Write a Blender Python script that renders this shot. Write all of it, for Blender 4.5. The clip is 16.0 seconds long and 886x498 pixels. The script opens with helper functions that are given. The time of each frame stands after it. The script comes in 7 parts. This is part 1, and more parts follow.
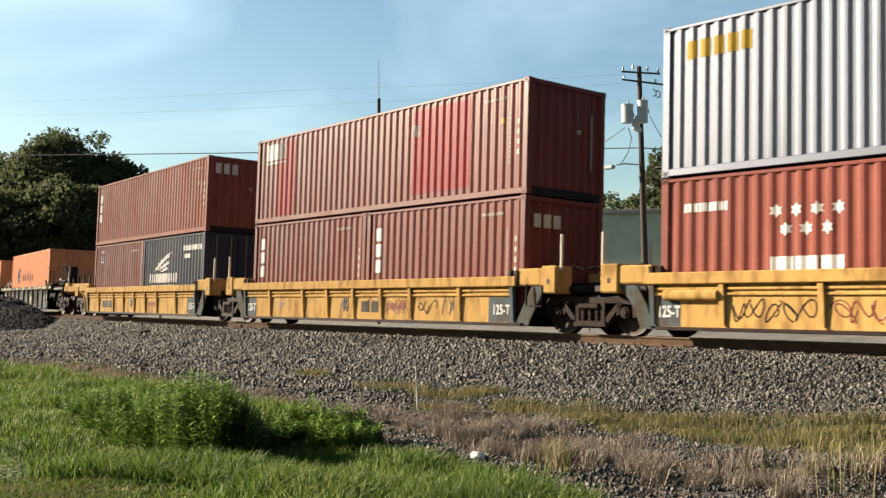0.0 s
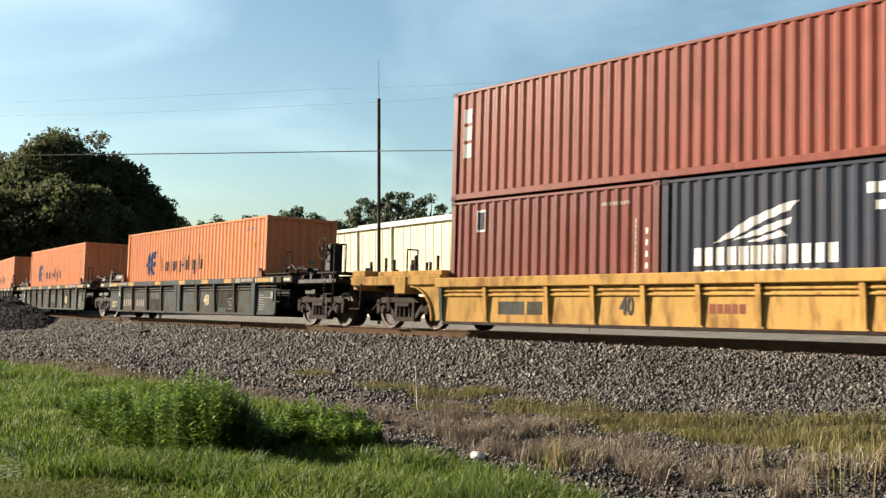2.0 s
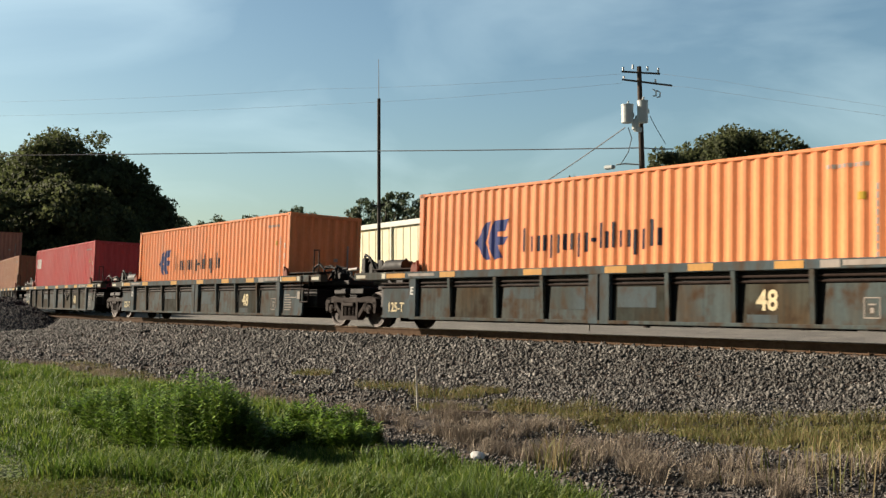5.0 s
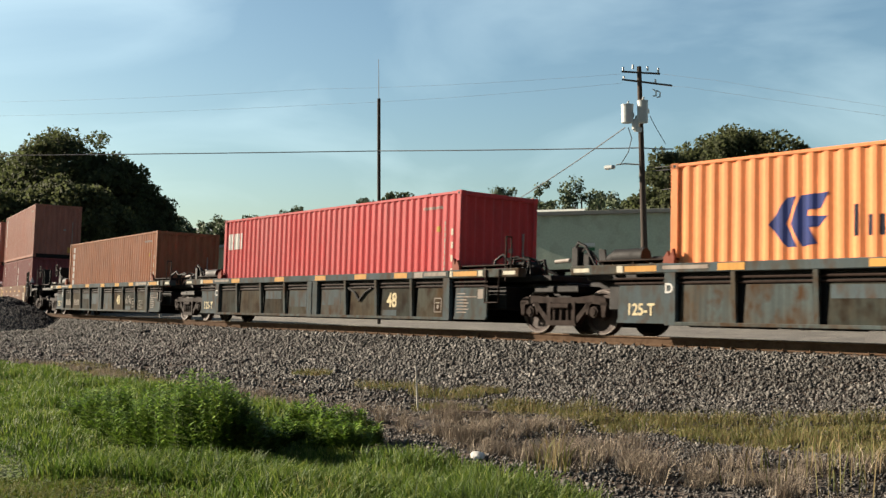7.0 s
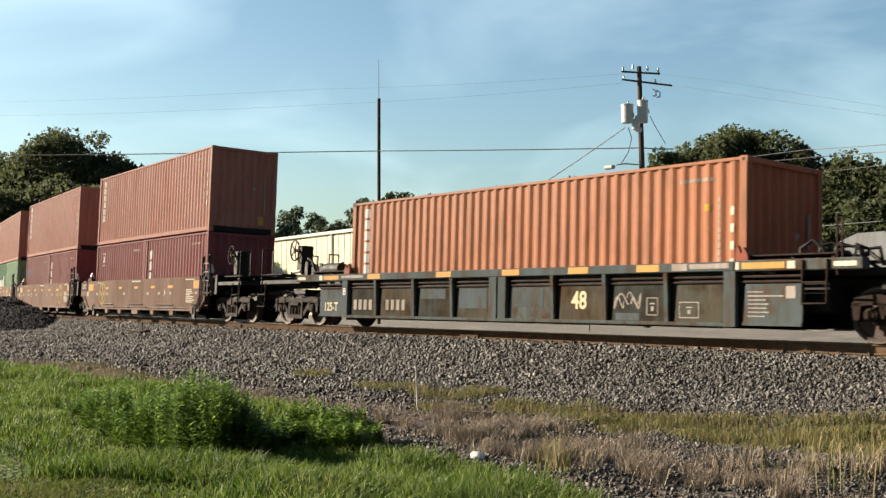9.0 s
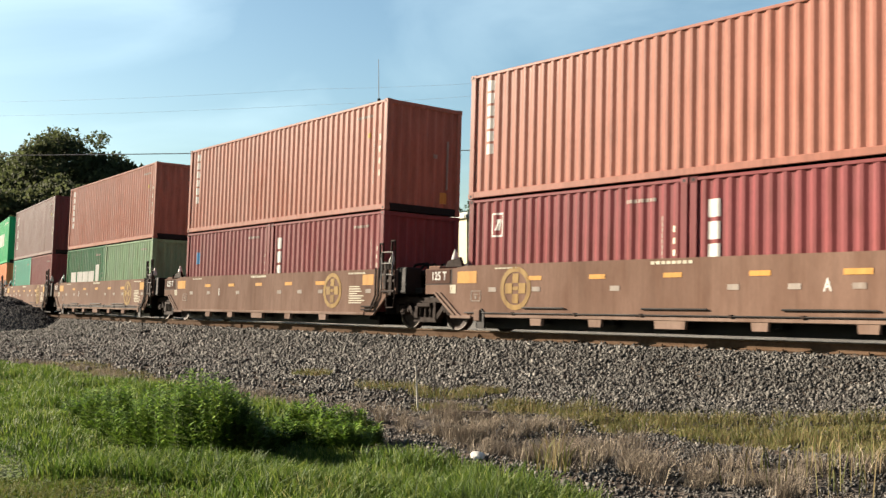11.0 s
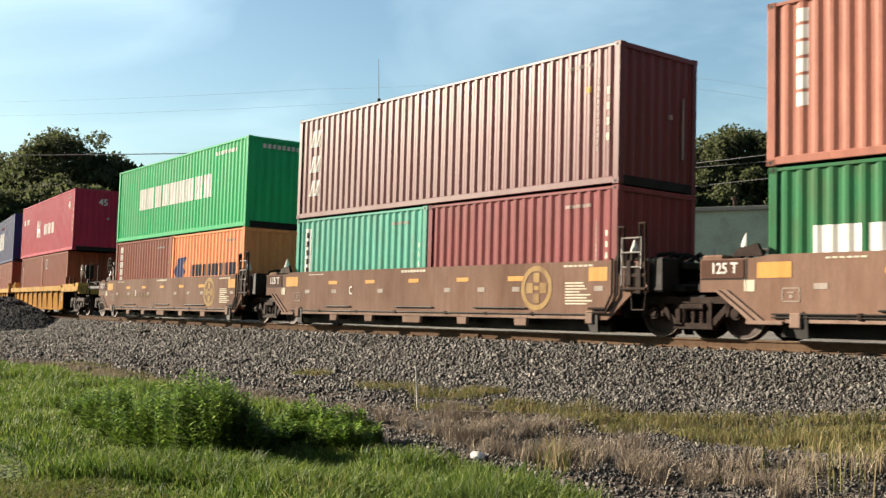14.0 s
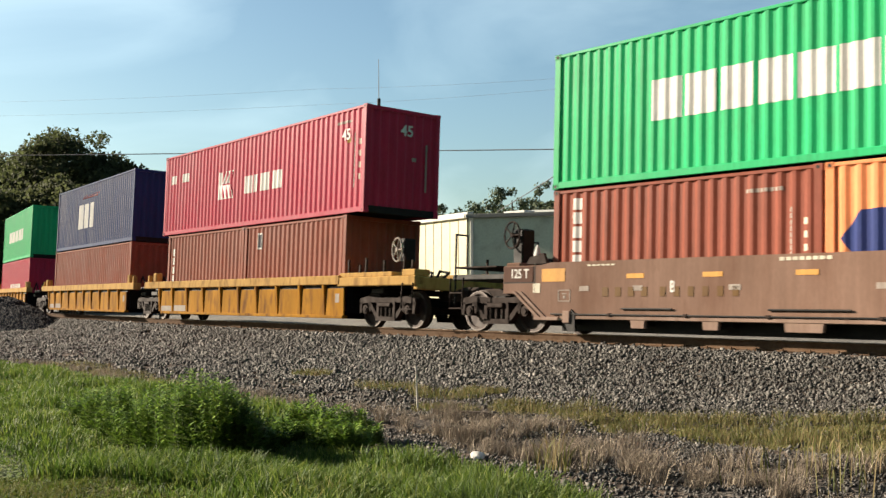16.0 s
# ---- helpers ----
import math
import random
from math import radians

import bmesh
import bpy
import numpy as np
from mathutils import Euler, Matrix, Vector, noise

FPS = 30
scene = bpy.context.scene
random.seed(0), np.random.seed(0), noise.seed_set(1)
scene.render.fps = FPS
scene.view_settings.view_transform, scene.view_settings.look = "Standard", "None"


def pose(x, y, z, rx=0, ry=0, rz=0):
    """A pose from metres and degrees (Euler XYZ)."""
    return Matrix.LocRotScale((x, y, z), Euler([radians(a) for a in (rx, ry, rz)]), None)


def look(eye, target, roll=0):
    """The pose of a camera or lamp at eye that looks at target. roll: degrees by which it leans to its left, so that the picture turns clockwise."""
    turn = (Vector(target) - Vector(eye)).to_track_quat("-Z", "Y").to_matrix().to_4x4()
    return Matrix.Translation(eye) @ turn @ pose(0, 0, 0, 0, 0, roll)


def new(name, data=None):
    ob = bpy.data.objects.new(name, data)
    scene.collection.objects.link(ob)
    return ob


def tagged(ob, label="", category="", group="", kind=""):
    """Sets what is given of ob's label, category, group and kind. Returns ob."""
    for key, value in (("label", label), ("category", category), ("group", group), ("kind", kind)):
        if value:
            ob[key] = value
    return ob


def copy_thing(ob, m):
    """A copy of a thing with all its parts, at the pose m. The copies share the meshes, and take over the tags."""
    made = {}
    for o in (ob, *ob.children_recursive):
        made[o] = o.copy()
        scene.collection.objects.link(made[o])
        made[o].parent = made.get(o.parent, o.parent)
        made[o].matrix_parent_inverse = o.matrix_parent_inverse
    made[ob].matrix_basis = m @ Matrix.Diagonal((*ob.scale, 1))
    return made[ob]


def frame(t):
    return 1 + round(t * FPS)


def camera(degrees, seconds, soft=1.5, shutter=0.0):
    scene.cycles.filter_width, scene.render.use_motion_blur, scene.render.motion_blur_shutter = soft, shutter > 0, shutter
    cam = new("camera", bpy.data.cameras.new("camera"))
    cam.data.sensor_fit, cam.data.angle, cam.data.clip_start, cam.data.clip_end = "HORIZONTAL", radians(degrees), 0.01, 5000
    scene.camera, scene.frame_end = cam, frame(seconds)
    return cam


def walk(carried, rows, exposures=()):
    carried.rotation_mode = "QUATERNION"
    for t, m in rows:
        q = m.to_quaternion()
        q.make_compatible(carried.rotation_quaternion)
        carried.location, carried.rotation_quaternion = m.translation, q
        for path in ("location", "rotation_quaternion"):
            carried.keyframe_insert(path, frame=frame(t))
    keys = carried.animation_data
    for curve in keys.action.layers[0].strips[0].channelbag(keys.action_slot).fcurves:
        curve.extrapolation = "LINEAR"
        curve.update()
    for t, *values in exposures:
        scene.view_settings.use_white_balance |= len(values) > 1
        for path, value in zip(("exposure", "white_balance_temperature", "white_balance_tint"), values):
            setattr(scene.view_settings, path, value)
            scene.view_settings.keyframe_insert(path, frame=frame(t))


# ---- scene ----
from math import atan2, cos, pi, sin, sqrt, tan

# the track: a curve that bends away from the camera, lowered on its inner side
BEND = 0.0037176
NEAR = 16.326          # from the eye to the near face of the boxes, square to the track
CENTRE = 1.188         # from that face to the middle of the track
RAIL_Z = 0.781
CANT = math.degrees(0.0397)
GO = (12.86128, 0.7635, -0.665926, 0.212288)


def gone(t):
    """How far the train has gone after t seconds."""
    u = t / 16
    lag = float(np.interp(t, [0, 3.5, 3.6, 4.4, 6.3, 16], [0, 0, 0.4, 0.4, 0, 0]))      # it checks for a moment, then catches up
    return GO[0] * t + 10 * (GO[1] * u ** 2 + GO[2] * u ** 3 + GO[3] * u ** 4) - lag


def arc(u, n=0.0):
    """Place and heading on the track, u metres along it, n metres to its far side; straight beyond the curve's ends."""
    v = min(max(u, -72.0), 25.0)
    a = BEND * v
    x, y = sin(a) / BEND + cos(a) * (u - v), NEAR + (1 - cos(a)) / BEND + sin(a) * (u - v)
    return x - n * sin(a), y + n * cos(a), a


def ride(u, wheelbase):
    """The pose of a body that rests on two trucks, with its middle u metres along the track."""
    ax, ay, _ = arc(u + wheelbase / 2)
    bx, by, _ = arc(u - wheelbase / 2)
    a = atan2(ay - by, ax - bx)
    x, y = (ax + bx) / 2 - CENTRE * sin(a), (ay + by) / 2 + CENTRE * cos(a)
    return pose(x, y, RAIL_Z, 0, 0, math.degrees(a)) @ pose(0, 0, 0, -CANT)


# ---- camera: it stands on a tripod ----
cam = camera(45.47, 16.0, soft=1.4, shutter=0.1)
EYE = Vector((0, 0, 1.6))
stand = look(EYE, EYE + Vector((-0.73283658, 0.67890024, 0.04522184)), -0.172)
walk(cam, [(0.0, stand), (16.0, stand)], exposures=[(0.0, 2.84), (1.2, 2.89), (2.5, 2.66), (3.5, 2.49), (4.2, 2.39), (6.3, 2.50), (8.0, 2.71), (9.6, 2.80), (12.0, 2.87), (15.0, 2.86), (16.0, 2.73)])

# ---- light ----
SUN_AZ, SUN_EL = radians(30.0), radians(22.0)   # off the -x axis towards the camera's side
to_sun = Vector((-cos(SUN_EL) * cos(SUN_AZ), -cos(SUN_EL) * sin(SUN_AZ), sin(SUN_EL)))
sun = new("sun", bpy.data.lights.new("sun", "SUN"))
sun.data.energy, sun.data.angle, sun.data.color = 5.0, radians(0.53), (1.0, 0.855, 0.685)
sun.matrix_world = look((0, 0, 60), Vector((0, 0, 60)) - to_sun)
world = bpy.data.worlds.new("sky")
scene.world = world
world.use_nodes = True
wn, wl = world.node_tree.nodes, world.node_tree.links
wn.clear()
sky = wn.new("ShaderNodeTexSky")
sky.sky_type, sky.sun_disc = "NISHITA", False
sky.sun_elevation, sky.sun_rotation = SUN_EL, atan2(to_sun.x, to_sun.y)
sky.air_density, sky.dust_density, sky.ozone_density = 1.0, 1.6, 1.0
w_co, w_map = wn.new("ShaderNodeTexCoord"), wn.new("ShaderNodeMapping")
w_map.inputs["Scale"].default_value = (1.3, 2.0, 4.2)
w_map.inputs["Rotation"].default_value = (0.5, 0.35, 0.7)
w_n = wn.new("ShaderNodeTexNoise")
w_n.inputs["Scale"].default_value, w_n.inputs["Detail"].default_value, w_n.inputs["Distortion"].default_value = 1.7, 7.0, 0.5
w_ramp = wn.new("ShaderNodeMapRange")
w_ramp.inputs[1].default_value, w_ramp.inputs[2].default_value, w_ramp.inputs[3].default_value, w_ramp.inputs[4].default_value = 0.46, 0.82, 0.0, 0.34
w_mix = wn.new("ShaderNodeMix")
w_mix.data_type = "RGBA"
w_mix.inputs[7].default_value = (11.0, 11.5, 11.8, 1)
w_bg, w_out = wn.new("ShaderNodeBackground"), wn.new("ShaderNodeOutputWorld")
w_bg.inputs["Strength"].default_value = 0.0525
wl.new(w_co.outputs["Generated"], w_map.inputs["Vector"])
wl.new(w_map.outputs["Vector"], w_n.inputs["Vector"])
wl.new(w_n.outputs["Fac"], w_ramp.inputs[0])
wl.new(w_ramp.outputs[0], w_mix.inputs[0])
wl.new(sky.outputs[0], w_mix.inputs[6])
w_tint = wn.new("ShaderNodeMix")
w_tint.data_type, w_tint.blend_type = "RGBA", "MULTIPLY"
w_tint.inputs[0].default_value, w_tint.inputs[7].default_value = 1.0, (0.385, 0.455, 0.455, 1)
wl.new(w_mix.outputs[2], w_tint.inputs[6])
wl.new(w_tint.outputs[2], w_bg.inputs["Color"])
wl.new(w_bg.outputs[0], w_out.inputs["Surface"])


# ---- materials ----
def lin(h, aged=0.6, pale=0.68):
    """Linear colour of a hex code, darkened by age and dust, less so when it is pale."""
    v = [int(h[i:i + 2], 16) / 255 for i in (0, 2, 4)]
    k = aged if min(v) < 0.5 else pale
    return tuple(k * (c / 12.92 if c <= 0.04045 else ((c + 0.055) / 1.055) ** 2.4) for c in v) + (1.0,)


MATS = {}


def surface(name, base, second=None, rough=0.6, metal=0.0, scale=3.0, amount=0.5, fine=40.0, bump=0.05, dirt=None, dirt_amount=0.0, stretch=(1, 1, 1),
            island=0.0, seen_through=0.0, gloss=0.25, streak=0.0):
    """A worn surface: base colour broken by patches of a second one, fine grain, dirt and relief."""
    if name in MATS:
        return MATS[name]
    m = bpy.data.materials.new(name)
    MATS[name] = m
    m.use_nodes = True
    n, l = m.node_tree.nodes, m.node_tree.links
    b = n["Principled BSDF"]
    b.inputs["Roughness"].default_value, b.inputs["Metallic"].default_value, b.inputs["Specular IOR Level"].default_value = rough, metal, gloss
    b.inputs["Diffuse Roughness"].default_value = 0.0 if metal else 0.9
    co, mp = n.new("ShaderNodeTexCoord"), n.new("ShaderNodeMapping")
    mp.inputs["Scale"].default_value = stretch
    l.new(co.outputs["Object"], mp.inputs["Vector"])
    info = n.new("ShaderNodeObjectInfo")
    shift = n.new("ShaderNodeVectorMath")
    shift.operation = "ADD"
    l.new(mp.outputs[0], shift.inputs[0])
    times = n.new("ShaderNodeMath")
    times.operation = "MULTIPLY"
    times.inputs[1].default_value = 37.0
    l.new(info.outputs["Random"], times.inputs[0])
    l.new(times.outputs[0], shift.inputs[1])

    def tex(sc, det):
        t = n.new("ShaderNodeTexNoise")
        t.inputs["Scale"].default_value, t.inputs["Detail"].default_value = sc, det
        l.new(shift.outputs[0], t.inputs["Vector"])
        return t.outputs["Fac"]

    def mapped(fac, a, c, lo, hi):
        r = n.new("ShaderNodeMapRange")
        for i, v in enumerate((a, c, lo, hi)):
            r.inputs[i + 1].default_value = v
        l.new(fac, r.inputs[0])
        return r.outputs[0]

    def mixed(fac, a, c, kind="MIX"):
        x = n.new("ShaderNodeMix")
        x.data_type, x.blend_type = "RGBA", kind
        l.new(fac, x.inputs[0])
        for sock, v in ((x.inputs[6], a), (x.inputs[7], c)):
            if isinstance(v, tuple):
                sock.default_value = v
            else:
                l.new(v, sock)
        return x.outputs[2]

    coarse, grain = tex(scale, 5.0), tex(fine, 3.0)
    second = second or tuple(c * 0.75 for c in base[:3]) + (1.0,)
    col = mixed(mapped(coarse, 0.4, 0.7, 0.0, amount), base, second)
    col = mixed(mapped(grain, 0.3, 0.7, 0.0, 0.3), col, tuple(c * 0.55 for c in base[:3]) + (1.0,))
    if streak:                                     # rain marks that run down
        ms = n.new("ShaderNodeMapping")
        ms.inputs["Scale"].default_value = (7.0, 7.0, 0.4)
        l.new(co.outputs["Object"], ms.inputs["Vector"])
        ts = n.new("ShaderNodeTexNoise")
        ts.inputs["Scale"].default_value, ts.inputs["Detail"].default_value = 1.7, 5.0
        l.new(ms.outputs[0], ts.inputs["Vector"])
        col = mixed(mapped(ts.outputs["Fac"], 0.48, 0.68, 0.0, streak), col, tuple(0.45 * c + 0.004 for c in base[:3]) + (1.0,))
        col = mixed(mapped(ts.outputs["Fac"], 0.5, 0.3, 0.0, streak * 0.6), col, tuple(min(1.2 * c + 0.007, 1) for c in base[:3]) + (1.0,))
    if dirt:
        col = mixed(mapped(tex(scale * 2.7, 6.0), 0.48, 0.7, 0.0, dirt_amount), col, dirt)
    if island:
        geo = n.new("ShaderNodeNewGeometry")
        hsv = n.new("ShaderNodeHueSaturation")
        l.new(col, hsv.inputs["Color"])
        l.new(mapped(geo.outputs["Random Per Island"], 0, 1, 1 - island, 1 + island), hsv.inputs["Value"])
        col = hsv.outputs[0]
    l.new(col, b.inputs["Base Color"])
    l.new(mapped(coarse, 0.2, 0.8, max(rough - 0.12, 0.05), min(rough + 0.12, 1)), b.inputs["Roughness"])
    if bump:
        bp = n.new("ShaderNodeBump")
        bp.inputs["Strength"].default_value, bp.inputs["Distance"].default_value = bump * 4, 0.01
        l.new(grain, bp.inputs["Height"])
        l.new(bp.outputs[0], b.inputs["Normal"])
    if seen_through:
        tr = n.new("ShaderNodeBsdfTranslucent")
        l.new(col, tr.inputs["Color"])
        ms = n.new("ShaderNodeMixShader")
        ms.inputs[0].default_value = seen_through
        l.new(b.outputs[0], ms.inputs[1])
        l.new(tr.outputs[0], ms.inputs[2])
        l.new(ms.outputs[0], n["Material Output"].inputs["Surface"])
    return m


def earth(h):
    """Linear colour of stones, soil and plants."""
    return lin(h, 0.345, 0.46)


RUST = lin("5a3826")


def paint(name, code, dirt_amount=0.35, scale=1.3, second=None, fresh=1.0, streak=0.25, gloss=0.038, sat=1.0):
    """Weathered container or car paint."""
    base = lin(code)
    mid = sum(base[:3]) / 3
    base = base if min(base[:3]) > 0.2 else tuple(max(mid + sat * (c - mid), 0.003) for c in base[:3]) + (1.0,)
    base = base if min(base[:3]) > 0.2 else tuple(0.74 * fresh * c + 0.004 for c in base[:3]) + (1.0,)
    return surface(name, base, tuple(0.8 * c for c in second[:3]) + (1.0,) if second else tuple(min(c * 0.72 + 0.006, 1) for c in base[:3]) + (1.0,), rough=0.41 if gloss > 0.03 else 0.8, gloss=gloss, streak=streak, scale=scale, amount=0.5, fine=30.0, bump=0.02,
                   dirt=RUST, dirt_amount=dirt_amount, stretch=(1, 1, 0.35))


white = paint("white_paint", "e4e2dc", 0.15)
black = surface("black_steel", (0.006, 0.0055, 0.005, 1), rough=0.7, scale=4, dirt=lin("2a2019"), dirt_amount=0.4, gloss=0.12)
grime = surface("grimy_steel", lin("33261f"), lin("211815"), rough=0.85, scale=6, amount=0.7, gloss=0.08, dirt=lin("42312a"), dirt_amount=0.5)
steel = surface("worn_steel", lin("8d8378"), rough=0.4, metal=0.8, scale=5)
rail_rust = surface("rail_rust", lin("6e5a49"), lin("5c4838"), rough=0.9, scale=5, amount=0.8, dirt=lin("4e3828"), dirt_amount=0.5, gloss=0.02)
rim_steel = surface("rim_steel", lin("463c35"), lin("32281f"), rough=0.6, metal=0.2, scale=6, amount=0.8)
wheel_mat = surface("wheel_steel", lin("48342a"), lin("2a201b"), rough=0.8, scale=5, amount=0.7, dirt=lin("2a2220"), dirt_amount=0.6)
yellow = paint("car_yellow", "e0b262", 0.6, 1.6, lin("c8a468"), 1.15, streak=0.1, gloss=0.02, sat=0.95)
yellow_worn = paint("car_yellow_worn", "bd8a3a", 0.8, 1.3, lin("7a5838"), 1.2, 0.2, gloss=0.02, sat=1.15)
gray = surface("car_gray", lin("586468"), lin("54564f"), rough=0.8, gloss=0.03, scale=1.6, amount=0.9, fine=30.0, bump=0.02, dirt=lin("54412f"), dirt_amount=0.8, stretch=(1, 1, 0.5), streak=0.2)
gray_dark = surface("car_gray_weathered", lin("56605f"), lin("5c4c3a"), rough=0.8, gloss=0.03, scale=1.9, amount=1.0, fine=24.0, bump=0.03, dirt=lin("4c3826"), dirt_amount=1.0, stretch=(0.8, 1, 0.6), streak=0.5)
gray_rusty = surface("car_gray_rusty", lin("54544a"), lin("5e4932"), rough=0.85, gloss=0.02, scale=1.4, amount=1.0, fine=24.0, bump=0.03, dirt=lin("3a2c20"), dirt_amount=1.0, stretch=(0.8, 1, 0.6), streak=0.5)
gray_sooty = surface("car_gray_sooty", lin("41453f"), lin("4c3d2c"), rough=0.85, gloss=0.02, scale=1.7, amount=1.0, fine=24.0, bump=0.03, dirt=lin("2c241c"), dirt_amount=0.9, stretch=(0.8, 1, 0.6), streak=0.4)
brown = paint("car_brown", "957868", 0.3, 0.9, lin("705648"), 1.2, streak=0.2, gloss=0.02)
# paler brown; on lip and feet it puts sunlight into the colour
brown_pale = paint("car_brown_pale", "a28a7c", 0.3, 0.9, lin("7a6252"), 1.3, streak=0.2, gloss=0.02)
brown_dark = paint("car_brown_box", "6a4f44", 0.3, 0.9, lin("52392e"), 1.2, streak=0.2, gloss=0.02)
rub = paint("rubber", "1c1b1a", 0.1)
stripe_yellow = paint("stripe_yellow", "e8b060", 0.1, fresh=1.2)
stripe_white = paint("stripe_white", "d8d2be", 0.2)
faded = paint("faded_white", "a89e94", 0.4)
cream_mark = paint("cream_lettering", "e6d6ae", 0.15)


# ---- building blocks of shapes ----
class Geo:
    """Collects corners and faces of one mesh."""

    def __init__(self):
        self.v, self.f = [], []

    def add(self, verts, faces):
        k = len(self.v)
        self.v += [tuple(p) for p in verts]
        self.f += [tuple(i + k for i in q) for q in faces]
        return self

    def box(self, x0, x1, y0, y1, z0, z1, c=0.0):
        """A box; c cuts its edges."""
        if not c:
            return self.add([(x, y, z) for x in (x0, x1) for y in (y0, y1) for z in (z0, z1)],
                            [(0, 1, 3, 2), (4, 6, 7, 5), (0, 4, 5, 1), (2, 3, 7, 6), (0, 2, 6, 4), (1, 5, 7, 3)])
        lo, hi, bm = (x0, y0, z0), (x1, y1, z1), bmesh.new()
        bmesh.ops.create_cube(bm, size=1, matrix=Matrix.LocRotScale([(a + b) / 2 for a, b in zip(lo, hi)], None, [abs(b - a) for a, b in zip(lo, hi)]))
        bmesh.ops.bevel(bm, geom=list(bm.edges), offset=c, segments=1, affect="EDGES")
        bm.verts.index_update()
        self.add([p.co[:] for p in bm.verts], [[p.index for p in q.verts] for q in bm.faces])
        bm.free()
        return self

    def prism(self, outline, axis, a, b):
        """A closed outline (two coordinates) drawn out along an axis from a to b."""
        n = len(outline)
        put = {"x": lambda p, s: (s, p[0], p[1]), "y": lambda p, s: (p[0], s, p[1]), "z": lambda p, s: (p[0], p[1], s)}[axis]
        return self.add([put(p, a) for p in outline] + [put(p, b) for p in outline],
                        [tuple(range(n)), tuple(range(2 * n - 1, n - 1, -1))] + [(i, i + n, (i + 1) % n + n, (i + 1) % n) for i in range(n)])

    def rod(self, p, q, r, n=8, r2=None):
        """A round bar from p to q."""
        p, q = Vector(p), Vector(q)
        t = (q - p).to_track_quat("Z", "Y").to_matrix()
        r2 = r if r2 is None else r2
        ring = [(cos(2 * pi * i / n), sin(2 * pi * i / n)) for i in range(n)]
        return self.add([p + t @ Vector((c * r, s * r, 0)) for c, s in ring] + [q + t @ Vector((c * r2, s * r2, 0)) for c, s in ring],
                        [tuple(range(n - 1, -1, -1)), tuple(range(n, 2 * n))] + [(i, (i + 1) % n, (i + 1) % n + n, i + n) for i in range(n)])

    def path(self, points, r, n=6):
        """A bent round bar through the points, in one piece."""
        pts = [Vector(p) for p in points]
        k, m = len(self.v), len(pts)
        side = None
        for i, p in enumerate(pts):
            a = (pts[i] - pts[i - 1]).normalized() if i else (pts[1] - pts[0]).normalized()
            b = (pts[i + 1] - pts[i]).normalized() if i < m - 1 else a
            t = (a + b).normalized() if (a + b).length > 1e-4 else a
            side = t.orthogonal().normalized() if side is None else (side - t * side.dot(t)).normalized()
            up, w = t.cross(side), r / max(t.dot(a), 0.6)
            self.v += [tuple(p + side * (w * cos(2 * pi * j / n)) + up * (w * sin(2 * pi * j / n))) for j in range(n)]
        self.f += [(k + i * n + j, k + i * n + (j + 1) % n, k + (i + 1) * n + (j + 1) % n, k + (i + 1) * n + j) for i in range(m - 1) for j in range(n)]
        self.f += [tuple(range(k + n - 1, k - 1, -1)), tuple(range(k + (m - 1) * n, k + m * n))]
        return self

    def lathe(self, profile, axis_y=True, n=28, at=(0, 0, 0)):
        """A closed profile of (radius, along) turned round the y axis."""
        k = len(profile)
        vs = [(at[0] + r * cos(2 * pi * i / n), at[1] + y, at[2] + r * sin(2 * pi * i / n)) for i in range(n) for r, y in profile]
        return self.add(vs, [(i * k + j, i * k + (j + 1) % k, (i + 1) % n * k + (j + 1) % k, (i + 1) % n * k + j) for i in range(n) for j in range(k)])

    def mirrored(self):
        g = Geo()
        g.v = [(x, -y, z) for x, y, z in self.v]
        g.f = [tuple(reversed(q)) for q in self.f]
        return g

    def mesh(self, name, material, smooth=False):
        me = bpy.data.meshes.new(name)
        me.from_pydata(self.v, [], self.f)
        me.materials.append(material)
        if smooth:
            me.shade_smooth()
            me.set_sharp_from_angle(angle=radians(35))
        bm = bmesh.new()
        bm.from_mesh(me)
        bmesh.ops.recalc_face_normals(bm, faces=bm.faces)
        bm.to_mesh(me)
        bm.free()
        return me


def part(name, geo, material, parent, label="", at=None, smooth=False):
    """Links a shape as one mesh under a thing or part."""
    me = geo if isinstance(geo, bpy.types.Mesh) else geo.mesh(name, material, smooth)
    ob = new(name, me)
    ob.parent = parent
    if at is not None:
        ob.matrix_basis = at
    return tagged(ob, label)


def thing(name, label, category, group="", at=None, kind=""):
    ob = new(name)
    ob.empty_display_size = 0.3
    if at is not None:
        ob.matrix_basis = at
    return tagged(ob, label, category, group, kind)


def lettering(words, size, material, parent, at, label="", width=1.0):
    """Painted characters, standing upright on a side that faces -y."""
    cu = bpy.data.curves.new("lettering", "FONT")
    cu.body, cu.size, cu.align_x, cu.align_y, cu.extrude, cu.offset, cu.resolution_u = words, size, "CENTER", "CENTER", 0.002, 0.008 * size / 0.4, 3
    ob = bpy.data.objects.new("lettering", cu)
    me = bpy.data.meshes.new_from_object(ob)
    bpy.data.objects.remove(ob)
    me.materials.clear()
    me.materials.append(material)
    return part("lettering", me, material, parent, label, at=pose(*at, 90) @ Matrix.Diagonal((width, 1, 1, 1)))


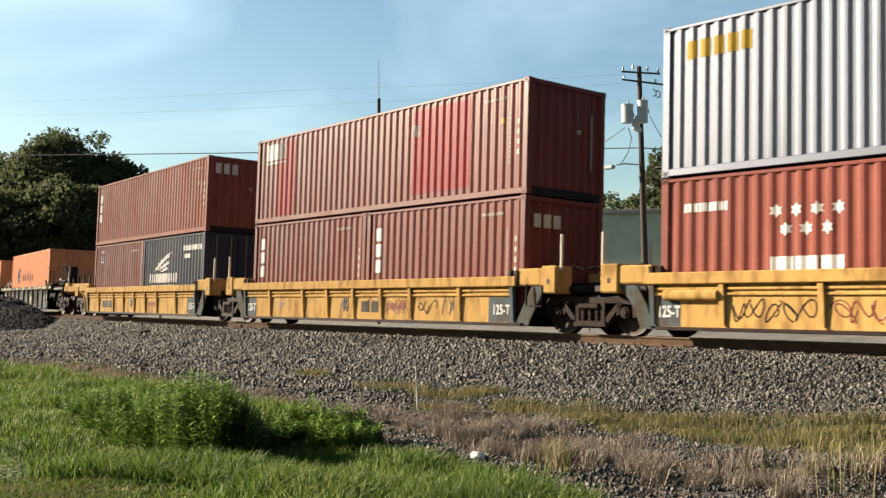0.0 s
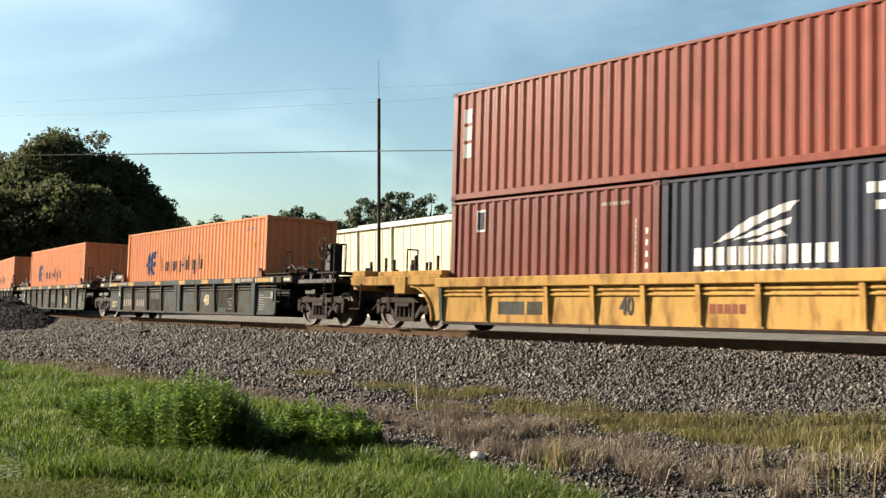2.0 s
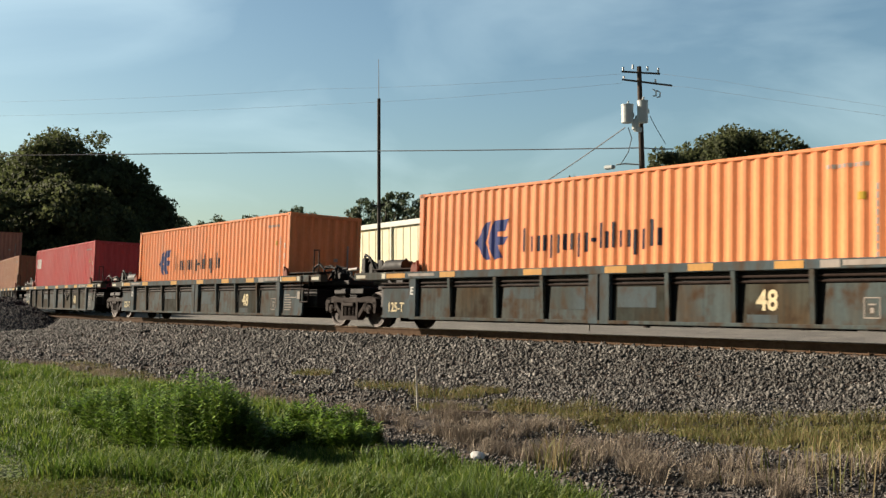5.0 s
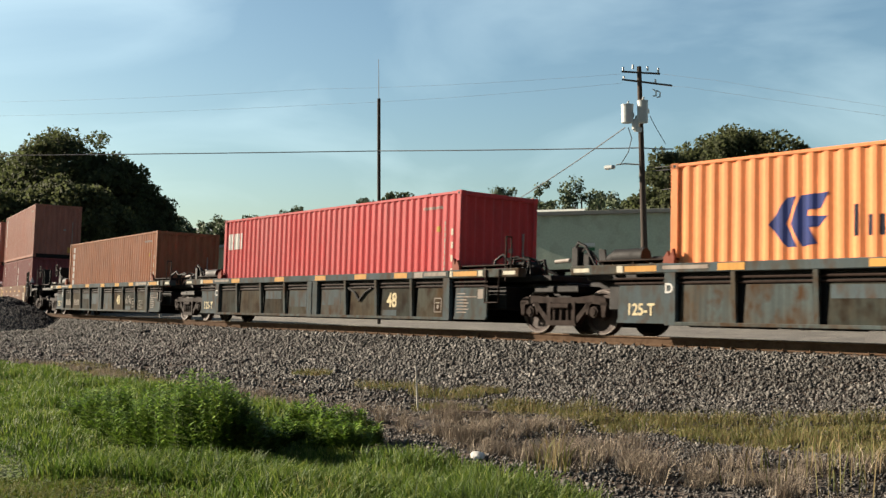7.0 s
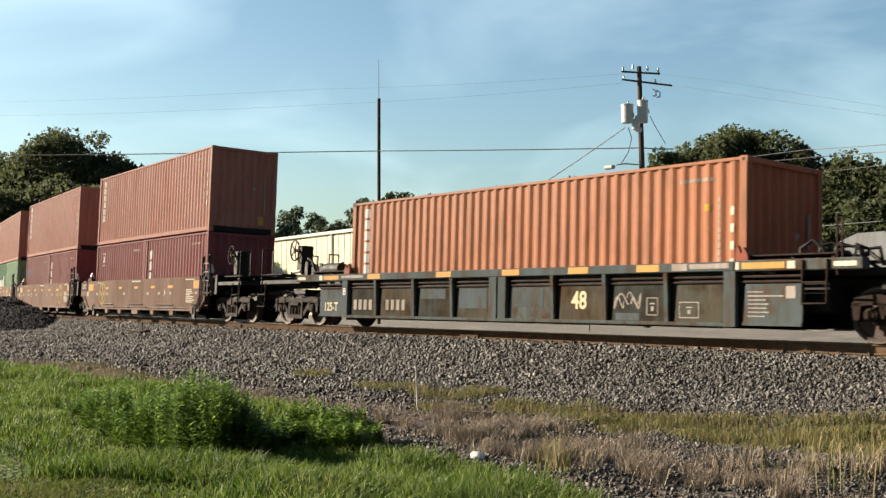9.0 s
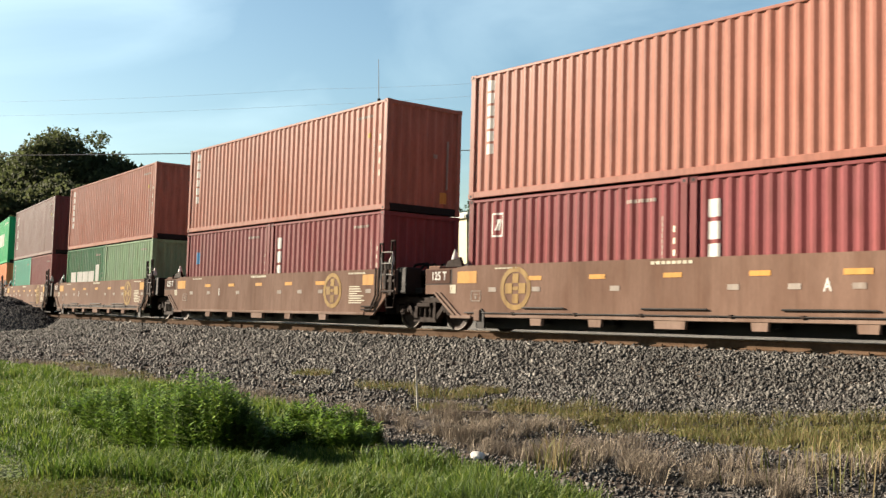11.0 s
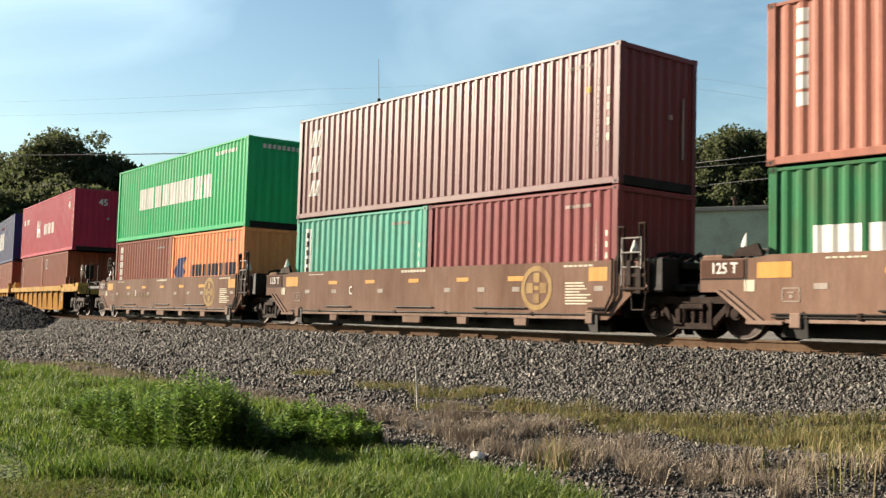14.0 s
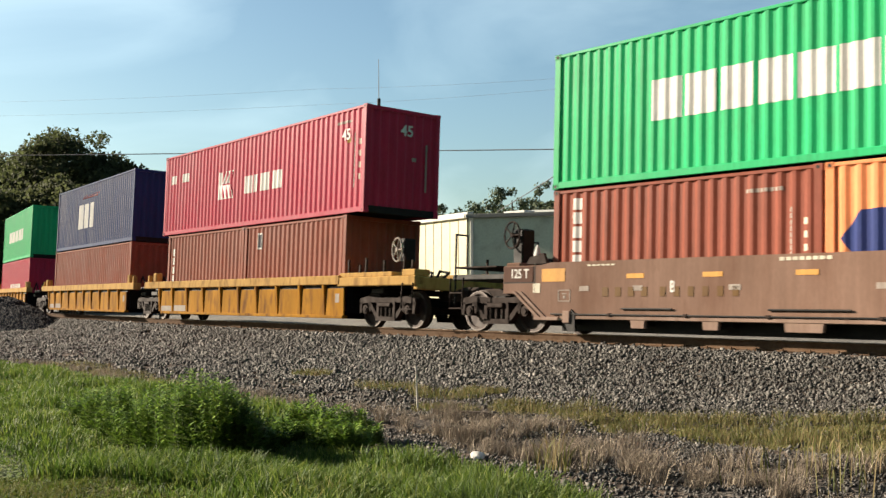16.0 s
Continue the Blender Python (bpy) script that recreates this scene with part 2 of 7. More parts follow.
# ---- the railway track ----
def swept(outline, n, z, u0, u1, step=1.0):
    """An outline of (across, up) drawn along the track."""
    g, k = Geo(), len(outline)
    us = np.arange(u0, u1 + step / 2, step)
    c = radians(CANT)
    for u in us:
        for a, h in outline:
            x, y, _ = arc(u, CENTRE + (n + a) * cos(c) + (z + h) * sin(c))
            g.v.append((x, y, RAIL_Z - (n + a) * sin(c) + (z + h) * cos(c)))
    for i in range(len(us) - 1):
        g.f += [(i * k + j, i * k + (j + 1) % k, (i + 1) * k + (j + 1) % k, (i + 1) * k + j) for j in range(k)]
    return g


RAIL = [(-0.037, 0), (0.037, 0), (0.037, -0.03), (0.012, -0.045), (0.010, -0.14), (0.075, -0.16), (0.075, -0.178), (-0.075, -0.178), (-0.075, -0.16),
        (-0.010, -0.14), (-0.012, -0.045), (-0.037, -0.03)]
track = thing("track", "single railway track with rusty rails on wooden ties", "railway track", kind="structure")
for side in (-0.7535, 0.7535):
    part("rail", swept(RAIL, side, 0, -150, 40), rail_rust, track, "rusty steel rail", smooth=True)
    part("rail_head", swept([(-0.03, 0.003), (0.03, 0.003), (0.03, -0.001), (-0.03, -0.001)], side, 0, -150, 40), steel, track, "polished running surface of a rail")
tie_wood = surface("tie_wood", lin("4a3b30"), lin("6a5a4a"), rough=0.9, scale=3, amount=0.6, stretch=(6, 1, 6))
tie_mesh = Geo().box(-0.11, 0.11, -1.3, 1.3, -0.37, -0.185, 0.012).mesh("tie", tie_wood)
plate_mesh = Geo().box(-0.09, 0.09, -0.16, 0.16, -0.185, -0.17).rod((0.05, -0.1, -0.17), (0.05, -0.1, -0.135), 0.018, 6).rod((-0.05, 0.1, -0.17), (-0.05, 0.1, -0.135), 0.018, 6).mesh("tie_plate", rail_rust)
joint_mesh = Geo().box(-0.33, 0.33, -0.03, 0.03, -0.135, -0.045, 0.008).mesh("joint_bar", rail_rust)
for i in range(130):
    x, y, a = arc(-60 + 0.52 * i, CENTRE)
    at = pose(x, y, RAIL_Z, 0, 0, math.degrees(a)) @ pose(0, 0, 0, -CANT)
    part("tie", tie_mesh, None, track, at=at)
    for side in (-0.7535, 0.7535):
        part("tie_plate", plate_mesh, None, track, at=at @ pose(0, side, 0))
for u in (-41.5, -29.7, -17.8, -5.9):
    x, y, a = arc(u, CENTRE)
    part("joint_bar", joint_mesh, None, track, "bolted joint bar", at=pose(x, y, RAIL_Z, 0, 0, math.degrees(a)) @ pose(0, -0.80, 0, -CANT))


# ---- the ground ----
def off_track(x, y):
    """Metres from the middle of the track, positive on the camera's side (numpy)."""
    cx, cy = 0.0, NEAR + 1 / BEND
    v0 = -72.0 * BEND
    ex, ey = sin(v0) / BEND, NEAR + (1 - cos(v0)) / BEND
    r = np.hypot(x - cx, y - cy) - (1 / BEND - CENTRE)
    along = (x - ex) * cos(v0) + (y - ey) * sin(v0)
    straight = -(-(x - ex) * sin(v0) + (y - ey) * cos(v0)) + CENTRE
    return np.where(along < 0, straight, r)


def bumps(x, y, s, seed):
    """Smooth uneven ground, about -1 to 1 (numpy)."""
    rng = np.random.RandomState(seed)
    z = 0
    for _ in range(7):
        a, k, p = rng.uniform(0, 2 * pi), rng.uniform(0.5, 1.8) / s, rng.uniform(0, 2 * pi)
        z = z + np.sin((x * np.cos(a) + y * np.sin(a)) * k * 2 * pi + p)
    return z / 4.5


def ground_z(x, y):
    x, y = np.asarray(x, float), np.asarray(y, float)
    q = off_track(x, y)
    near = np.interp(q, [0, 1.55, 1.9, 3.1, 4.2, 5.6, 7.0, 9.5, 14, 60], [0.58, 0.60, 0.55, 0.25, 0.12, 0.02, -0.06, -0.02, 0.0, 0.0])
    far = np.interp(-q, [0, 1.55, 1.9, 3.0, 4.5, 8, 60, 4000], [0.58, 0.54, 0.5, 0.2, 0.12, 0.18, 0.3, 2.0])
    z = np.where(q > 0, near, far)
    soft = np.clip((np.abs(q) - 1.8) / 2, 0, 1) * np.clip(1 - (np.hypot(x, y) - 40) / 40, 0, 1)
    return z + soft * (0.045 * bumps(x, y, 2.6, 3) + 0.02 * bumps(x, y, 0.7, 5))


def meadow(x, y):
    """How grassy the ground is: 1 in the mown verge, 0 on the stones (numpy)."""
    edge = np.interp(x, [-60, -28, -20.6, -15, -12.7, -9.6, -8.5, -7.4, -5.4, -3.5, 5], [11.5, 10.2, 9.3, 8.9, 8.7, 7.4, 6.7, 6.9, 6.4, 5.6, 4.5])
    return np.clip((edge + 0.22 * bumps(x, y, 1.1, 9) - y) / 0.35 + 0.5, 0, 1)


def dry_strip(x, y):
    """The band of straw-coloured weeds along the foot of the stones (numpy)."""
    mid = np.interp(x, [-12, -10.5, -8, -5, -2], [11.6, 11.3, 11.2, 11.6, 12.0])
    wide = np.interp(x, [-11.6, -10.6, -8, -5, -2], [0.0, 0.55, 0.75, 1.5, 2.2])
    return np.clip((wide + 0.25 * bumps(x, y, 0.9, 21) - np.abs(y - mid)) / 0.3, 0, 1)


def ground_sheet():
    ring = np.concatenate([np.linspace(0.5, 12, 40), np.linspace(12.3, 45, 90), np.geomspace(46, 3500, 40)])
    turn = np.unique(np.round(np.concatenate([np.arange(-180, 180, 6.0), np.arange(10, 84, 0.4)]), 3))
    turn = np.radians(turn)                        # from +y towards -x
    R_, T_ = np.meshgrid(ring, turn, indexing="ij")
    x, y = -R_ * np.sin(T_), R_ * np.cos(T_)
    z = ground_z(x, y)
    nr, nt = x.shape
    v = np.stack([x, y, z], -1).reshape(-1, 3)
    i, j = np.meshgrid(np.arange(nr - 1), np.arange(nt), indexing="ij")
    a, b = i * nt + j, i * nt + (j + 1) % nt
    f = np.stack([a, b, b + nt, a + nt], -1).reshape(-1, 4)
    me = bpy.data.meshes.new("ground")
    verts = np.concatenate([v, [[0, 0, float(ground_z(0, 0))]]])
    tris = [(len(v), (k + 1) % nt, k) for k in range(nt)]
    me.from_pydata(verts.tolist(), [], f.tolist() + tris)
    for name, val in (("meadow", meadow(verts[:, 0], verts[:, 1])), ("strip", dry_strip(verts[:, 0], verts[:, 1])),
                      ("stones", np.clip((off_track(verts[:, 0], verts[:, 1]) + 3.2) / 0.5, 0, 1))):
        at = me.attributes.new(name, "FLOAT", "POINT")
        at.data.foreach_set("value", np.asarray(val, np.float32))
    me.shade_smooth()
    return me


def ground_material():
    m = bpy.data.materials.new("ground")
    m.use_nodes = True
    n, l = m.node_tree.nodes, m.node_tree.links
    b = n["Principled BSDF"]
    b.inputs["Roughness"].default_value, b.inputs["Specular IOR Level"].default_value = 0.95, 0.1
    co = n.new("ShaderNodeTexCoord")

    def tex(sc, det=4):
        t = n.new("ShaderNodeTexNoise")
        t.inputs["Scale"].default_value, t.inputs["Detail"].default_value = sc, det
        l.new(co.outputs["Object"], t.inputs["Vector"])
        return t.outputs["Fac"]

    def ramp(fac, *stops):
        r = n.new("ShaderNodeValToRGB")
        e = r.color_ramp.elements
        while len(e) < len(stops):
            e.new(0.5)
        for k, (p, c) in zip(e, stops):
            k.position, k.color = p, c
        l.new(fac, r.inputs[0])
        return r.outputs[0]

    def mixed(fac, a, c):
        x = n.new("ShaderNodeMix")
        x.data_type = "RGBA"
        l.new(fac, x.inputs[0])
        l.new(a, x.inputs[6])
        l.new(c, x.inputs[7])
        return x.outputs[2]

    def attr(name):
        a = n.new("ShaderNodeAttribute")
        a.attribute_name = name
        return a.outputs["Fac"]

    vo = n.new("ShaderNodeTexVoronoi")
    vo.inputs["Scale"].default_value = 17.0
    l.new(co.outputs["Object"], vo.inputs["Vector"])
    sep = n.new("ShaderNodeSeparateColor")
    l.new(vo.outputs["Color"], sep.inputs[0])
    stones = ramp(sep.outputs[0], (0.0, earth("2c2825")), (0.4, earth("46413c")), (0.75, earth("59534d")), (1.0, earth("716a62")))
    dirt = ramp(tex(3.0), (0.3, earth("594b40")), (0.55, earth("6e5f52")), (0.75, earth("4c4239")))
    pave = ramp(tex(0.6), (0.3, earth("74726e")), (0.7, earth("8a867f")))
    green = ramp(tex(1.6), (0.3, earth("35441a")), (0.5, earth("475823")), (0.72, earth("6c693a")))
    straw = ramp(tex(9.0), (0.3, earth("656230")), (0.7, earth("847742")))
    patch = n.new("ShaderNodeMapRange")
    for i, v in enumerate((0.46, 0.58, 0.0, 0.75)):
        patch.inputs[i + 1].default_value = v
    l.new(tex(0.9, 6), patch.inputs[0])
    col = mixed(patch.outputs[0], stones, dirt)
    col = mixed(attr("stones"), pave, col)
    col = mixed(attr("strip"), col, straw)
    col = mixed(attr("meadow"), col, green)
    l.new(col, b.inputs["Base Color"])
    bp = n.new("ShaderNodeBump")
    bp.inputs["Strength"].default_value, bp.inputs["Distance"].default_value = 0.8, 0.04
    l.new(vo.outputs["Distance"], bp.inputs["Height"])
    l.new(bp.outputs[0], b.inputs["Normal"])
    return m


ground = new("ground", ground_sheet())
ground.data.materials.append(ground_material())
tagged(ground, "ground with grey track ballast, green verge and pavement behind", "ground", kind="structure")


# ---- shipping containers ----
W2 = 1.219
PITCH = 0.278


def profile(x):
    """How far the corrugated wall lies behind the posts' face, at x along it."""
    p = x % PITCH
    if p < 0.062:
        return 0.010
    if p < 0.140:
        return 0.010 + 0.038 * (p - 0.062) / 0.078
    if p < 0.200:
        return 0.048
    return 0.048 - 0.038 * (p - 0.200) / 0.078


def folds(a, b):
    """The places of the folds between a and b."""
    xs = {a, b}
    for k in range(math.floor(a / PITCH) - 1, math.ceil(b / PITCH) + 1):
        xs |= {k * PITCH + o for o in (0, 0.062, 0.140, 0.200) if a < k * PITCH + o < b}
    return sorted(xs)


def corrugated(a, b, z0, z1, lift=0.0):
    """A corrugated sheet that faces -y, at y = its depth."""
    g, xs = Geo(), folds(a, b)
    for x in xs:
        y = profile(x) - lift
        g.v += [(x, y, z0), (x, y, z1)]
    g.f = [(2 * i, 2 * i + 2, 2 * i + 3, 2 * i + 1) for i in range(len(xs) - 1)]
    return g


MESHES = {}


def cached(key, make):
    if key not in MESHES:
        MESHES[key] = make()
    return MESHES[key]


FORTY, TWENTY = 12.36, 6.14     # over the corner castings, with their play


def container(color, length=FORTY, high=2.591, doors=False, label="", group="containers of the train"):
    """A steel freight container; its origin is under its middle."""
    box = thing("shipping_container", label, "container", group)
    h2, tag = length / 2, (color.name, length, high)

    def side():
        g = corrugated(-h2 + 0.15, h2 - 0.15, 0.14, high - 0.07)
        g.v = [(x, y - W2, z) for x, y, z in g.v]
        return g

    def end():
        g = corrugated(-W2 + 0.14, W2 - 0.14, 0.14, high - 0.09)
        g.v = [(-y + h2 - 0.02, x, z) for x, y, z in g.v]
        return g

    near = cached(tag + ("side",), lambda: side().mesh("side_wall", color))
    part("side_wall", near, None, box)
    part("side_wall", near, None, box, at=pose(0, 0, 0, 0, 0, 180))
    wall = cached(tag + ("end",), lambda: end().mesh("end_wall", color))
    part("end_wall", wall, None, box, at=pose(0, 0, 0, 0, 0, 180))
    if not doors:
        part("end_wall", wall, None, box)
    else:
        for s in (-1, 1):
            g = Geo().box(h2 - 0.07, h2 - 0.02, min(s * 0.02, s * (W2 - 0.12)), max(s * 0.02, s * (W2 - 0.12)), 0.13, high - 0.1, 0.008)
            door = part("door", g, color, box)
            for z in (0.5, 1.0, 1.5, 2.0):
                part("door_panel", Geo().box(h2 - 0.03, h2 - 0.008, min(s * 0.1, s * (W2 - 0.2)), max(s * 0.1, s * (W2 - 0.2)), z, z + 0.3, 0.006), color, door)
            for y in (0.28, 0.8):
                part("lock_rod", Geo().rod((h2 + 0.01, s * y, 0.1), (h2 + 0.01, s * y, high - 0.08), 0.017, 8), steel, door, "steel lock rod", smooth=True)
    roof = cached(tag + ("roof",), lambda: Geo().box(-h2 + 0.1, h2 - 0.1, -W2 + 0.03, W2 - 0.03, high - 0.06, high - 0.02, 0.01).mesh("roof", color))
    part("roof", roof, None, box)
    floor_mesh = cached(tag + ("floor",), lambda: Geo().box(-h2 + 0.1, h2 - 0.1, -W2 + 0.06, W2 - 0.06, 0.10, 0.15).mesh("underside", black))
    part("underside", floor_mesh, None, box)
    bottom = cached(tag + ("bottom",), lambda: Geo().box(-h2 + 0.16, h2 - 0.16, -W2, -W2 + 0.05, 0.02, 0.16, 0.01).mesh("bottom_rail", color))
    top = cached(tag + ("top",), lambda: Geo().box(-h2 + 0.16, h2 - 0.16, -W2, -W2 + 0.06, high - 0.08, high - 0.015, 0.01).mesh("top_rail", color))
    # end sill in black: the shade between stacked boxes is put into its colour
    sill = cached(tag + ("sill",), lambda: Geo().box(h2 - 0.06, h2 - 0.004, -W2 + 0.15, W2 - 0.15, 0.0, 0.19, 0.008).mesh("end_sill", black))
    header = cached(tag + ("header",), lambda: Geo().box(h2 - 0.06, h2 - 0.004, -W2 + 0.15, W2 - 0.15, high - 0.12, high - 0.01, 0.008).mesh("end_header", color))
    post = cached(tag + ("post",), lambda: Geo().prism([(h2 - 0.16, -W2), (h2 - 0.02, -W2), (h2, -W2 + 0.02), (h2, -W2 + 0.14), (h2 - 0.06, -W2 + 0.14), (h2 - 0.16, -W2 + 0.05)],
                                                       "z", 0.11, high - 0.11).mesh("corner_post", color))

    def lump():
        g = Geo().box(-0.178, 0, 0, 0.162, 0, 0.118, 0.008)
        return g.mesh("corner_casting", color)

    cast = cached(tag + ("cast",), lump)
    hole = cached("hole", lambda: Geo().rod((-0.09, -0.003, 0.058), (-0.09, 0.02, 0.058), 0.033, 10).mesh("aperture", black))
    for turn in (0, 180):
        m = pose(0, 0, 0, 0, 0, turn)
        part("bottom_rail", bottom, None, box, at=m)
        part("top_rail", top, None, box, at=m)
        part("end_sill", sill, None, box, at=m)
        part("end_header", header, None, box, at=m)
        part("corner_post", post, None, box, at=m)
        part("corner_post", post, None, box, at=m @ Matrix.Diagonal((1, -1, 1, 1)))
        for z in (0, high - 0.118):
            a = part("corner_casting", cast, None, box, at=m @ pose(h2 + 0.004, -W2 - 0.004, z))
            part("corner_casting", cast, None, box, at=m @ pose(h2 + 0.004, W2 + 0.004, z) @ Matrix.Diagonal((1, -1, 1, 1)))
            part("aperture", hole, None, a)
            b = part("corner_casting", cast, None, box, at=m @ pose(-h2 - 0.004, -W2 - 0.004, z) @ Matrix.Diagonal((-1, 1, 1, 1))) if not turn else None
            if b:
                part("aperture", hole, None, b)
    return box


def marks(box, rects, material, label, name="marking"):
    """Painted shapes on the near wall: upright rectangles x0, x1, z0, z1, or with a fifth number their lean."""
    big = [r for r in rects if (r[1] - r[0]) * (r[3] - r[2]) > 0.03]
    if big and len(rects) > 1:
        small = [r for r in rects if r not in big]
        obs = [marks(box, [r], material, label, name) for r in big]
        if small:
            marks(box, small, material, label, name)
        return obs[0]
    g = Geo()
    for x0, x1, z0, z1, *lean in rects:
        d = lean[0] if lean else 0.0
        xs, k = folds(x0, x1), len(g.v)
        for x in xs:
            y = profile(x) - W2 - 0.005
            g.v += [(x, y, z0), (x + d, profile(x + d) - W2 - 0.005 if d else y, z1)]
        g.f += [(k + 2 * i, k + 2 * i + 2, k + 2 * i + 3, k + 2 * i + 1) for i in range(len(xs) - 1)]
    ob = part(name, g, material, box, label)
    if len(rects) > 1:
        ob["kind"] = "stuff"
    return ob


def shape_mark(box, outline, material, label, fine=0.02):
    """A painted shape of any outline (x, z) on the near wall, laid into the folds."""
    a, c = min(p[0] for p in outline), max(p[0] for p in outline)
    xs = sorted(set(folds(a, c)) | set(np.linspace(a, c, max(3, int((c - a) / fine) + 1)).tolist()) | {p[0] for p in outline})
    g = Geo()

    def cuts(x):
        zs = []
        for (xa, za), (xb, zb) in zip(outline, outline[1:] + outline[:1]):
            if (xa <= x < xb) or (xb <= x < xa):
                zs.append((za + (zb - za) * (x - xa) / (xb - xa)))
        return sorted(zs)

    for xa, xb in zip(xs, xs[1:]):
        if xb - xa < 1e-4:
            continue
        e = (xb - xa) * 0.02
        left, right = cuts(xa + e), cuts(xb - e)
        if len(left) != len(right):
            left = right = cuts((xa + xb) / 2)
        ya, yb = profile(xa) - W2 - 0.005, profile(xb) - W2 - 0.005
        for k in range(0, len(left) - 1, 2):
            i = len(g.v)
            g.v += [(xa, ya, left[k]), (xb, yb, right[k]), (xb, yb, right[k + 1]), (xa, ya, left[k + 1])]
            g.f.append((i, i + 1, i + 2, i + 3))
    return part("marking", g, material, box, label)


def star(x, z, r):
    """The outline of a six-pointed star."""
    return [(x + (r if k % 2 == 0 else 0.58 * r) * sin(k * pi / 6), z + (r if k % 2 == 0 else 0.58 * r) * cos(k * pi / 6)) for k in range(12)]


def end_marks(box, rects, material, label, length=FORTY):
    """Painted shapes on the end wall: y0, y1, z0, z1."""
    for y0, y1, z0, z1 in rects:
        part("marking", Geo().box(length / 2 - 0.03, length / 2 + 0.002, y0, y1, z0, z1), material, box, label)


def row(x0, x1, z0, z1, n, gap=0.25):
    """n blocks side by side."""
    w = (x1 - x0) / (n - gap)
    return [(x0 + i * w, x0 + i * w + w * (1 - gap), z0, z1) for i in range(n)]


def column(x0, x1, z0, z1, n, gap=0.2):
    """n blocks one above the other."""
    h = (z1 - z0) / (n - gap)
    return [(x0, x1, z0 + i * h, z0 + i * h + h * (1 - gap)) for i in range(n)]


def plates(box, length, high):
    """The small number block and tally that every box carries near its front end."""
    h2 = length / 2
    marks(box, row(h2 - 1.5, h2 - 0.75, high - 0.40, high - 0.33, 8), faded, "white number bars")
    marks(box, column(h2 - 0.62, h2 - 0.575, 0.7, high - 0.7, 11), faded, "white tally bars")
    if length > 7:
        marks(box, [(h2 - 0.95, h2 - 0.8, high - 0.95, high - 0.82)], M_YELLOW, "yellow warning label")
        end_marks(box, [(0.75, 0.79, 0.7, 2.0), (0.3, 0.42, 1.5, 1.6)], faded, "pale tally bars", length)
    marks(box, column(h2 - 0.36, h2 - 0.28, 0.9, high - 0.9, 4, 0.5), stripe_white, "small pale label")


P_MAROON = paint("box_maroon", "90483f", 0.35, gloss=0.06)
P_MAROON2 = paint("box_dark_maroon", "965052", 0.3, fresh=1.2)
P_OXIDE = paint("box_glossy_maroon", "7e4446", 0.25, fresh=1.05, gloss=0.09)
P_BRICK = paint("box_brick_red", "a45c4e", 0.3, fresh=1.08)
P_RED = paint("box_red", "ca5254", 0.12, fresh=1.45, sat=1.0)
P_CRIMSON = paint("box_crimson", "ba3250", 0.08, fresh=1.45, sat=1.0)
P_ORANGE = paint("box_orange", "f8a26c", 0.12, fresh=1.35, sat=1.0)
P_SALMON = paint("box_rust_orange", "c68674", 0.2, fresh=1.08)
P_TAN = paint("box_tan_brown", "bc7e5c", 0.3, fresh=1.15)
P_BROWN = paint("box_brown", "a45a46", 0.3, fresh=1.15)
P_SLATE = paint("box_slate", "444c5c", 0.15)
P_SILVER = surface("box_silver", (0.056, 0.062, 0.076, 1), (0.046, 0.051, 0.063, 1), rough=0.45, metal=0.4, gloss=0.2, scale=1.3, amount=0.4, fine=30.0, bump=0.02, stretch=(1, 1, 0.35))
P_GREEN = paint("box_green", "26a468", 0.08, fresh=1.9, sat=1.02)
P_DKGREEN = paint("box_dark_green", "3a7a52", 0.25, fresh=1.2, sat=1.05)
P_PALEGREEN = paint("box_pale_green", "98b892", 0.35)
P_TEAL = paint("box_teal", "5aae98", 0.2, fresh=1.45, sat=1.0)
P_BLUE = paint("box_blue", "33487e", 0.1, sat=1.1)
M_BLUE = paint("mark_blue", "3a4a8a", 0.1)
M_NAVY = paint("mark_dark_blue", "26283c", 0.1)
M_YELLOW = paint("mark_yellow", "d8b23a", 0.1)
M_REDPATCH = paint("mark_fresh_red", "b0323a", 0.1)
M_SKY = paint("mark_light_blue", "4aa0d8", 0.1)


# ---- well cars ----
def stripes(car, rects, material, label, y=-1.465, name="marking"):
    """Painted flat patches on the near side: x0, x1, z0, z1."""
    tiny = Geo()
    for x0, x1, z0, z1 in rects:
        if (x1 - x0) * (z1 - z0) < 0.012 and len(rects) > 1:
            tiny.box(x0, x1, y - 0.003, y + 0.002, z0, z1)
        else:
            part(name, Geo().box(x0, x1, y - 0.003, y + 0.002, z0, z1), material, car, label)
    if tiny.v:
        part(name, tiny, material, car, label)["kind"] = "stuff"


def both(name, geo, material, car, label=""):
    """The same part on both sides of a car."""
    part(name, geo.mesh(name, material), None, car, label)
    part(name, geo.mirrored().mesh(name, material), None, car, label)


def handrail(car, points, r=0.018, label="bent steel grab rail", material=None):
    part("grab_rail", Geo().path(points, r), material or grime, car, label, smooth=True)


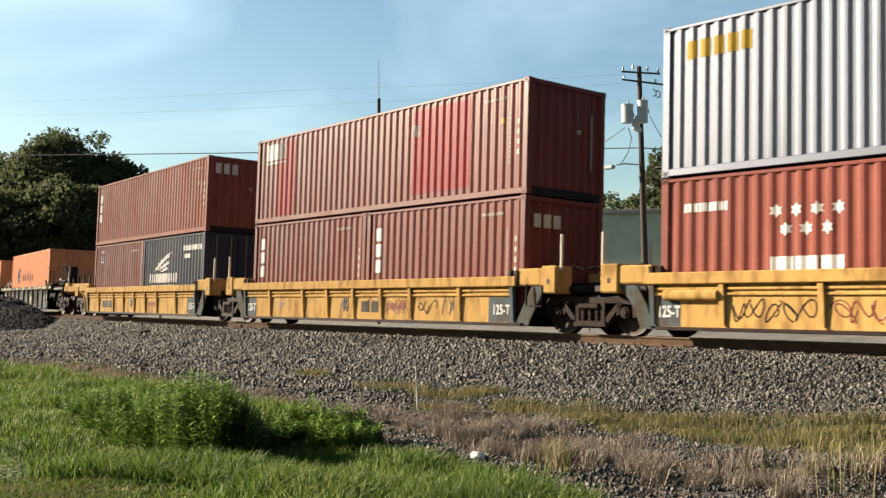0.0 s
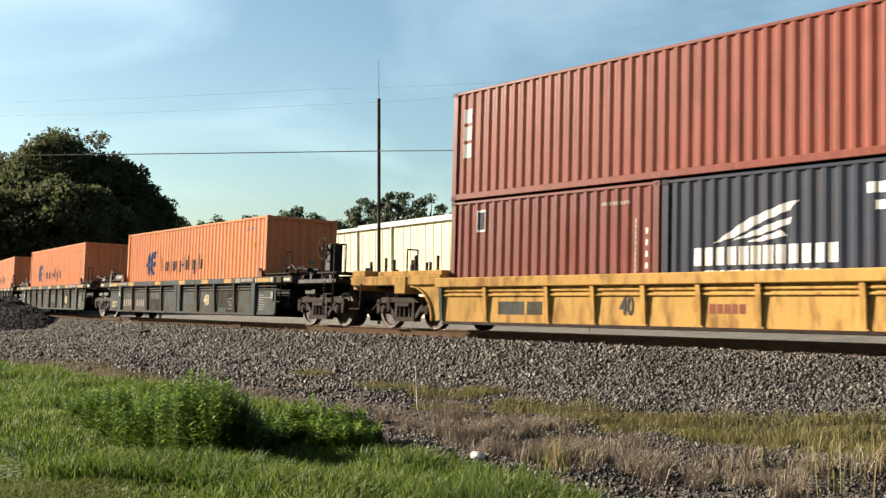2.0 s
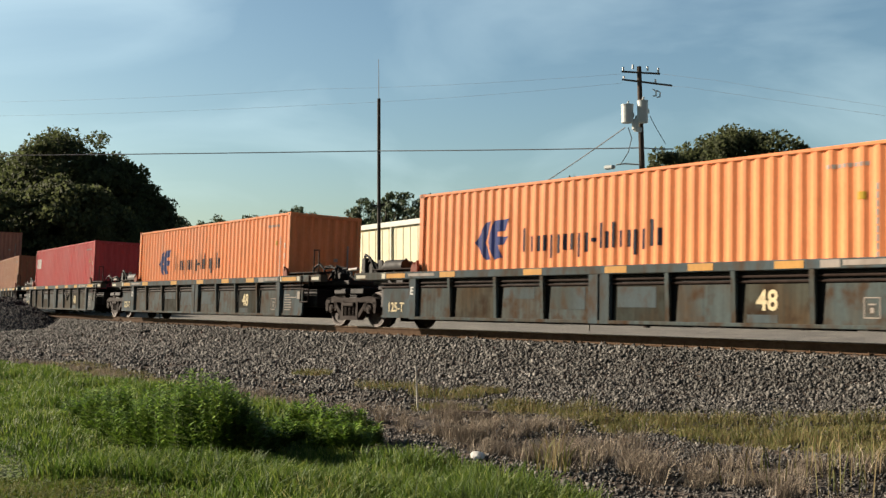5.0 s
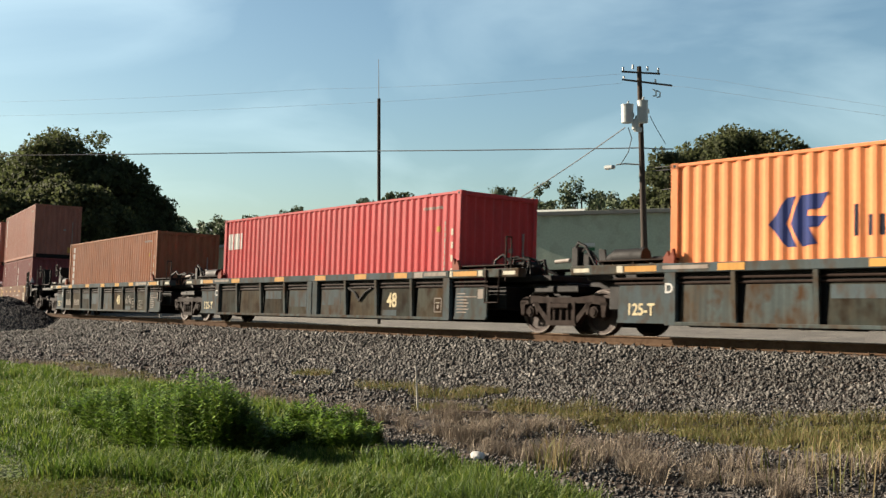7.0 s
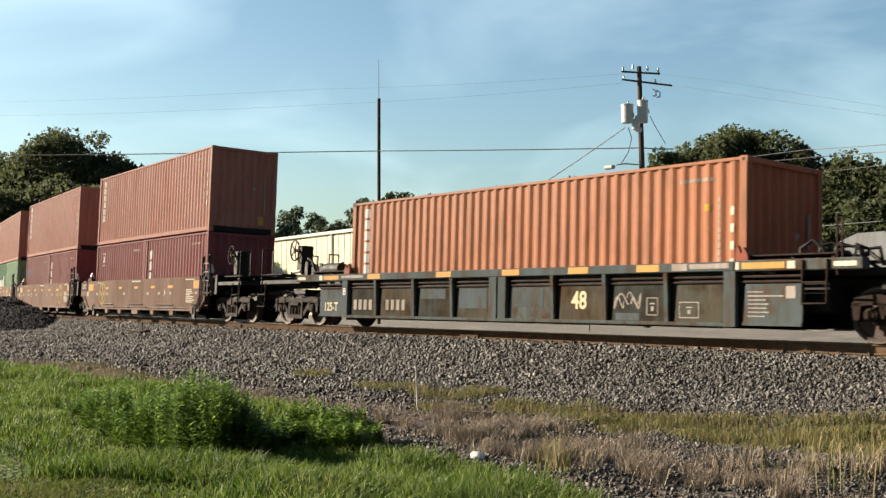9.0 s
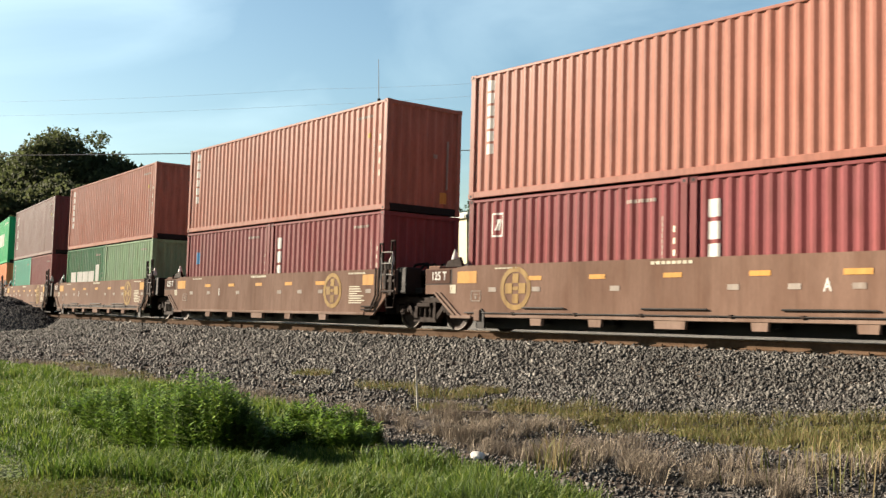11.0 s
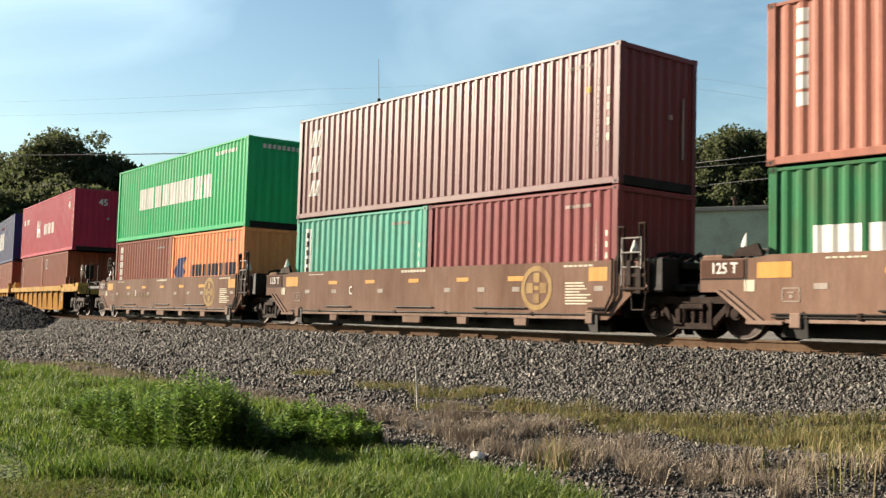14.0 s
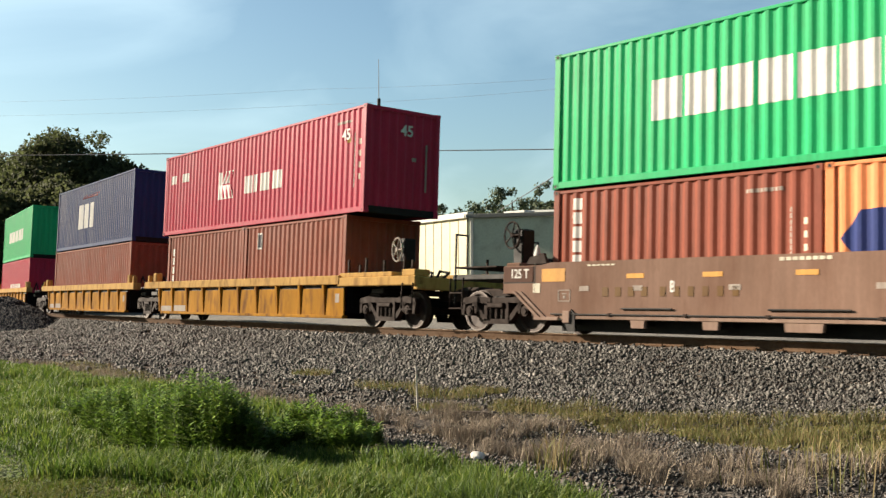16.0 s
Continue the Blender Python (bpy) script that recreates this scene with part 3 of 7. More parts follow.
def inner_frame(car, half, deck):
    """What all the cars share: the floor beams of the well, its end walls and the beams over the trucks."""
    for x in np.linspace(-5.6, 5.6, 7):
        part("floor_beam", Geo().box(x - 0.14, x + 0.14, -1.3, 1.3, 0.2, 0.40, 0.01), black, car)
    for s in (-1, 1):
        e = s * 6.35
        part("end_wall", Geo().box(min(e, e + s * 0.08), max(e, e + s * 0.08), -1.25, 1.25, 0.35, deck - 0.02, 0.01), black, car)
        x0, x1 = sorted((s * 6.4, s * half))
        part("centre_sill", Geo().box(x0, x1, -0.4, 0.4, 0.72, 1.1, 0.02), black, car)
        x0, x1 = sorted((s * 6.43, s * (half - 1.15)))
        part("end_floor", Geo().box(x0, x1, -1.15, 1.15, 0.5, 1.0, 0.02), black, car)
        part("bolster", Geo().box(s * half - 0.3, s * half + 0.3, -1.1, 1.1, 0.86, 1.0, 0.02), black, car)


def open_end(car, s, material=None, arched=True):
    """The free end of a yellow car: a long platform over the truck, with steps, posts and coupler."""
    material = material or yellow

    def slab(name, x0, x1, y0, y1, z0, z1, c=0.02, label=""):
        a, b = sorted((s * x0, s * x1))
        both(name, Geo().box(a, b, y0, y1, z0, z1, c), material, car, label)

    slab("end_sill", 6.2, 9.8, -1.48, -1.2, 1.05, 1.28)
    slab("end_platform", 6.2, 8.7, -1.42, -0.5, 1.28, 1.40, 0.015, "yellow end platform")
    if arched:
        slab("end_block", 7.45, 7.9, -1.52, -1.1, 0.84, 1.26)
    slab("end_box", 9.2, 9.76, -1.46, -1.0, 1.28, 1.44, 0.02)
    slab("end_beam", 9.55, 9.8, -1.4, -0.02, 0.95, 1.25)
    if arched:
        arch = [(s * 6.1, 0.2), (s * 6.55, 0.2)] + [(s * (7.35 - 0.8 * cos(k * pi / 16)), 0.2 + 0.8 * sin(k * pi / 16)) for k in range(1, 9)] + [(s * 7.35, 1.06), (s * 6.1, 1.06)]
        both("arched_sheet", Geo().prism(arch, "y", -1.39, -1.36), material, car)
        rim = [(s * (7.35 - r * cos(k * pi / 16)), 0.2 + r * sin(k * pi / 16)) for r, ks in ((0.8, range(9)), (0.84, range(8, -1, -1))) for k in ks]
        both("arch_rim", Geo().prism(rim, "y", -1.45, -1.30), material, car)
    handrail(car, [(s * 9.3, -1.5, 1.1), (s * 9.3, -1.52, 0.46), (s * 9.75, -1.52, 0.46), (s * 9.75, -1.5, 1.1)], label="steel end step")
    for x, y, z in ((6.5, -1.3, 1.75), (6.9, -1.2, 1.62), (7.35, -1.3, 1.78), (8.2, -1.3, 1.7), (8.35, -0.6, 1.74), (8.8, -1.1, 1.78), (9.3, -1.2, 1.68), (9.6, 0.9, 1.8)):
        part("upright", Geo().box(s * x - 0.03, s * x + 0.03, y - 0.03, y + 0.03, 1.26, z, 0.008), grime, car, "dark upright post")
    part("deck", Geo().box(min(s * 6.4, s * 9.6), max(s * 6.4, s * 9.6), -0.8, 0.8, 1.02, 1.14, 0.02), black, car)
    for k in range(3):
        x = s * (8.5 + 0.3 * k)
        part("hose", Geo().path([(x, -1.0 + 0.3 * k, 1.1), (x + s * 0.1, -0.9 + 0.3 * k, 1.45), (x + s * 0.35, -0.8 + 0.3 * k, 1.4), (x + s * 0.5, -0.7, 1.1)], 0.03), black, car, "black brake hose", smooth=True)
    part("coupler", Geo().box(min(s * 9.0, s * 10.3), max(s * 9.0, s * 10.3), -0.2, 0.2, 0.7, 1.0, 0.05).box(min(s * 10.0, s * 10.42), max(s * 10.0, s * 10.42), -0.28, 0.28, 0.66, 1.04, 0.08), grime, car, "rusty coupler")


def brake_stand(car, s, x, z):
    """A hand brake wheel on its post."""
    c = Vector((s * x, -1.0, z))
    part("brake_box", Geo().box(s * x - 0.12, s * x + 0.12, -0.86, -0.5, z - 0.3, z + 0.3, 0.03).box(s * x - 0.06, s * x + 0.06, -0.75, -0.6, 1.2, z, 0.01), black, car, "black hand brake housing")
    g = Geo().path([c + Vector((0.22 * cos(a), 0, 0.3 * sin(a))) for a in np.linspace(0, 2 * pi, 17)], 0.022)
    for a in np.linspace(0, 2 * pi, 6)[:-1]:
        g.rod(c, c + Vector((0.22 * cos(a), 0, 0.3 * sin(a))), 0.018, 6)
    g.rod(c + Vector((0, -0.03, 0)), c + Vector((0, 0.2, 0)), 0.05)
    part("brake_wheel", g, faded, car, "round hand brake wheel", smooth=True)


def old_yellow_car(front_end=False):
    """A yellow well car with separate side panels between its ribs, stained all over."""
    car = thing("well_car", "dirty rust-stained yellow well car with panelled sides", "railway car", "units of the train")
    inner_frame(car, 7.6, 1.1)
    both("side_sill", Geo().box(-7.6, 6.3, -1.5, -1.26, 1.10, 1.34, 0.015), yellow, car, "yellow top sill with scuffed paint")
    both("bottom_sill", Geo().box(-6.0, 6.5, -1.47, -1.3, 0.2, 0.28, 0.01), yellow_worn, car)
    # black sheet added for the shade in the gaps round the panels
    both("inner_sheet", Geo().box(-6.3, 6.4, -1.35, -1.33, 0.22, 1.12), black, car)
    ribs = [-6.25, -5.09, -3.82, -2.5, -1.15, 0.17, 1.4, 2.72, 4.09, 5.44]
    for x in ribs:
        both("rib", Geo().prism([(-1.48, 1.10), (-1.37, 1.10), (-1.37, 0.28), (-1.42, 0.28)], "x", x - 0.05, x + 0.05), yellow_worn, car)
    for a, b in zip(ribs, ribs[1:] + [6.5]):
        both("side_panel", Geo().prism([(a + 0.1, 0.28), (b - 0.06, 0.28), (b - 0.08, 1.0), (a + 0.14, 1.0)], "y", -1.40, -1.36), yellow_worn, car, "stained yellow side panel")
    stripes(car, [(-6.1, -5.2, 0.3, 0.48), (-4.95, -3.95, 0.3, 0.5)], faded, "pale scuffed repaint", -1.403)
    stripes(car, [(6.0, 6.2, 0.62, 0.86)], faded, "pale tag plate", -1.403)
    for s in (-1, 1):
        if s > 0 and front_end:
            open_end(car, 1, arched=False)
            brake_stand(car, 1, 8.3, 1.98)
            continue
        if s > 0:
            both("end_sill", Geo().box(6.3, 7.6, -1.5, -1.2, 1.08, 1.34, 0.02), yellow, car)
        both("end_block", Geo().box(s * 6.75 - 0.14, s * 6.75 + 0.14, -1.45, -1.2, 1.34, 1.66, 0.03), yellow, car, "yellow corner guide block")
        both("guide_post", Geo().box(s * 7.35 - 0.06, s * 7.35 + 0.06, -1.45, -1.3, 1.3, 1.58, 0.015), yellow, car)
        part("deck", Geo().box(min(s * 6.4, s * 8.0), max(s * 6.4, s * 8.0), -0.9, 0.9, 1.05, 1.2, 0.02), black, car)
        for k in range(3):
            x = s * (6.7 + 0.35 * k)
            part("hose", Geo().path([(x, -1.0 + 0.3 * k, 1.2), (x + s * 0.1, -0.9 + 0.3 * k, 1.6), (x + s * 0.3, -0.8 + 0.3 * k, 1.2)], 0.03), black, car, "black brake hose", smooth=True)
    return car


def yellow_car(end_rear=None, bars=()):
    car = thing("well_car", "yellow weathered double-stack well car with ribbed sides", "railway car", "units of the train")
    inner_frame(car, 7.6, 1.1)
    both("side_sill", Geo().box(-6.35, 6.2, -1.52, -1.26, 0.985, 1.2, 0.015), yellow, car, "yellow top sill with scuffed paint")
    both("bottom_sill", Geo().box(-6.1, 6.35, -1.47, -1.3, 0.13, 0.2, 0.01), grime, car)
    sheet = Geo().prism([(-6.15, 0.2), (6.06, 0.2), (6.06, 0.99), (-6.35, 0.99)], "y", -1.375, -1.36)
    both("side_sheet", sheet, yellow, car)
    for z in (0.90, 0.80):
        both("side_rail", Geo().rod((-6.25, -1.40, z), (6.05, -1.40, z), 0.028), yellow, car)
    for x in (-6.2, -4.68, -2.78, -1.5, -0.22, 1.05, 2.3, 4.2, 6.02):
        rib = Geo().prism([(-1.48, 0.99), (-1.37, 0.99), (-1.37, 0.2), (-1.42, 0.2)], "x", x - 0.05, x + 0.05).box(x - 0.1, x + 0.1, -1.44, -1.37, 0.2, 0.23)
        both("rib", rib, gray if abs(x - 6.02) < 0.01 or x < -6 else yellow, car)
    both("brace", Geo().prism([(6.1, 0.15), (6.5, 0.15), (7.0, 0.98), (6.6, 0.98)], "y", -1.40, -1.34), gray_dark, car, "dark slanting end brace")
    if not end_rear:
        both("brace", Geo().prism([(-6.2, 0.15), (-6.5, 0.15), (-6.62, 0.5), (-7.0, 0.98), (-6.6, 0.98), (-6.35, 0.6)], "y", -1.40, -1.34), gray_dark, car, "dark bent end brace")
    for s in (-1, 1):
        if s < 0 and end_rear:
            open_end(car, -1)
            continue
        a, b = sorted((s * 6.2, s * 7.05))
        both("end_platform", Geo().box(a, b, -1.46, -0.7, 1.0, 1.36, 0.03), yellow, car)
        a, b = sorted((s * 6.98, s * 7.42))
        both("end_block", Geo().box(a, b, -1.5, -1.0, 0.83, 1.4, 0.03), yellow, car, "yellow end block of the car")
        both("lift_slot", Geo().box(s * 7.2 - 0.04, s * 7.2 + 0.04, -1.503, -1.49, 1.02, 1.12), black, car)
        if s > 0:
            handrail(car, [(6.55, -1.5, 1.02), (6.58, -1.52, 0.57), (7.04, -1.52, 0.55), (7.04, -1.5, 1.0)], label="bent steel step")
        both("stanchion", Geo().box(s * 7.46 - 0.028, s * 7.46 + 0.028, -1.4, -1.34, 1.3, 2.05, 0.01), stripe_white, car, "pale upright end post")
        for x in (6.0, 6.2):
            part("guide_post", Geo().box(s * x - 0.05, s * x + 0.05, -1.5, -1.4, 1.0, 1.33, 0.012), grime, car)
        for k in range(3):
            x = s * (6.7 + 0.35 * k)
            part("hose", Geo().path([(x, -1.1 + 0.3 * k, 1.38), (x + s * 0.1, -1.0 + 0.3 * k, 1.42), (x + s * 0.3, -0.9 + 0.3 * k, 1.36)], 0.03), black, car, "black brake hose", smooth=True)
    stripes(car, [(5.2, 6.0, 0.21, 0.75)], gray, "grey repainted panel", -1.378)
    lettering("125-T", 0.3, white, car, (5.62, -1.386, 0.47), "white painted lettering", 0.8)
    if end_rear is None:
        stripes(car, [(-6.1, -5.6, 0.21, 0.75)], gray, "grey repainted panel", -1.378)
        lettering("125-T", 0.3, white, car, (-5.85, -1.386, 0.47), "white painted lettering", 0.7)
    lettering("40", 0.5, black, car, (-0.66, -1.386, 0.56), "dark painted number", 0.7)
    stripes(car, [(x0, x1, 0.38, 0.66) for x0, x1 in bars], gray_dark, "dark number bars", -1.378)
    stripes(car, row(1.25, 2.0, 0.45, 0.62, 5), P_BRICK, "faded red bars", -1.378)
    return car


def scribble(car, x0, x1, z0, z1, seed, material, face=-1.377):
    """Sprayed scrawl on the side sheet: abstract loops, no letters."""
    rng = np.random.RandomState(seed)
    n = max(2, int((x1 - x0) / 0.3))
    for k in range(n):
        a, mid = x0 + (x1 - x0) * (k + 0.5) / n, (z0 + z1) / 2
        f, g_, p, q = rng.uniform(0.8, 1.6), rng.uniform(1.2, 2.6), rng.uniform(0, 6), rng.uniform(0, 6)
        pts = []
        for s in np.linspace(0, 1, 22):
            t = 2 * pi * s
            pts.append((a + 0.16 * sin(f * t + p) + 0.14 * (s - 0.5), face - 0.002, mid + (z1 - z0) * (0.34 * sin(g_ * t + q) + 0.14 * cos(0.7 * t + p))))
        g = Geo().path(pts, 0.014, 4)
        g.v = [(x, face - 0.004 * (y < face - 0.002), z) for x, y, z in g.v]
        part("scrawl", g, material, car, "dark sprayed scrawl")


def stencil_frame(car, x0, x1, z0, z1, y):
    """A painted outline with two small bars in it."""
    w = 0.018
    g = Geo()
    for r in ((x0, x1, z0, z0 + w), (x0, x1, z1 - w, z1), (x0, x0 + w, z0, z1), (x1 - w, x1, z0, z1)):
        g.box(r[0], r[1], y - 0.003, y + 0.002, r[2], r[3])
    m, h = (x0 + x1) / 2, z1 - z0
    g.box(m - 0.06, m + 0.06, y - 0.003, y + 0.002, z0 + 0.62 * h, z0 + 0.7 * h).box(m - 0.03, m + 0.03, y - 0.003, y + 0.002, z0 + 0.25 * h, z0 + 0.5 * h)
    part("marking", g, faded, car, "white stencil frame")["kind"] = "stuff"


def gray_car(front_end=False, rear_end=False, letter="A", number_x=2.33, age=1):
    g0, g1, g2 = gray_dark, gray_rusty, gray_sooty
    worn = {0: [g0, g0, g2, g0, g0, g0, g2, g0, g0, g0], 1: [g0, g1, g0, g0, g2, g0, g1, g0, g0, g2], 2: [g2, g1, g2, g1, g0, g1, g2, g1, g2, g1]}[age][:]
    car = thing("well_car", "grey rust-stained well car with yellow and white edge stripes", "railway car", "units of the train")
    inner_frame(car, 8.9, 1.2)
    both("side_sill", Geo().box(-6.35, 6.1, -1.5, -1.26, 1.2, 1.37, 0.012), gray, car, "grey top sill")
    both("bottom_sill", Geo().box(-6.1, 6.1, -1.48, -1.3, 0.22, 0.29, 0.01), gray_dark, car)
    for z in (1.1, 1.01):
        both("side_rail", Geo().rod((-7.4, -1.39, z), (7.4, -1.39, z), 0.024), grime, car)
    # black sheet standing in for the dark gap behind rails and panels
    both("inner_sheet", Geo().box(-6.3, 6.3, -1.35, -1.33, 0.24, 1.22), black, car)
    posts = [-6.04, -4.7, -3.13, -1.68, -0.22, 0.08, 1.6, 3.05, 4.58, 6.0]
    for x in posts:
        wide = 0.12 if x in (-6.04, -0.22, 0.08, 6.0) else 0.045
        both("rib", Geo().prism([(-1.49, 1.2), (-1.38, 1.2), (-1.38, 0.22), (-1.44 - (0.04 if wide > 0.1 else 0), 0.22)], "x", x - wide, x + wide), gray if wide > 0.1 else gray_dark, car)
    for a, b in zip(posts, posts[1:]):
        if b - a < 0.5:
            continue
        both("side_panel", Geo().prism([(a + 0.17, 0.29), (b - 0.06, 0.29), (b - 0.1, 0.97), (a + 0.22, 0.97)], "y", -1.40, -1.36), worn.pop(0), car, "stained steel side panel")
    for s in (-1, 1):
        a, b = sorted((s * 6.14, s * 7.42))
        both("side_panel", Geo().prism([(a + 0.12, 0.28), (b - 0.02, 0.28), (b, 0.97), (a + 0.16, 0.97)], "y", -1.43, -1.38).box(a + 0.12, b - 0.02, -1.46, -1.4, 0.25, 0.31), gray, car)
        a, b = sorted((s * 6.1, s * 8.5))
        both("end_sill", Geo().box(a, b, -1.48, -1.25, 1.19, 1.38, 0.015), gray_dark, car)
        a, b = sorted((s * 6.05, s * 7.95))
        both("walkway", Geo().box(a, b, -1.3, -0.75, 1.455, 1.485, 0.006), grime, car, "steel walkway grating")
        for x in (6.2, 7.1, 7.85):
            both("bracket", Geo().box(s * x - 0.025, s * x + 0.025, -1.25, -1.0, 1.36, 1.46), grime, car)
        both("guide_post", Geo().prism([(s * 6.05, 1.37), (s * 6.3, 1.37), (s * 6.28, 1.5), (s * 6.2, 1.62), (s * 6.15, 1.5), (s * 6.08, 1.66), (s * 6.04, 1.5)], "y", -1.36, -1.28), P_BROWN, car)
        part("deck", Geo().box(min(s * 6.4, s * 8.7), max(s * 6.4, s * 8.7), -0.7, 0.7, 1.12, 1.26, 0.02), black, car)
        for k in range(4):
            x = s * (6.9 + 0.3 * k)
            part("hose", Geo().path([(x, -0.5, 1.26), (x + s * 0.08, -0.45 + 0.1 * k, 1.5 + 0.06 * (k % 2)), (x + s * 0.35, -0.3, 1.55 - 0.05 * k), (x + s * 0.6, -0.2, 1.26)], 0.035), black, car, "black brake hose", smooth=True)
        for k in range(5):
            x, y = s * (7.0 + 0.22 * k), -0.9 + 0.25 * (k % 3)
            part("hose", Geo().path([(x, y, 1.3), (x + s * 0.05, y, 1.6 + 0.05 * (k % 3)), (x + s * 0.2, y + 0.1, 1.74 - 0.04 * k), (x + s * 0.38, y + 0.15, 1.6), (x + s * 0.42, y + 0.2, 1.3)], 0.03), black, car, "black brake hose", smooth=True)
        part("valve", Geo().box(s * 7.2 - 0.2, s * 7.2 + 0.2, -0.3, 0.2, 1.26, 1.62, 0.05).box(s * 7.75 - 0.15, s * 7.75 + 0.15, -0.5, -0.2, 1.26, 1.5, 0.04), black, car, "black brake valve")
        if s < 0:
            part("brake_cylinder", Geo().rod((-7.0, -0.95, 1.56), (-7.75, -0.95, 1.56), 0.17, 14).rod((-7.75, -0.95, 1.56), (-7.95, -0.95, 1.54), 0.15, 12, 0.06).box(-7.6, -7.1, -1.1, -0.8, 1.26, 1.42), black, car, "black brake cylinder", smooth=True)
            part("hose_stand", Geo().box(-8.95, -8.75, -0.95, -0.75, 1.26, 1.82, 0.03).box(-8.7, -8.45, -0.9, -0.7, 1.3, 1.7, 0.06).prism([(-8.2, 1.3), (-8.0, 1.3), (-8.1, 1.74), (-8.25, 1.76)], "y", -0.9, -0.84), black, car, "black hose stand")
            part("hose", Geo().path([(-8.9, -0.9, 1.75), (-8.75, -0.95, 1.9), (-8.55, -0.95, 1.82), (-8.4, -0.95, 1.6), (-8.25, -0.95, 1.4)], 0.03).path([(-8.9, -0.8, 1.6), (-8.6, -0.9, 1.78), (-8.4, -0.9, 1.68), (-8.2, -0.9, 1.45)], 0.028), black, car, "black brake hose", smooth=True)
            part("pipe", Geo().rod((-9.2, -1.15, 1.5), (-8.8, -1.15, 1.52), 0.045, 10), faded, car, "pale pipe end", smooth=True)
        stripes(car, [tuple(sorted((s * 6.25, s * 7.1))) + (1.23, 1.34)], stripe_yellow, "yellow edge stripe", -1.482)
        stripes(car, [tuple(sorted((s * 7.15, s * 7.3))) + (1.22, 1.35), tuple(sorted((s * 6.12, s * 6.2))) + (1.22, 1.35), tuple(sorted((s * 8.0, s * 8.4))) + (1.24, 1.32)], stripe_white, "white edge mark", -1.482)
    handrail(car, [(7.45, -1.5, 1.36), (7.45, -1.52, 0.63), (7.9, -1.52, 0.63), (7.9, -1.5, 1.36)], label="steel side step")
    handrail(car, [(7.45, -1.52, 0.98), (7.9, -1.52, 0.98)], label="steel side step")
    handrail(car, [(8.05, -1.45, 1.1), (8.05, -1.45, 2.07), (8.05, -1.3, 2.07), (8.05, -1.3, 1.2)])
    stripes(car, [(x, x + 0.55, 1.22, 1.35) for x in (-5.0, -2.2, 0.1, 2.1, 3.9)], stripe_yellow, "yellow edge stripe", -1.503)
    stripes(car, [(-6.2, -5.2, 1.26, 1.33), (4.75, 5.1, 1.22, 1.35), (5.15, 6.0, 1.25, 1.34)], faded, "white edge mark", -1.503)
    lettering("48", 0.5, cream_mark, car, (number_x, -1.407, 0.67), "cream painted number", 0.85)
    lettering("125-T", 0.32, cream_mark, car, (-6.75, -1.437, 0.5), "cream painted lettering", 0.85)
    lettering(letter, 0.26, white, car, (-6.06, -1.487, 0.9), "white painted letter")
    if letter in "AB":
        stripes(car, row(-5.72, -4.9, 0.44, 0.7, 4, 0.4) + row(-4.3, -3.52, 0.44, 0.7, 4, 0.45), faded, "faded cream number bars", -1.404)
    stripes(car, [(6.35, 6.35 + w, z, z + 0.024) for w, z in ((0.3, 0.82), (0.7, 0.75), (0.36, 0.68), (0.42, 0.61), (0.38, 0.54), (0.42, 0.47), (0.34, 0.4))], faded, "small bars of stencilled writing", -1.434)
    stripes(car, [(7.1, 7.28, 0.72, 0.93)], faded, "white tag plate", -1.434)
    stripes(car, [(0.35, 1.3, 0.55, 0.95), (-1.45, -0.5, 0.5, 0.95), (-2.9, -1.95, 0.72, 0.95), (3.3, 3.9, 0.3, 0.44)], gray, "blue-grey repaint patch", -1.401)
    stencil_frame(car, number_x + 1.75, number_x + 2.03, 0.40, 0.74, -1.404)
    if front_end or rear_end:
        s = 1 if front_end else -1
        end_gear(car, s, 9.4, 10.75)
    return car


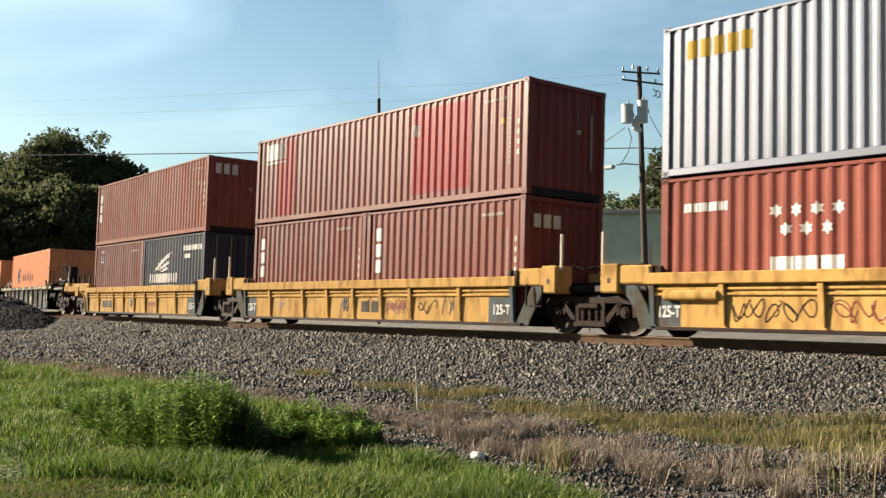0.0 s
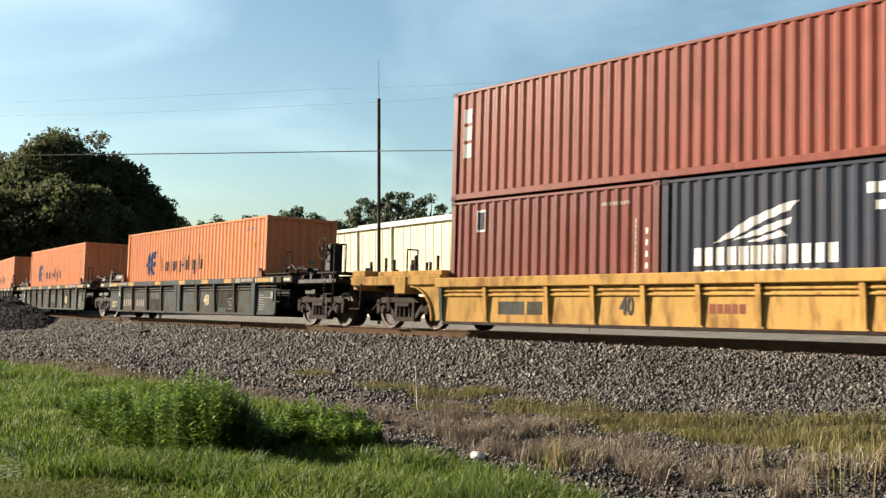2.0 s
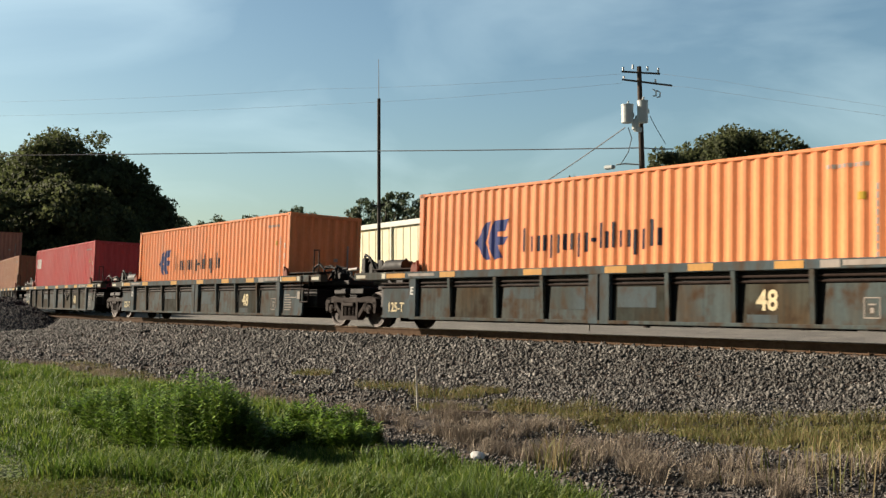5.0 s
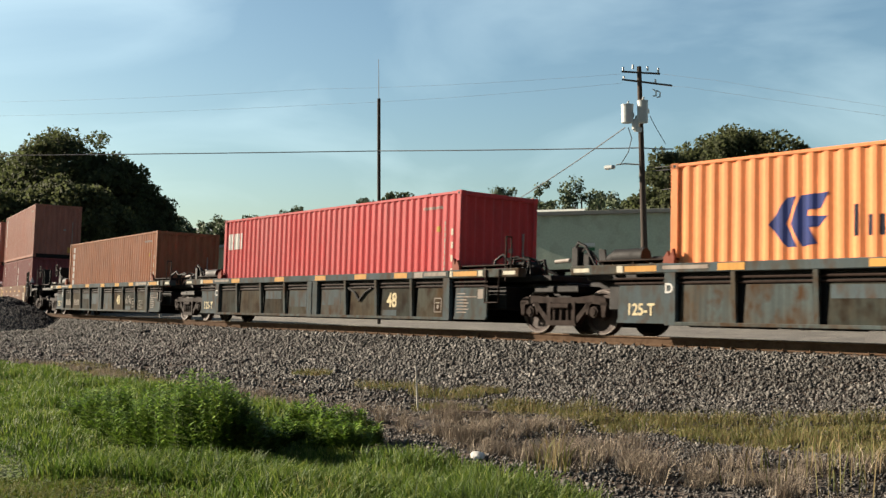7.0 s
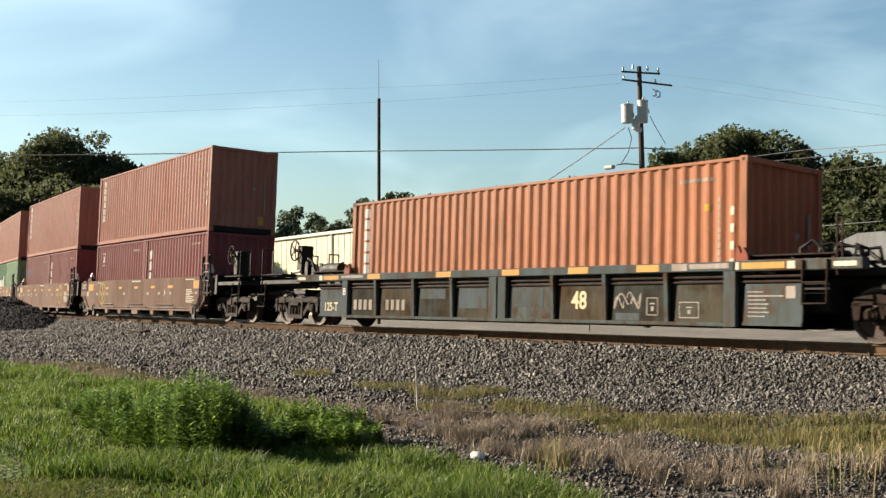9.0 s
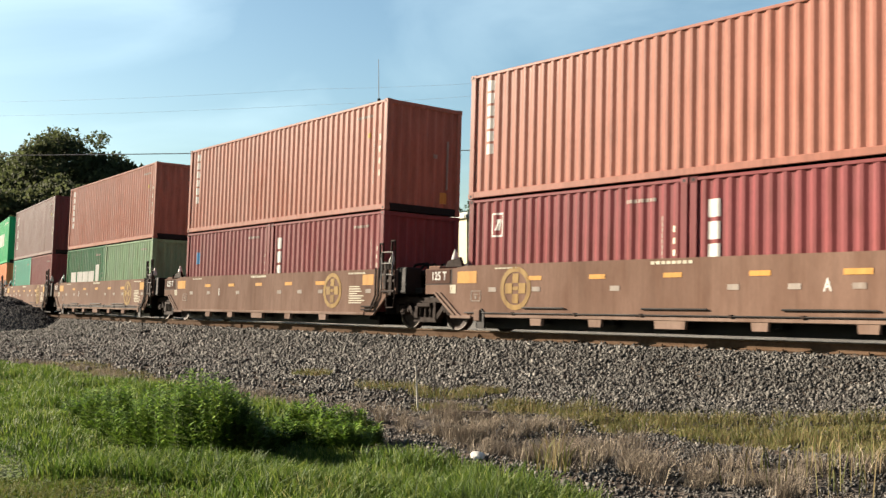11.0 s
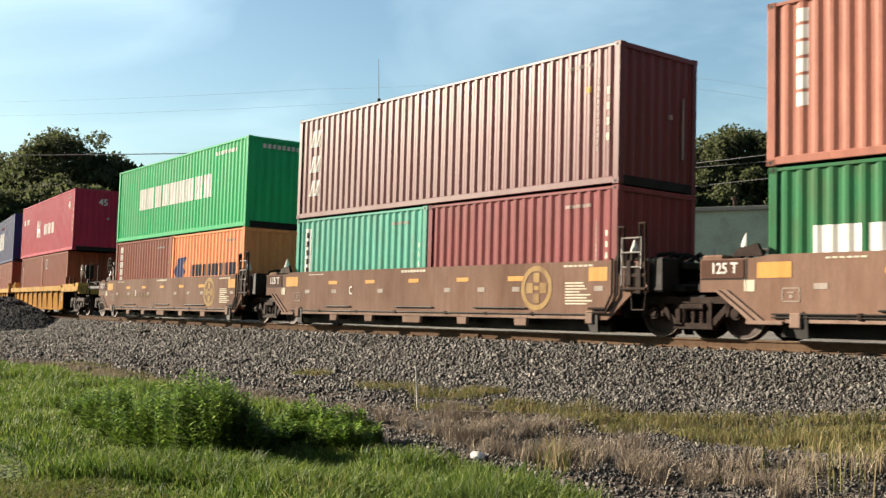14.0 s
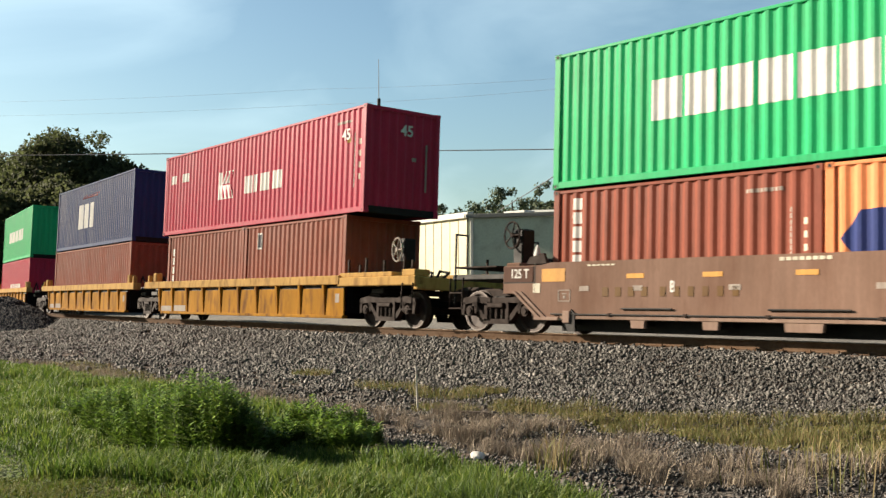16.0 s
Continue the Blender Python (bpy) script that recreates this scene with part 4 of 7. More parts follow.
def end_gear(car, s, x0, x1):
    """The open end of a car: deck, brake wheel, hoop rails and coupler."""
    part("end_deck", Geo().box(min(s * (x0 - 0.9), s * x1), max(s * (x0 - 0.9), s * x1), -1.35, 1.35, 1.15, 1.27, 0.015), black, car)
    part("walkway", Geo().box(min(s * (x0 + 0.2), s * x1), max(s * (x0 + 0.2), s * x1), -1.3, 1.3, 1.42, 1.46, 0.008), grime, car, "end walkway grating")
    part("brake_box", Geo().box(s * x0 - 0.16, s * x0 + 0.16, -0.85, -0.45, 1.5, 2.3, 0.04).box(s * x0 - 0.08, s * x0 + 0.08, -0.75, -0.55, 1.2, 1.55, 0.02), black, car, "black hand brake housing")
    wheel = Geo()
    c = Vector((s * x0 - 0.05, -0.98, 2.15))
    pts = [c + Vector((0.24 * cos(a), 0, 0.3 * sin(a))) for a in np.linspace(0, 2 * pi, 17)]
    wheel.path(pts, 0.022)
    for a in np.linspace(0, 2 * pi, 6)[:-1]:
        wheel.rod(c, c + Vector((0.24 * cos(a), 0, 0.3 * sin(a))), 0.018, 6)
    wheel.rod(c + Vector((0, -0.03, 0)), c + Vector((0, 0.2, 0)), 0.05)
    part("brake_wheel", wheel, grime, car, "round hand brake wheel", smooth=True)
    for y in (-1.35, 1.0):
        part("hoop_rail", Geo().path([(s * (x1 - 0.1), y, 0.6), (s * (x1 - 0.1), y, 2.2), (s * (x1 - 0.1), y + 0.35, 2.2), (s * (x1 - 0.1), y + 0.35, 1.45)], 0.022), black, car, "black hoop handrail", smooth=True)
    handrail(car, [(s * (x1 - 0.45), -1.42, 1.2), (s * (x1 - 0.45), -1.44, 0.5), (s * (x1 - 0.02), -1.44, 0.5), (s * (x1 - 0.02), -1.42, 1.2)], label="steel end step")
    handrail(car, [(s * (x1 - 0.45), -1.44, 0.85), (s * (x1 - 0.02), -1.44, 0.85)], label="steel end step")
    part("coupler", Geo().box(min(s * x0, s * (x1 + 0.5)), max(s * x0, s * (x1 + 0.5)), -0.2, 0.2, 0.7, 1.0, 0.05).box(min(s * (x1 + 0.2), s * (x1 + 0.62)), max(s * (x1 + 0.2), s * (x1 + 0.62)), -0.28, 0.28, 0.66, 1.04, 0.08), grime, car, "rusty coupler")
    part("air_hose", Geo().path([(s * (x1 - 0.1), -0.5, 0.8), (s * (x1 + 0.15), -0.5, 0.45), (s * (x1 + 0.4), -0.45, 0.4), (s * (x1 + 0.6), -0.4, 0.6)], 0.03), black, car, "black air hose", smooth=True)


def brown_car(letter, front_end=False, rear_end=False, emblem_x=4.1):
    car = thing("well_car", "brown smooth-sided well car with yellow reflector patches", "railway car", "units of the train")
    inner_frame(car, 7.4, 1.35)
    outline = [(-6.05, 0.3), (6.1, 0.3), (6.75, 0.83), (7.1, 0.83), (7.1, 1.42), (6.2, 1.47), (-6.0, 1.47), (-6.3, 1.42), (-7.4, 1.42), (-7.4, 0.83), (-7.0, 0.83), (-6.4, 0.3)]
    both("side_plate", Geo().prism(outline, "y", -1.46, -1.40), brown, car, "flat brown side plate")
    # the lip's paler colour paints in the light on its bulge
    both("lip", Geo().prism([(-1.46, 0.375), (-1.485, 0.365), (-1.485, 0.31), (-1.46, 0.297)], "x", -5.7, 5.7), brown_pale, car, "rolled lip of the side plate, painted paler as if sunlit")
    piped = letter != "E"
    for z in ((0.395, 0.45) if letter == "D" else (0.40,)) if piped else ():
        both("brake_pipe", Geo().rod((-5.95, -1.50, z), (5.75, -1.50, z), 0.015), black, car)
        for x in (-4.4, -2.6, -0.9, 1.1, 2.5, 4.0):
            both("pipe_clip", Geo().box(x - 0.04, x + 0.04, -1.52, -1.46, z - 0.03, z + 0.03, 0.008), grime, car)
    for x in (-5.5, 5.68) if piped else ():
        both("clamp", Geo().box(x - 0.1, x + 0.1, -1.54, -1.42, 0.22, 0.47, 0.015), brown_pale, car)
        both("hanger", Geo().prism([(x + 0.1, 0.5), (x + 0.2, 0.42), (x + 0.22, 0.05), (x + 0.02, 0.05), (x - 0.05, 0.22), (x + 0.1, 0.22)], "y", -1.5, -1.44), black, car)
    both("bottom_sill", Geo().box(-6.0, 5.9, -1.1, -0.95, 0.06, 0.3, 0.01), black, car)
    for x, w in ((-3.72, 0.17), (-2.08, 0.17), (-0.25, 0.36), (1.66, 0.17), (3.62, 0.19)):
        both("foot", Geo().prism([(x - w, 0.305), (x + w, 0.305), (x + w - 0.02, 0.15), (x - w + 0.02, 0.15)], "y", -1.47, -1.38), brown_pale, car)
    for k in (0, 1):
        both("rib", Geo().prism([(-7.1 + 0.17 * k, 0.87), (-7.0 + 0.17 * k, 0.87), (-6.27 + 0.17 * k, 0.33), (-6.37 + 0.17 * k, 0.33)], "y", -1.5, -1.455), brown_pale, car, "pale slanting stiffener")
    both("rib_foot", Geo().box(-6.45, -5.75, -1.5, -1.455, 0.27, 0.34, 0.01), brown_pale, car)
    both("end_box", Geo().box(-7.38, -6.5, -1.475, -1.455, 1.07, 1.40, 0.006), brown_dark, car, "dark brown end box plate")
    for a, b in ((-4.1, -2.9), (-0.9, 0.6), (2.1, 3.8)) if piped else ():
        both("side_rail", Geo().rod((a, -1.49, 0.52), (b, -1.49, 0.52), 0.018), black, car)
    for s in (-1, 1):
        # the front block is black to paint in the dark of the gap there
        both("end_block", Geo().box(s * 7.2 - 0.22, s * 7.2 + 0.22, -1.38, -0.9, 0.85, 1.5, 0.03), black if s > 0 else brown, car)
        part("deck", Geo().box(min(s * 6.4, s * 7.5), max(s * 6.4, s * 7.5), -0.9, 0.9, 1.3, 1.44, 0.02), black, car)
        for k in range(4):
            x = s * (6.5 + 0.25 * k)
            part("hose", Geo().path([(x, -0.6, 1.4), (x + s * 0.06, -0.5 + 0.12 * k, 1.62), (x + s * 0.3, -0.3, 1.66 - 0.05 * k), (x + s * 0.5, -0.2, 1.4)], 0.035), black, car, "black brake hose", smooth=True)
        both("guide_post", Geo().prism([(s * 6.2, 1.46), (s * 6.8, 1.46), (s * 6.7, 1.6), (s * 6.3, 1.68)], "y", -1.38, -1.3), grime, car)
        both("guide_cone", Geo().rod((s * 6.6, -1.25, 1.6), (s * 6.6, -1.25, 1.68), 0.085, 12, 0.08).rod((s * 6.6, -1.25, 1.68), (s * 6.6, -1.25, 1.88), 0.08, 12, 0.012), white, car, "white guide cone")
    handrail(car, [(6.4, -1.47, 1.2), (6.42, -1.5, 2.1), (6.55, -1.5, 2.1), (6.55, -1.47, 1.3)], 0.022)
    handrail(car, [(6.92, -1.47, 1.0), (6.94, -1.5, 2.15), (7.08, -1.5, 2.15), (7.08, -1.47, 1.0)], 0.022)
    ladder = surface("ladder_grey", lin("8f8c88"), rough=0.5, scale=6, dirt=RUST, dirt_amount=0.5)
    for z in (1.32, 1.6, 1.88):
        handrail(car, [(6.5, -1.5, z), (6.98, -1.5, z)], 0.016, "pale ladder rung", ladder)
    for x in (6.5, 6.98):
        handrail(car, [(x, -1.5, 0.95), (x, -1.5, 1.9)], 0.016, "pale ladder upright", ladder)
    for k, x in enumerate((6.25, 6.4)):
        handrail(car, [(5.65, -1.52, 0.52 - 0.08 * k), (6.1, -1.52, 0.52 - 0.08 * k), (x, -1.5, 0.8), (x, -1.5, 1.5)], 0.024, "bent brake pipe")
    part("brake_rigging", Geo().box(6.55, 7.1, -1.5, -1.42, 1.12, 1.2, 0.015).box(6.6, 6.75, -1.52, -1.42, 0.95, 1.45, 0.02).box(6.85, 7.0, -1.52, -1.42, 0.8, 1.3, 0.02).rod((6.5, -1.5, 0.9), (7.1, -1.5, 0.9), 0.03), grime, car, "greasy brake rigging", smooth=True)
    handrail(car, [(6.75, -1.5, 0.85), (6.8, -1.52, 0.5), (7.1, -1.52, 0.5), (7.12, -1.5, 0.85)], label="steel side step")
    stripes(car, [(x, x + 0.42, 1.11, 1.2) for x in (-4.0, -2.25, -0.4, 1.45)] + [(3.2, 3.7, 1.1, 1.2), (-6.25, -5.6, 1.07, 1.34), (5.6, 6.1, 1.07, 1.34)], stripe_yellow, "yellow reflector patch")
    stripes(car, [(x, x + 0.24, 0.87, 0.97) for x in (-5.2, -3.85, -1.7, 1.0, 2.2, 3.35, 5.75)], faded, "pale reflector patch")
    tan_paint = paint("emblem_tan", "b8965c", 0.5, fresh=1.2)
    emblem = part("emblem", Geo().lathe([(0.47, -1.468), (0.36, -1.468), (0.36, -1.462), (0.47, -1.462)], n=40, at=(emblem_x, 0, 0.94)), tan_paint, car, "round tan ring emblem", smooth=True)
    for x0, x1, z0, z1 in ((3.79, 4.0, 0.83, 1.05), (4.2, 4.41, 0.83, 1.05), (4.01, 4.19, 0.62, 0.82), (4.01, 4.19, 1.06, 1.26), (4.02, 4.18, 0.9, 0.98)):
        part("emblem_bar", Geo().box(x0 - 4.1 + emblem_x, x1 - 4.1 + emblem_x, -1.469, -1.462, z0, z1), tan_paint, emblem)
    stripes(car, [(4.95, 4.95 + w, z, z + 0.03) for w, z in ((0.5, 1.02), (0.55, 0.96), (0.6, 0.9), (0.4, 0.84), (0.7, 0.78), (0.6, 0.72), (0.75, 0.66), (0.6, 0.6))], stripe_white, "small bars of stencilled writing")
    stripes(car, row(-0.7, 0.25, 1.36, 1.42, 8) + row(-5.0, -4.3, 1.37, 1.4, 6) + row(4.9, 5.7, 1.36, 1.4, 6), stripe_white, "small white number bars")
    stencil_frame(car, -5.78, -5.45, 0.66, 0.9, -1.465)
    stripes(car, [(-6.47, -6.45, 0.84, 1.41), (-7.4, -6.47, 1.05, 1.065)], black, "dark joint of the end box")
    lettering("125 T", 0.27, white, car, (-6.9, -1.479, 1.24), "white painted lettering", 0.85)
    stripes(car, [(-6.5, -6.3, 0.84, 1.04)], stripe_white, "white tag plate")
    lettering(letter, 0.3, white, car, (-2.92 if emblem_x > 0 else 2.92, -1.466, 0.93), "white painted letter", 0.68)
    if letter == "B":
        stripes(car, row(-4.6, -3.5, 0.76, 0.94, 4, 0.55) + row(-3.2, -1.5, 0.76, 0.94, 6, 0.6), paint("number_tan", "86663e", 0.6), "faint tan number bars")
    if rear_end:
        end_gear(car, -1, 7.6, 9.2)
    if front_end:
        end_gear(car, 1, 7.6, 9.2)
    return car


# ---- trucks ----
WHEEL_R, AXLE = 0.46, 0.915
WHEELSETS = []


def truck():
    """A two-axle freight truck; its origin is at rail height."""
    t = thing("rail_truck", "rusty cast-steel freight truck with two wheelsets", "railway truck", "trucks of the train")
    frame_side = Geo()
    y0, y1 = -1.08, -0.93
    frame_side.prism([(-1.25, 0.58), (-1.2, 0.74), (-0.85, 0.8), (-0.45, 0.76), (0.45, 0.76), (0.85, 0.8), (1.2, 0.74), (1.25, 0.58), (1.0, 0.62), (0.7, 0.64), (-0.7, 0.64), (-1.0, 0.62)], "y", y0, y1)
    for s in (-1, 1):
        frame_side.prism([(s * 0.72, 0.66), (s * 0.86, 0.66), (s * 0.42, 0.2), (s * 0.26, 0.2)], "y", y0, y1)
        frame_side.prism([(s * 0.3, 0.66), (s * 0.4, 0.66), (s * 0.4, 0.24), (s * 0.3, 0.24)], "y", y0 - 0.02, y1)
        frame_side.prism([(s * 1.08, 0.66), (s * 1.24, 0.66), (s * 1.2, 0.36), (s * 1.12, 0.36)], "y", y0, y1)
        frame_side.prism([(s * 0.68, 0.66), (s * 0.8, 0.66), (s * 0.74, 0.4), (s * 0.7, 0.4)], "y", y0, y1)
    frame_side.prism([(-0.44, 0.17), (0.44, 0.17), (0.4, 0.28), (-0.4, 0.28)], "y", y0 - 0.03, y1 + 0.03)
    mesh_a, mesh_b = frame_side.mesh("side_frame", grime), frame_side.mirrored().mesh("side_frame", grime)
    for mesh, s in ((mesh_a, -1), (mesh_b, 1)):
        f = part("side_frame", mesh, None, t, "cast-steel side frame")
        for x in (-0.19, 0, 0.19):
            g = Geo()
            for k in range(6):
                g.rod((x, s * 1.03, 0.285 + 0.045 * k), (x, s * 1.03, 0.31 + 0.045 * k), 0.078, 10)
            g.rod((x, s * 1.03, 0.28), (x, s * 1.03, 0.56), 0.055, 8)
            part("spring", g, grime, f, "coil spring", smooth=True)
        part("bolster_end", Geo().box(-0.27, 0.27, s * 1.02 - 0.14, s * 1.02 + 0.1, 0.53, 0.63, 0.02), grime, f)
    part("bolster", Geo().box(-0.2, 0.2, -1.0, 1.0, 0.5, 0.8, 0.03), black, t)
    part("brake_beam", Geo().rod((-0.45, -0.75, 0.42), (-0.45, 0.75, 0.42), 0.05).rod((0.45, -0.75, 0.42), (0.45, 0.75, 0.42), 0.05), black, t)
    for x in (-AXLE, AXLE):
        ws = part("wheelset", Geo().rod((0, -1.0, 0), (0, 1.0, 0), 0.085, 12), grime, t, at=pose(x, 0, WHEEL_R), smooth=True)
        for s in (-1, 1):
            prof = [(WHEEL_R, s * 0.82), (WHEEL_R - 0.01, s * 0.83), (WHEEL_R - 0.07, s * 0.825), (WHEEL_R - 0.09, s * 0.78), (0.17, s * 0.76), (0.14, s * 0.82), (0.08, s * 0.82),
                    (0.08, s * 0.66), (0.15, s * 0.66), (0.18, s * 0.72), (WHEEL_R - 0.09, s * 0.735), (WHEEL_R - 0.06, s * 0.69), (WHEEL_R + 0.028, s * 0.69), (WHEEL_R + 0.028, s * 0.71), (WHEEL_R + 0.001, s * 0.73)]
            w = part("wheel", Geo().lathe(prof, n=36), wheel_mat, ws, "rusty steel wheel with a polished rim", smooth=True)
            rim = [(WHEEL_R - 0.004, s * 0.829), (WHEEL_R - 0.004, s * 0.834), (WHEEL_R - 0.03, s * 0.834), (WHEEL_R - 0.03, s * 0.827)]
            part("rim", Geo().lathe(rim, n=36), rim_steel, ws, "polished rim of the wheel", smooth=True)
            part("bearing_cap", Geo().rod((0, s * 0.9, 0), (0, s * 1.1, 0), 0.115, 14).rod((0, s * 1.1, 0), (0, s * 1.125, 0), 0.07, 10).box(-0.02, 0.02, s * 1.115 - 0.012, s * 1.115 + 0.012, -0.08, 0.08), grime, ws, smooth=True)
    return t


# ---- the train ----
CONSIST = []     # what rides: thing, where its middle is at the start, length between its trucks, its own pose on the unit


def aboard(ob, u, base, x=0.0, z=0.0):
    CONSIST.append((ob, u, base, pose(x, 0, z)))
    return ob


LOW = 0.41


def load(box, u, base, x, z):
    z += 0.022 if z > 1 else 0.0                   # the twist locks between the boxes
    return aboard(box, u, base, x, z)


def letters_down(box, length, high, n, z1=None, x=0.45, tall=1.1, w=0.2, material=None):
    """A word set downwards at the rear end, as bars."""
    z1 = z1 or high - 0.3
    marks(box, column(-length / 2 + x, -length / 2 + x + w, z1 - tall, z1, n), material or white, "white bars of upright lettering")


def square_mark(box, length, high):
    x = -length / 2 + 0.9
    marks(box, [(x, x + 0.3, high - 0.75, high - 0.25)], white, "white square label")
    m = marks(box, [(x + 0.03, x + 0.27, high - 0.7, high - 0.3)], M_NAVY, "dark field of a label")
    m.location.y = -0.004


def arrow_words(box, length, high):
    x = -length / 2
    for outline in ([(2.07, 1.62), (2.42, 2.08), (2.6, 2.09), (2.4, 1.62), (2.62, 1.22), (2.42, 1.22)], [(2.48, 1.62), (2.68, 2.1), (3.2, 2.12), (3.05, 1.86), (2.82, 1.84), (2.8, 1.74), (3.18, 1.72), (3.0, 1.55), (2.84, 1.54), (2.98, 1.26), (2.7, 1.22)]):
        shape_mark(box, [(x + p, z) for p, z in outline], M_BLUE, "blue angular emblem")
    k = 3.85 / 4.3
    strokes = []
    for a, c, z0, z1 in ((0, 0.36, 1.36, 1.88), (0.48, 0.8, 1.36, 1.7), (0.92, 1.24, 1.2, 1.7), (1.36, 1.68, 1.36, 1.7), (1.8, 2.12, 1.2, 1.7), (2.48, 2.74, 1.36, 1.88), (3.06, 3.38, 1.36, 1.7), (3.48, 3.8, 1.2, 1.7), (3.92, 4.24, 1.36, 1.88)):
        strokes += [(x + 3.63 + k * a, x + 3.63 + k * a + 0.085, z0, z1), (x + 3.63 + k * c - 0.085, x + 3.63 + k * c, z0 if z0 > 1.3 else 1.3, z1 if z1 < 1.8 else 1.7)]
    strokes += [(x + 3.63 + k * 2.24, x + 3.63 + k * 2.38, 1.5, 1.58), (x + 3.63 + k * 2.86, x + 3.63 + k * 2.94, 1.36, 1.88)]
    for r in strokes:
        marks(box, [r], M_NAVY, "dark blue bars of lettering")


def six_down(box, length, high):
    letters_down(box, length, high, 6, high - 0.2, 0.55, 1.7, 0.22)


def three_down(box, length, high):
    letters_down(box, length, high, 3, high - 0.45, 0.4, 1.15, 0.27)


def build_train():
    Y, G_, B_ = 16.04, 18.5, 15.68
    HC = 2.896
    # first yellow car
    u = -5.74
    y_car = aboard(yellow_car(), u, Y)
    scribble(y_car, -4.5, -2.9, 0.3, 0.72, 5, grime)
    scribble(y_car, -2.6, -1.6, 0.3, 0.72, 6, P_MAROON)
    part("air_tank", Geo().rod((-5.9, -1.44, 0.78), (-4.75, -1.44, 0.78), 0.1, 14), yellow, y_car, "yellow cylindrical air tank", smooth=True)
    b = load(container(P_BRICK, label="brick-red freight container with white star marks"), u, Y, 0, LOW)
    for i in range(7):
        shape_mark(b, star(-3.76 + 0.385 * i, 1.84, 0.125) if i < 4 else star(-3.57 + 0.385 * (i - 4), 1.51, 0.125), white, "white six-pointed star")
    marks(b, row(-3.85, -2.5, 0.72, 1.04, 3, 0.1), white, "white bars of lettering")
    marks(b, row(-5.68, -4.73, 1.92, 2.08, 9), white, "white bars of lettering")
    plates(b, FORTY, 2.591)
    b = load(container(P_SILVER, high=HC, label="silver-grey freight container with a yellow word"), u, Y, 0, 3.0)
    marks(b, row(-5.65, -4.25, 2.2, 2.55, 5), M_YELLOW, "yellow bars of lettering")
    u = -21.78
    y_car = aboard(yellow_car(None, [(0.12, 0.5), (0.58, 0.95)]), u, Y)
    scribble(y_car, 1.2, 2.2, 0.3, 0.72, 7, P_BRICK)
    scribble(y_car, 2.6, 3.3, 0.35, 0.7, 8, grime)
    scribble(y_car, 3.6, 4.1, 0.3, 0.85, 9, black)
    scribble(y_car, 0.3, 0.95, 0.5, 0.8, 10, P_BRICK)
    scribble(y_car, -4.4, -3.9, 0.45, 0.7, 11, faded)
    for x, d in ((-3.09, False), (3.09, False)):
        b = load(container(P_MAROON, TWENTY, label="maroon twenty-foot container with white upright lettering"), u, Y, x, LOW)
        three_down(b, TWENTY, 2.591)
        plates(b, TWENTY, 2.591)
        end_marks(b, [(-0.95 + 0.3 * i, -0.75 + 0.3 * i, 1.9, 2.2) for i in range(3)], stripe_white, "pale bars of lettering", TWENTY)
    b = load(container(P_MAROON, label="maroon container with fresh red paint patches"), u, Y, 0, 3.0)
    marks(b, [(-5.59, -4.44, 1.9, 2.39)], white, "white rectangular label")
    marks(b, row(-5.55, -4.5, 1.78, 1.86, 10), white, "white bars of lettering")
    marks(b, [(-4.9, -3.85, 0.2, 2.4), (1.9, 4.2, 0.3, 2.4)], M_REDPATCH, "fresh red repaint")
    marks(b, [(1.9, 2.22, 1.73, 2.04)], white, "white diamond label")
    plates(b, FORTY, 2.591)
    u = -37.82
    aboard(yellow_car(True, [(-4.3, -3.5), (-3.4, -2.95)]), u, Y)
    b = load(container(P_MAROON, TWENTY, label="dull red twenty-foot container with a square label"), u, Y, -3.09, LOW)
    square_mark(b, TWENTY, 2.591)
    plates(b, TWENTY, 2.591)
    b = load(container(P_SLATE, TWENTY, doors=True, label="slate-grey container with a white wing emblem and lettering"), u, Y, 3.09, LOW)
    marks(b, row(-2.33, 0.56, 0.92, 1.25, 12), white, "white bars of lettering")
    for outline in ([(-1.9, 1.32), (-1.2, 1.72), (-0.4, 1.98), (-0.15, 2.0), (-0.35, 1.84), (-0.9, 1.66), (-1.45, 1.42)], [(-1.5, 1.36), (-0.8, 1.6), (-0.3, 1.72), (-0.35, 1.6), (-0.9, 1.44)], [(-1.2, 1.32), (-0.5, 1.5), (-0.4, 1.4), (-0.9, 1.32)]):
        shape_mark(b, outline, white, "white wing shape")
    marks(b, row(-2.1, 0.2, 0.78, 0.83, 14), white, "white bars of small lettering")
    marks(b, row(1.04, 2.73, 2.02, 2.2, 9, 0.12), white, "white bars of lettering")
    marks(b, [(1.2, 1.75, 1.75, 1.9)], white, "white label")
    b = load(container(P_BRICK, label="brick-red container with white upright lettering"), u, Y, 0, 3.0)
    three_down(b, FORTY, 2.591)
    plates(b, FORTY, 2.591)
    end_marks(b, [(-0.95 + 0.3 * i, -0.75 + 0.3 * i, 2.0, 2.35) for i in range(3)], stripe_white, "pale bars of lettering")
    # grey car of five units
    gray_boxes = [(P_ORANGE, "orange container with a blue emblem and dark lettering", arrow_words)] * 3 + [(P_RED, "bright red container with white lettering", None),
                                                                                                  (P_TAN, "tan-brown weathered container with white upright lettering", six_down)]
    for i, (pt, lab, deco) in enumerate(gray_boxes):
        u = -59.3 - G_ * i - (0, 0.05, 0.2, 0.2, 0.13)[i]
        g_car = aboard(gray_car(i == 0, i == 4, "AEDCB"[i], 2.33 if i in (0, 4) else 3.7, (0, 1, 0, 2, 2)[i]), u, G_)
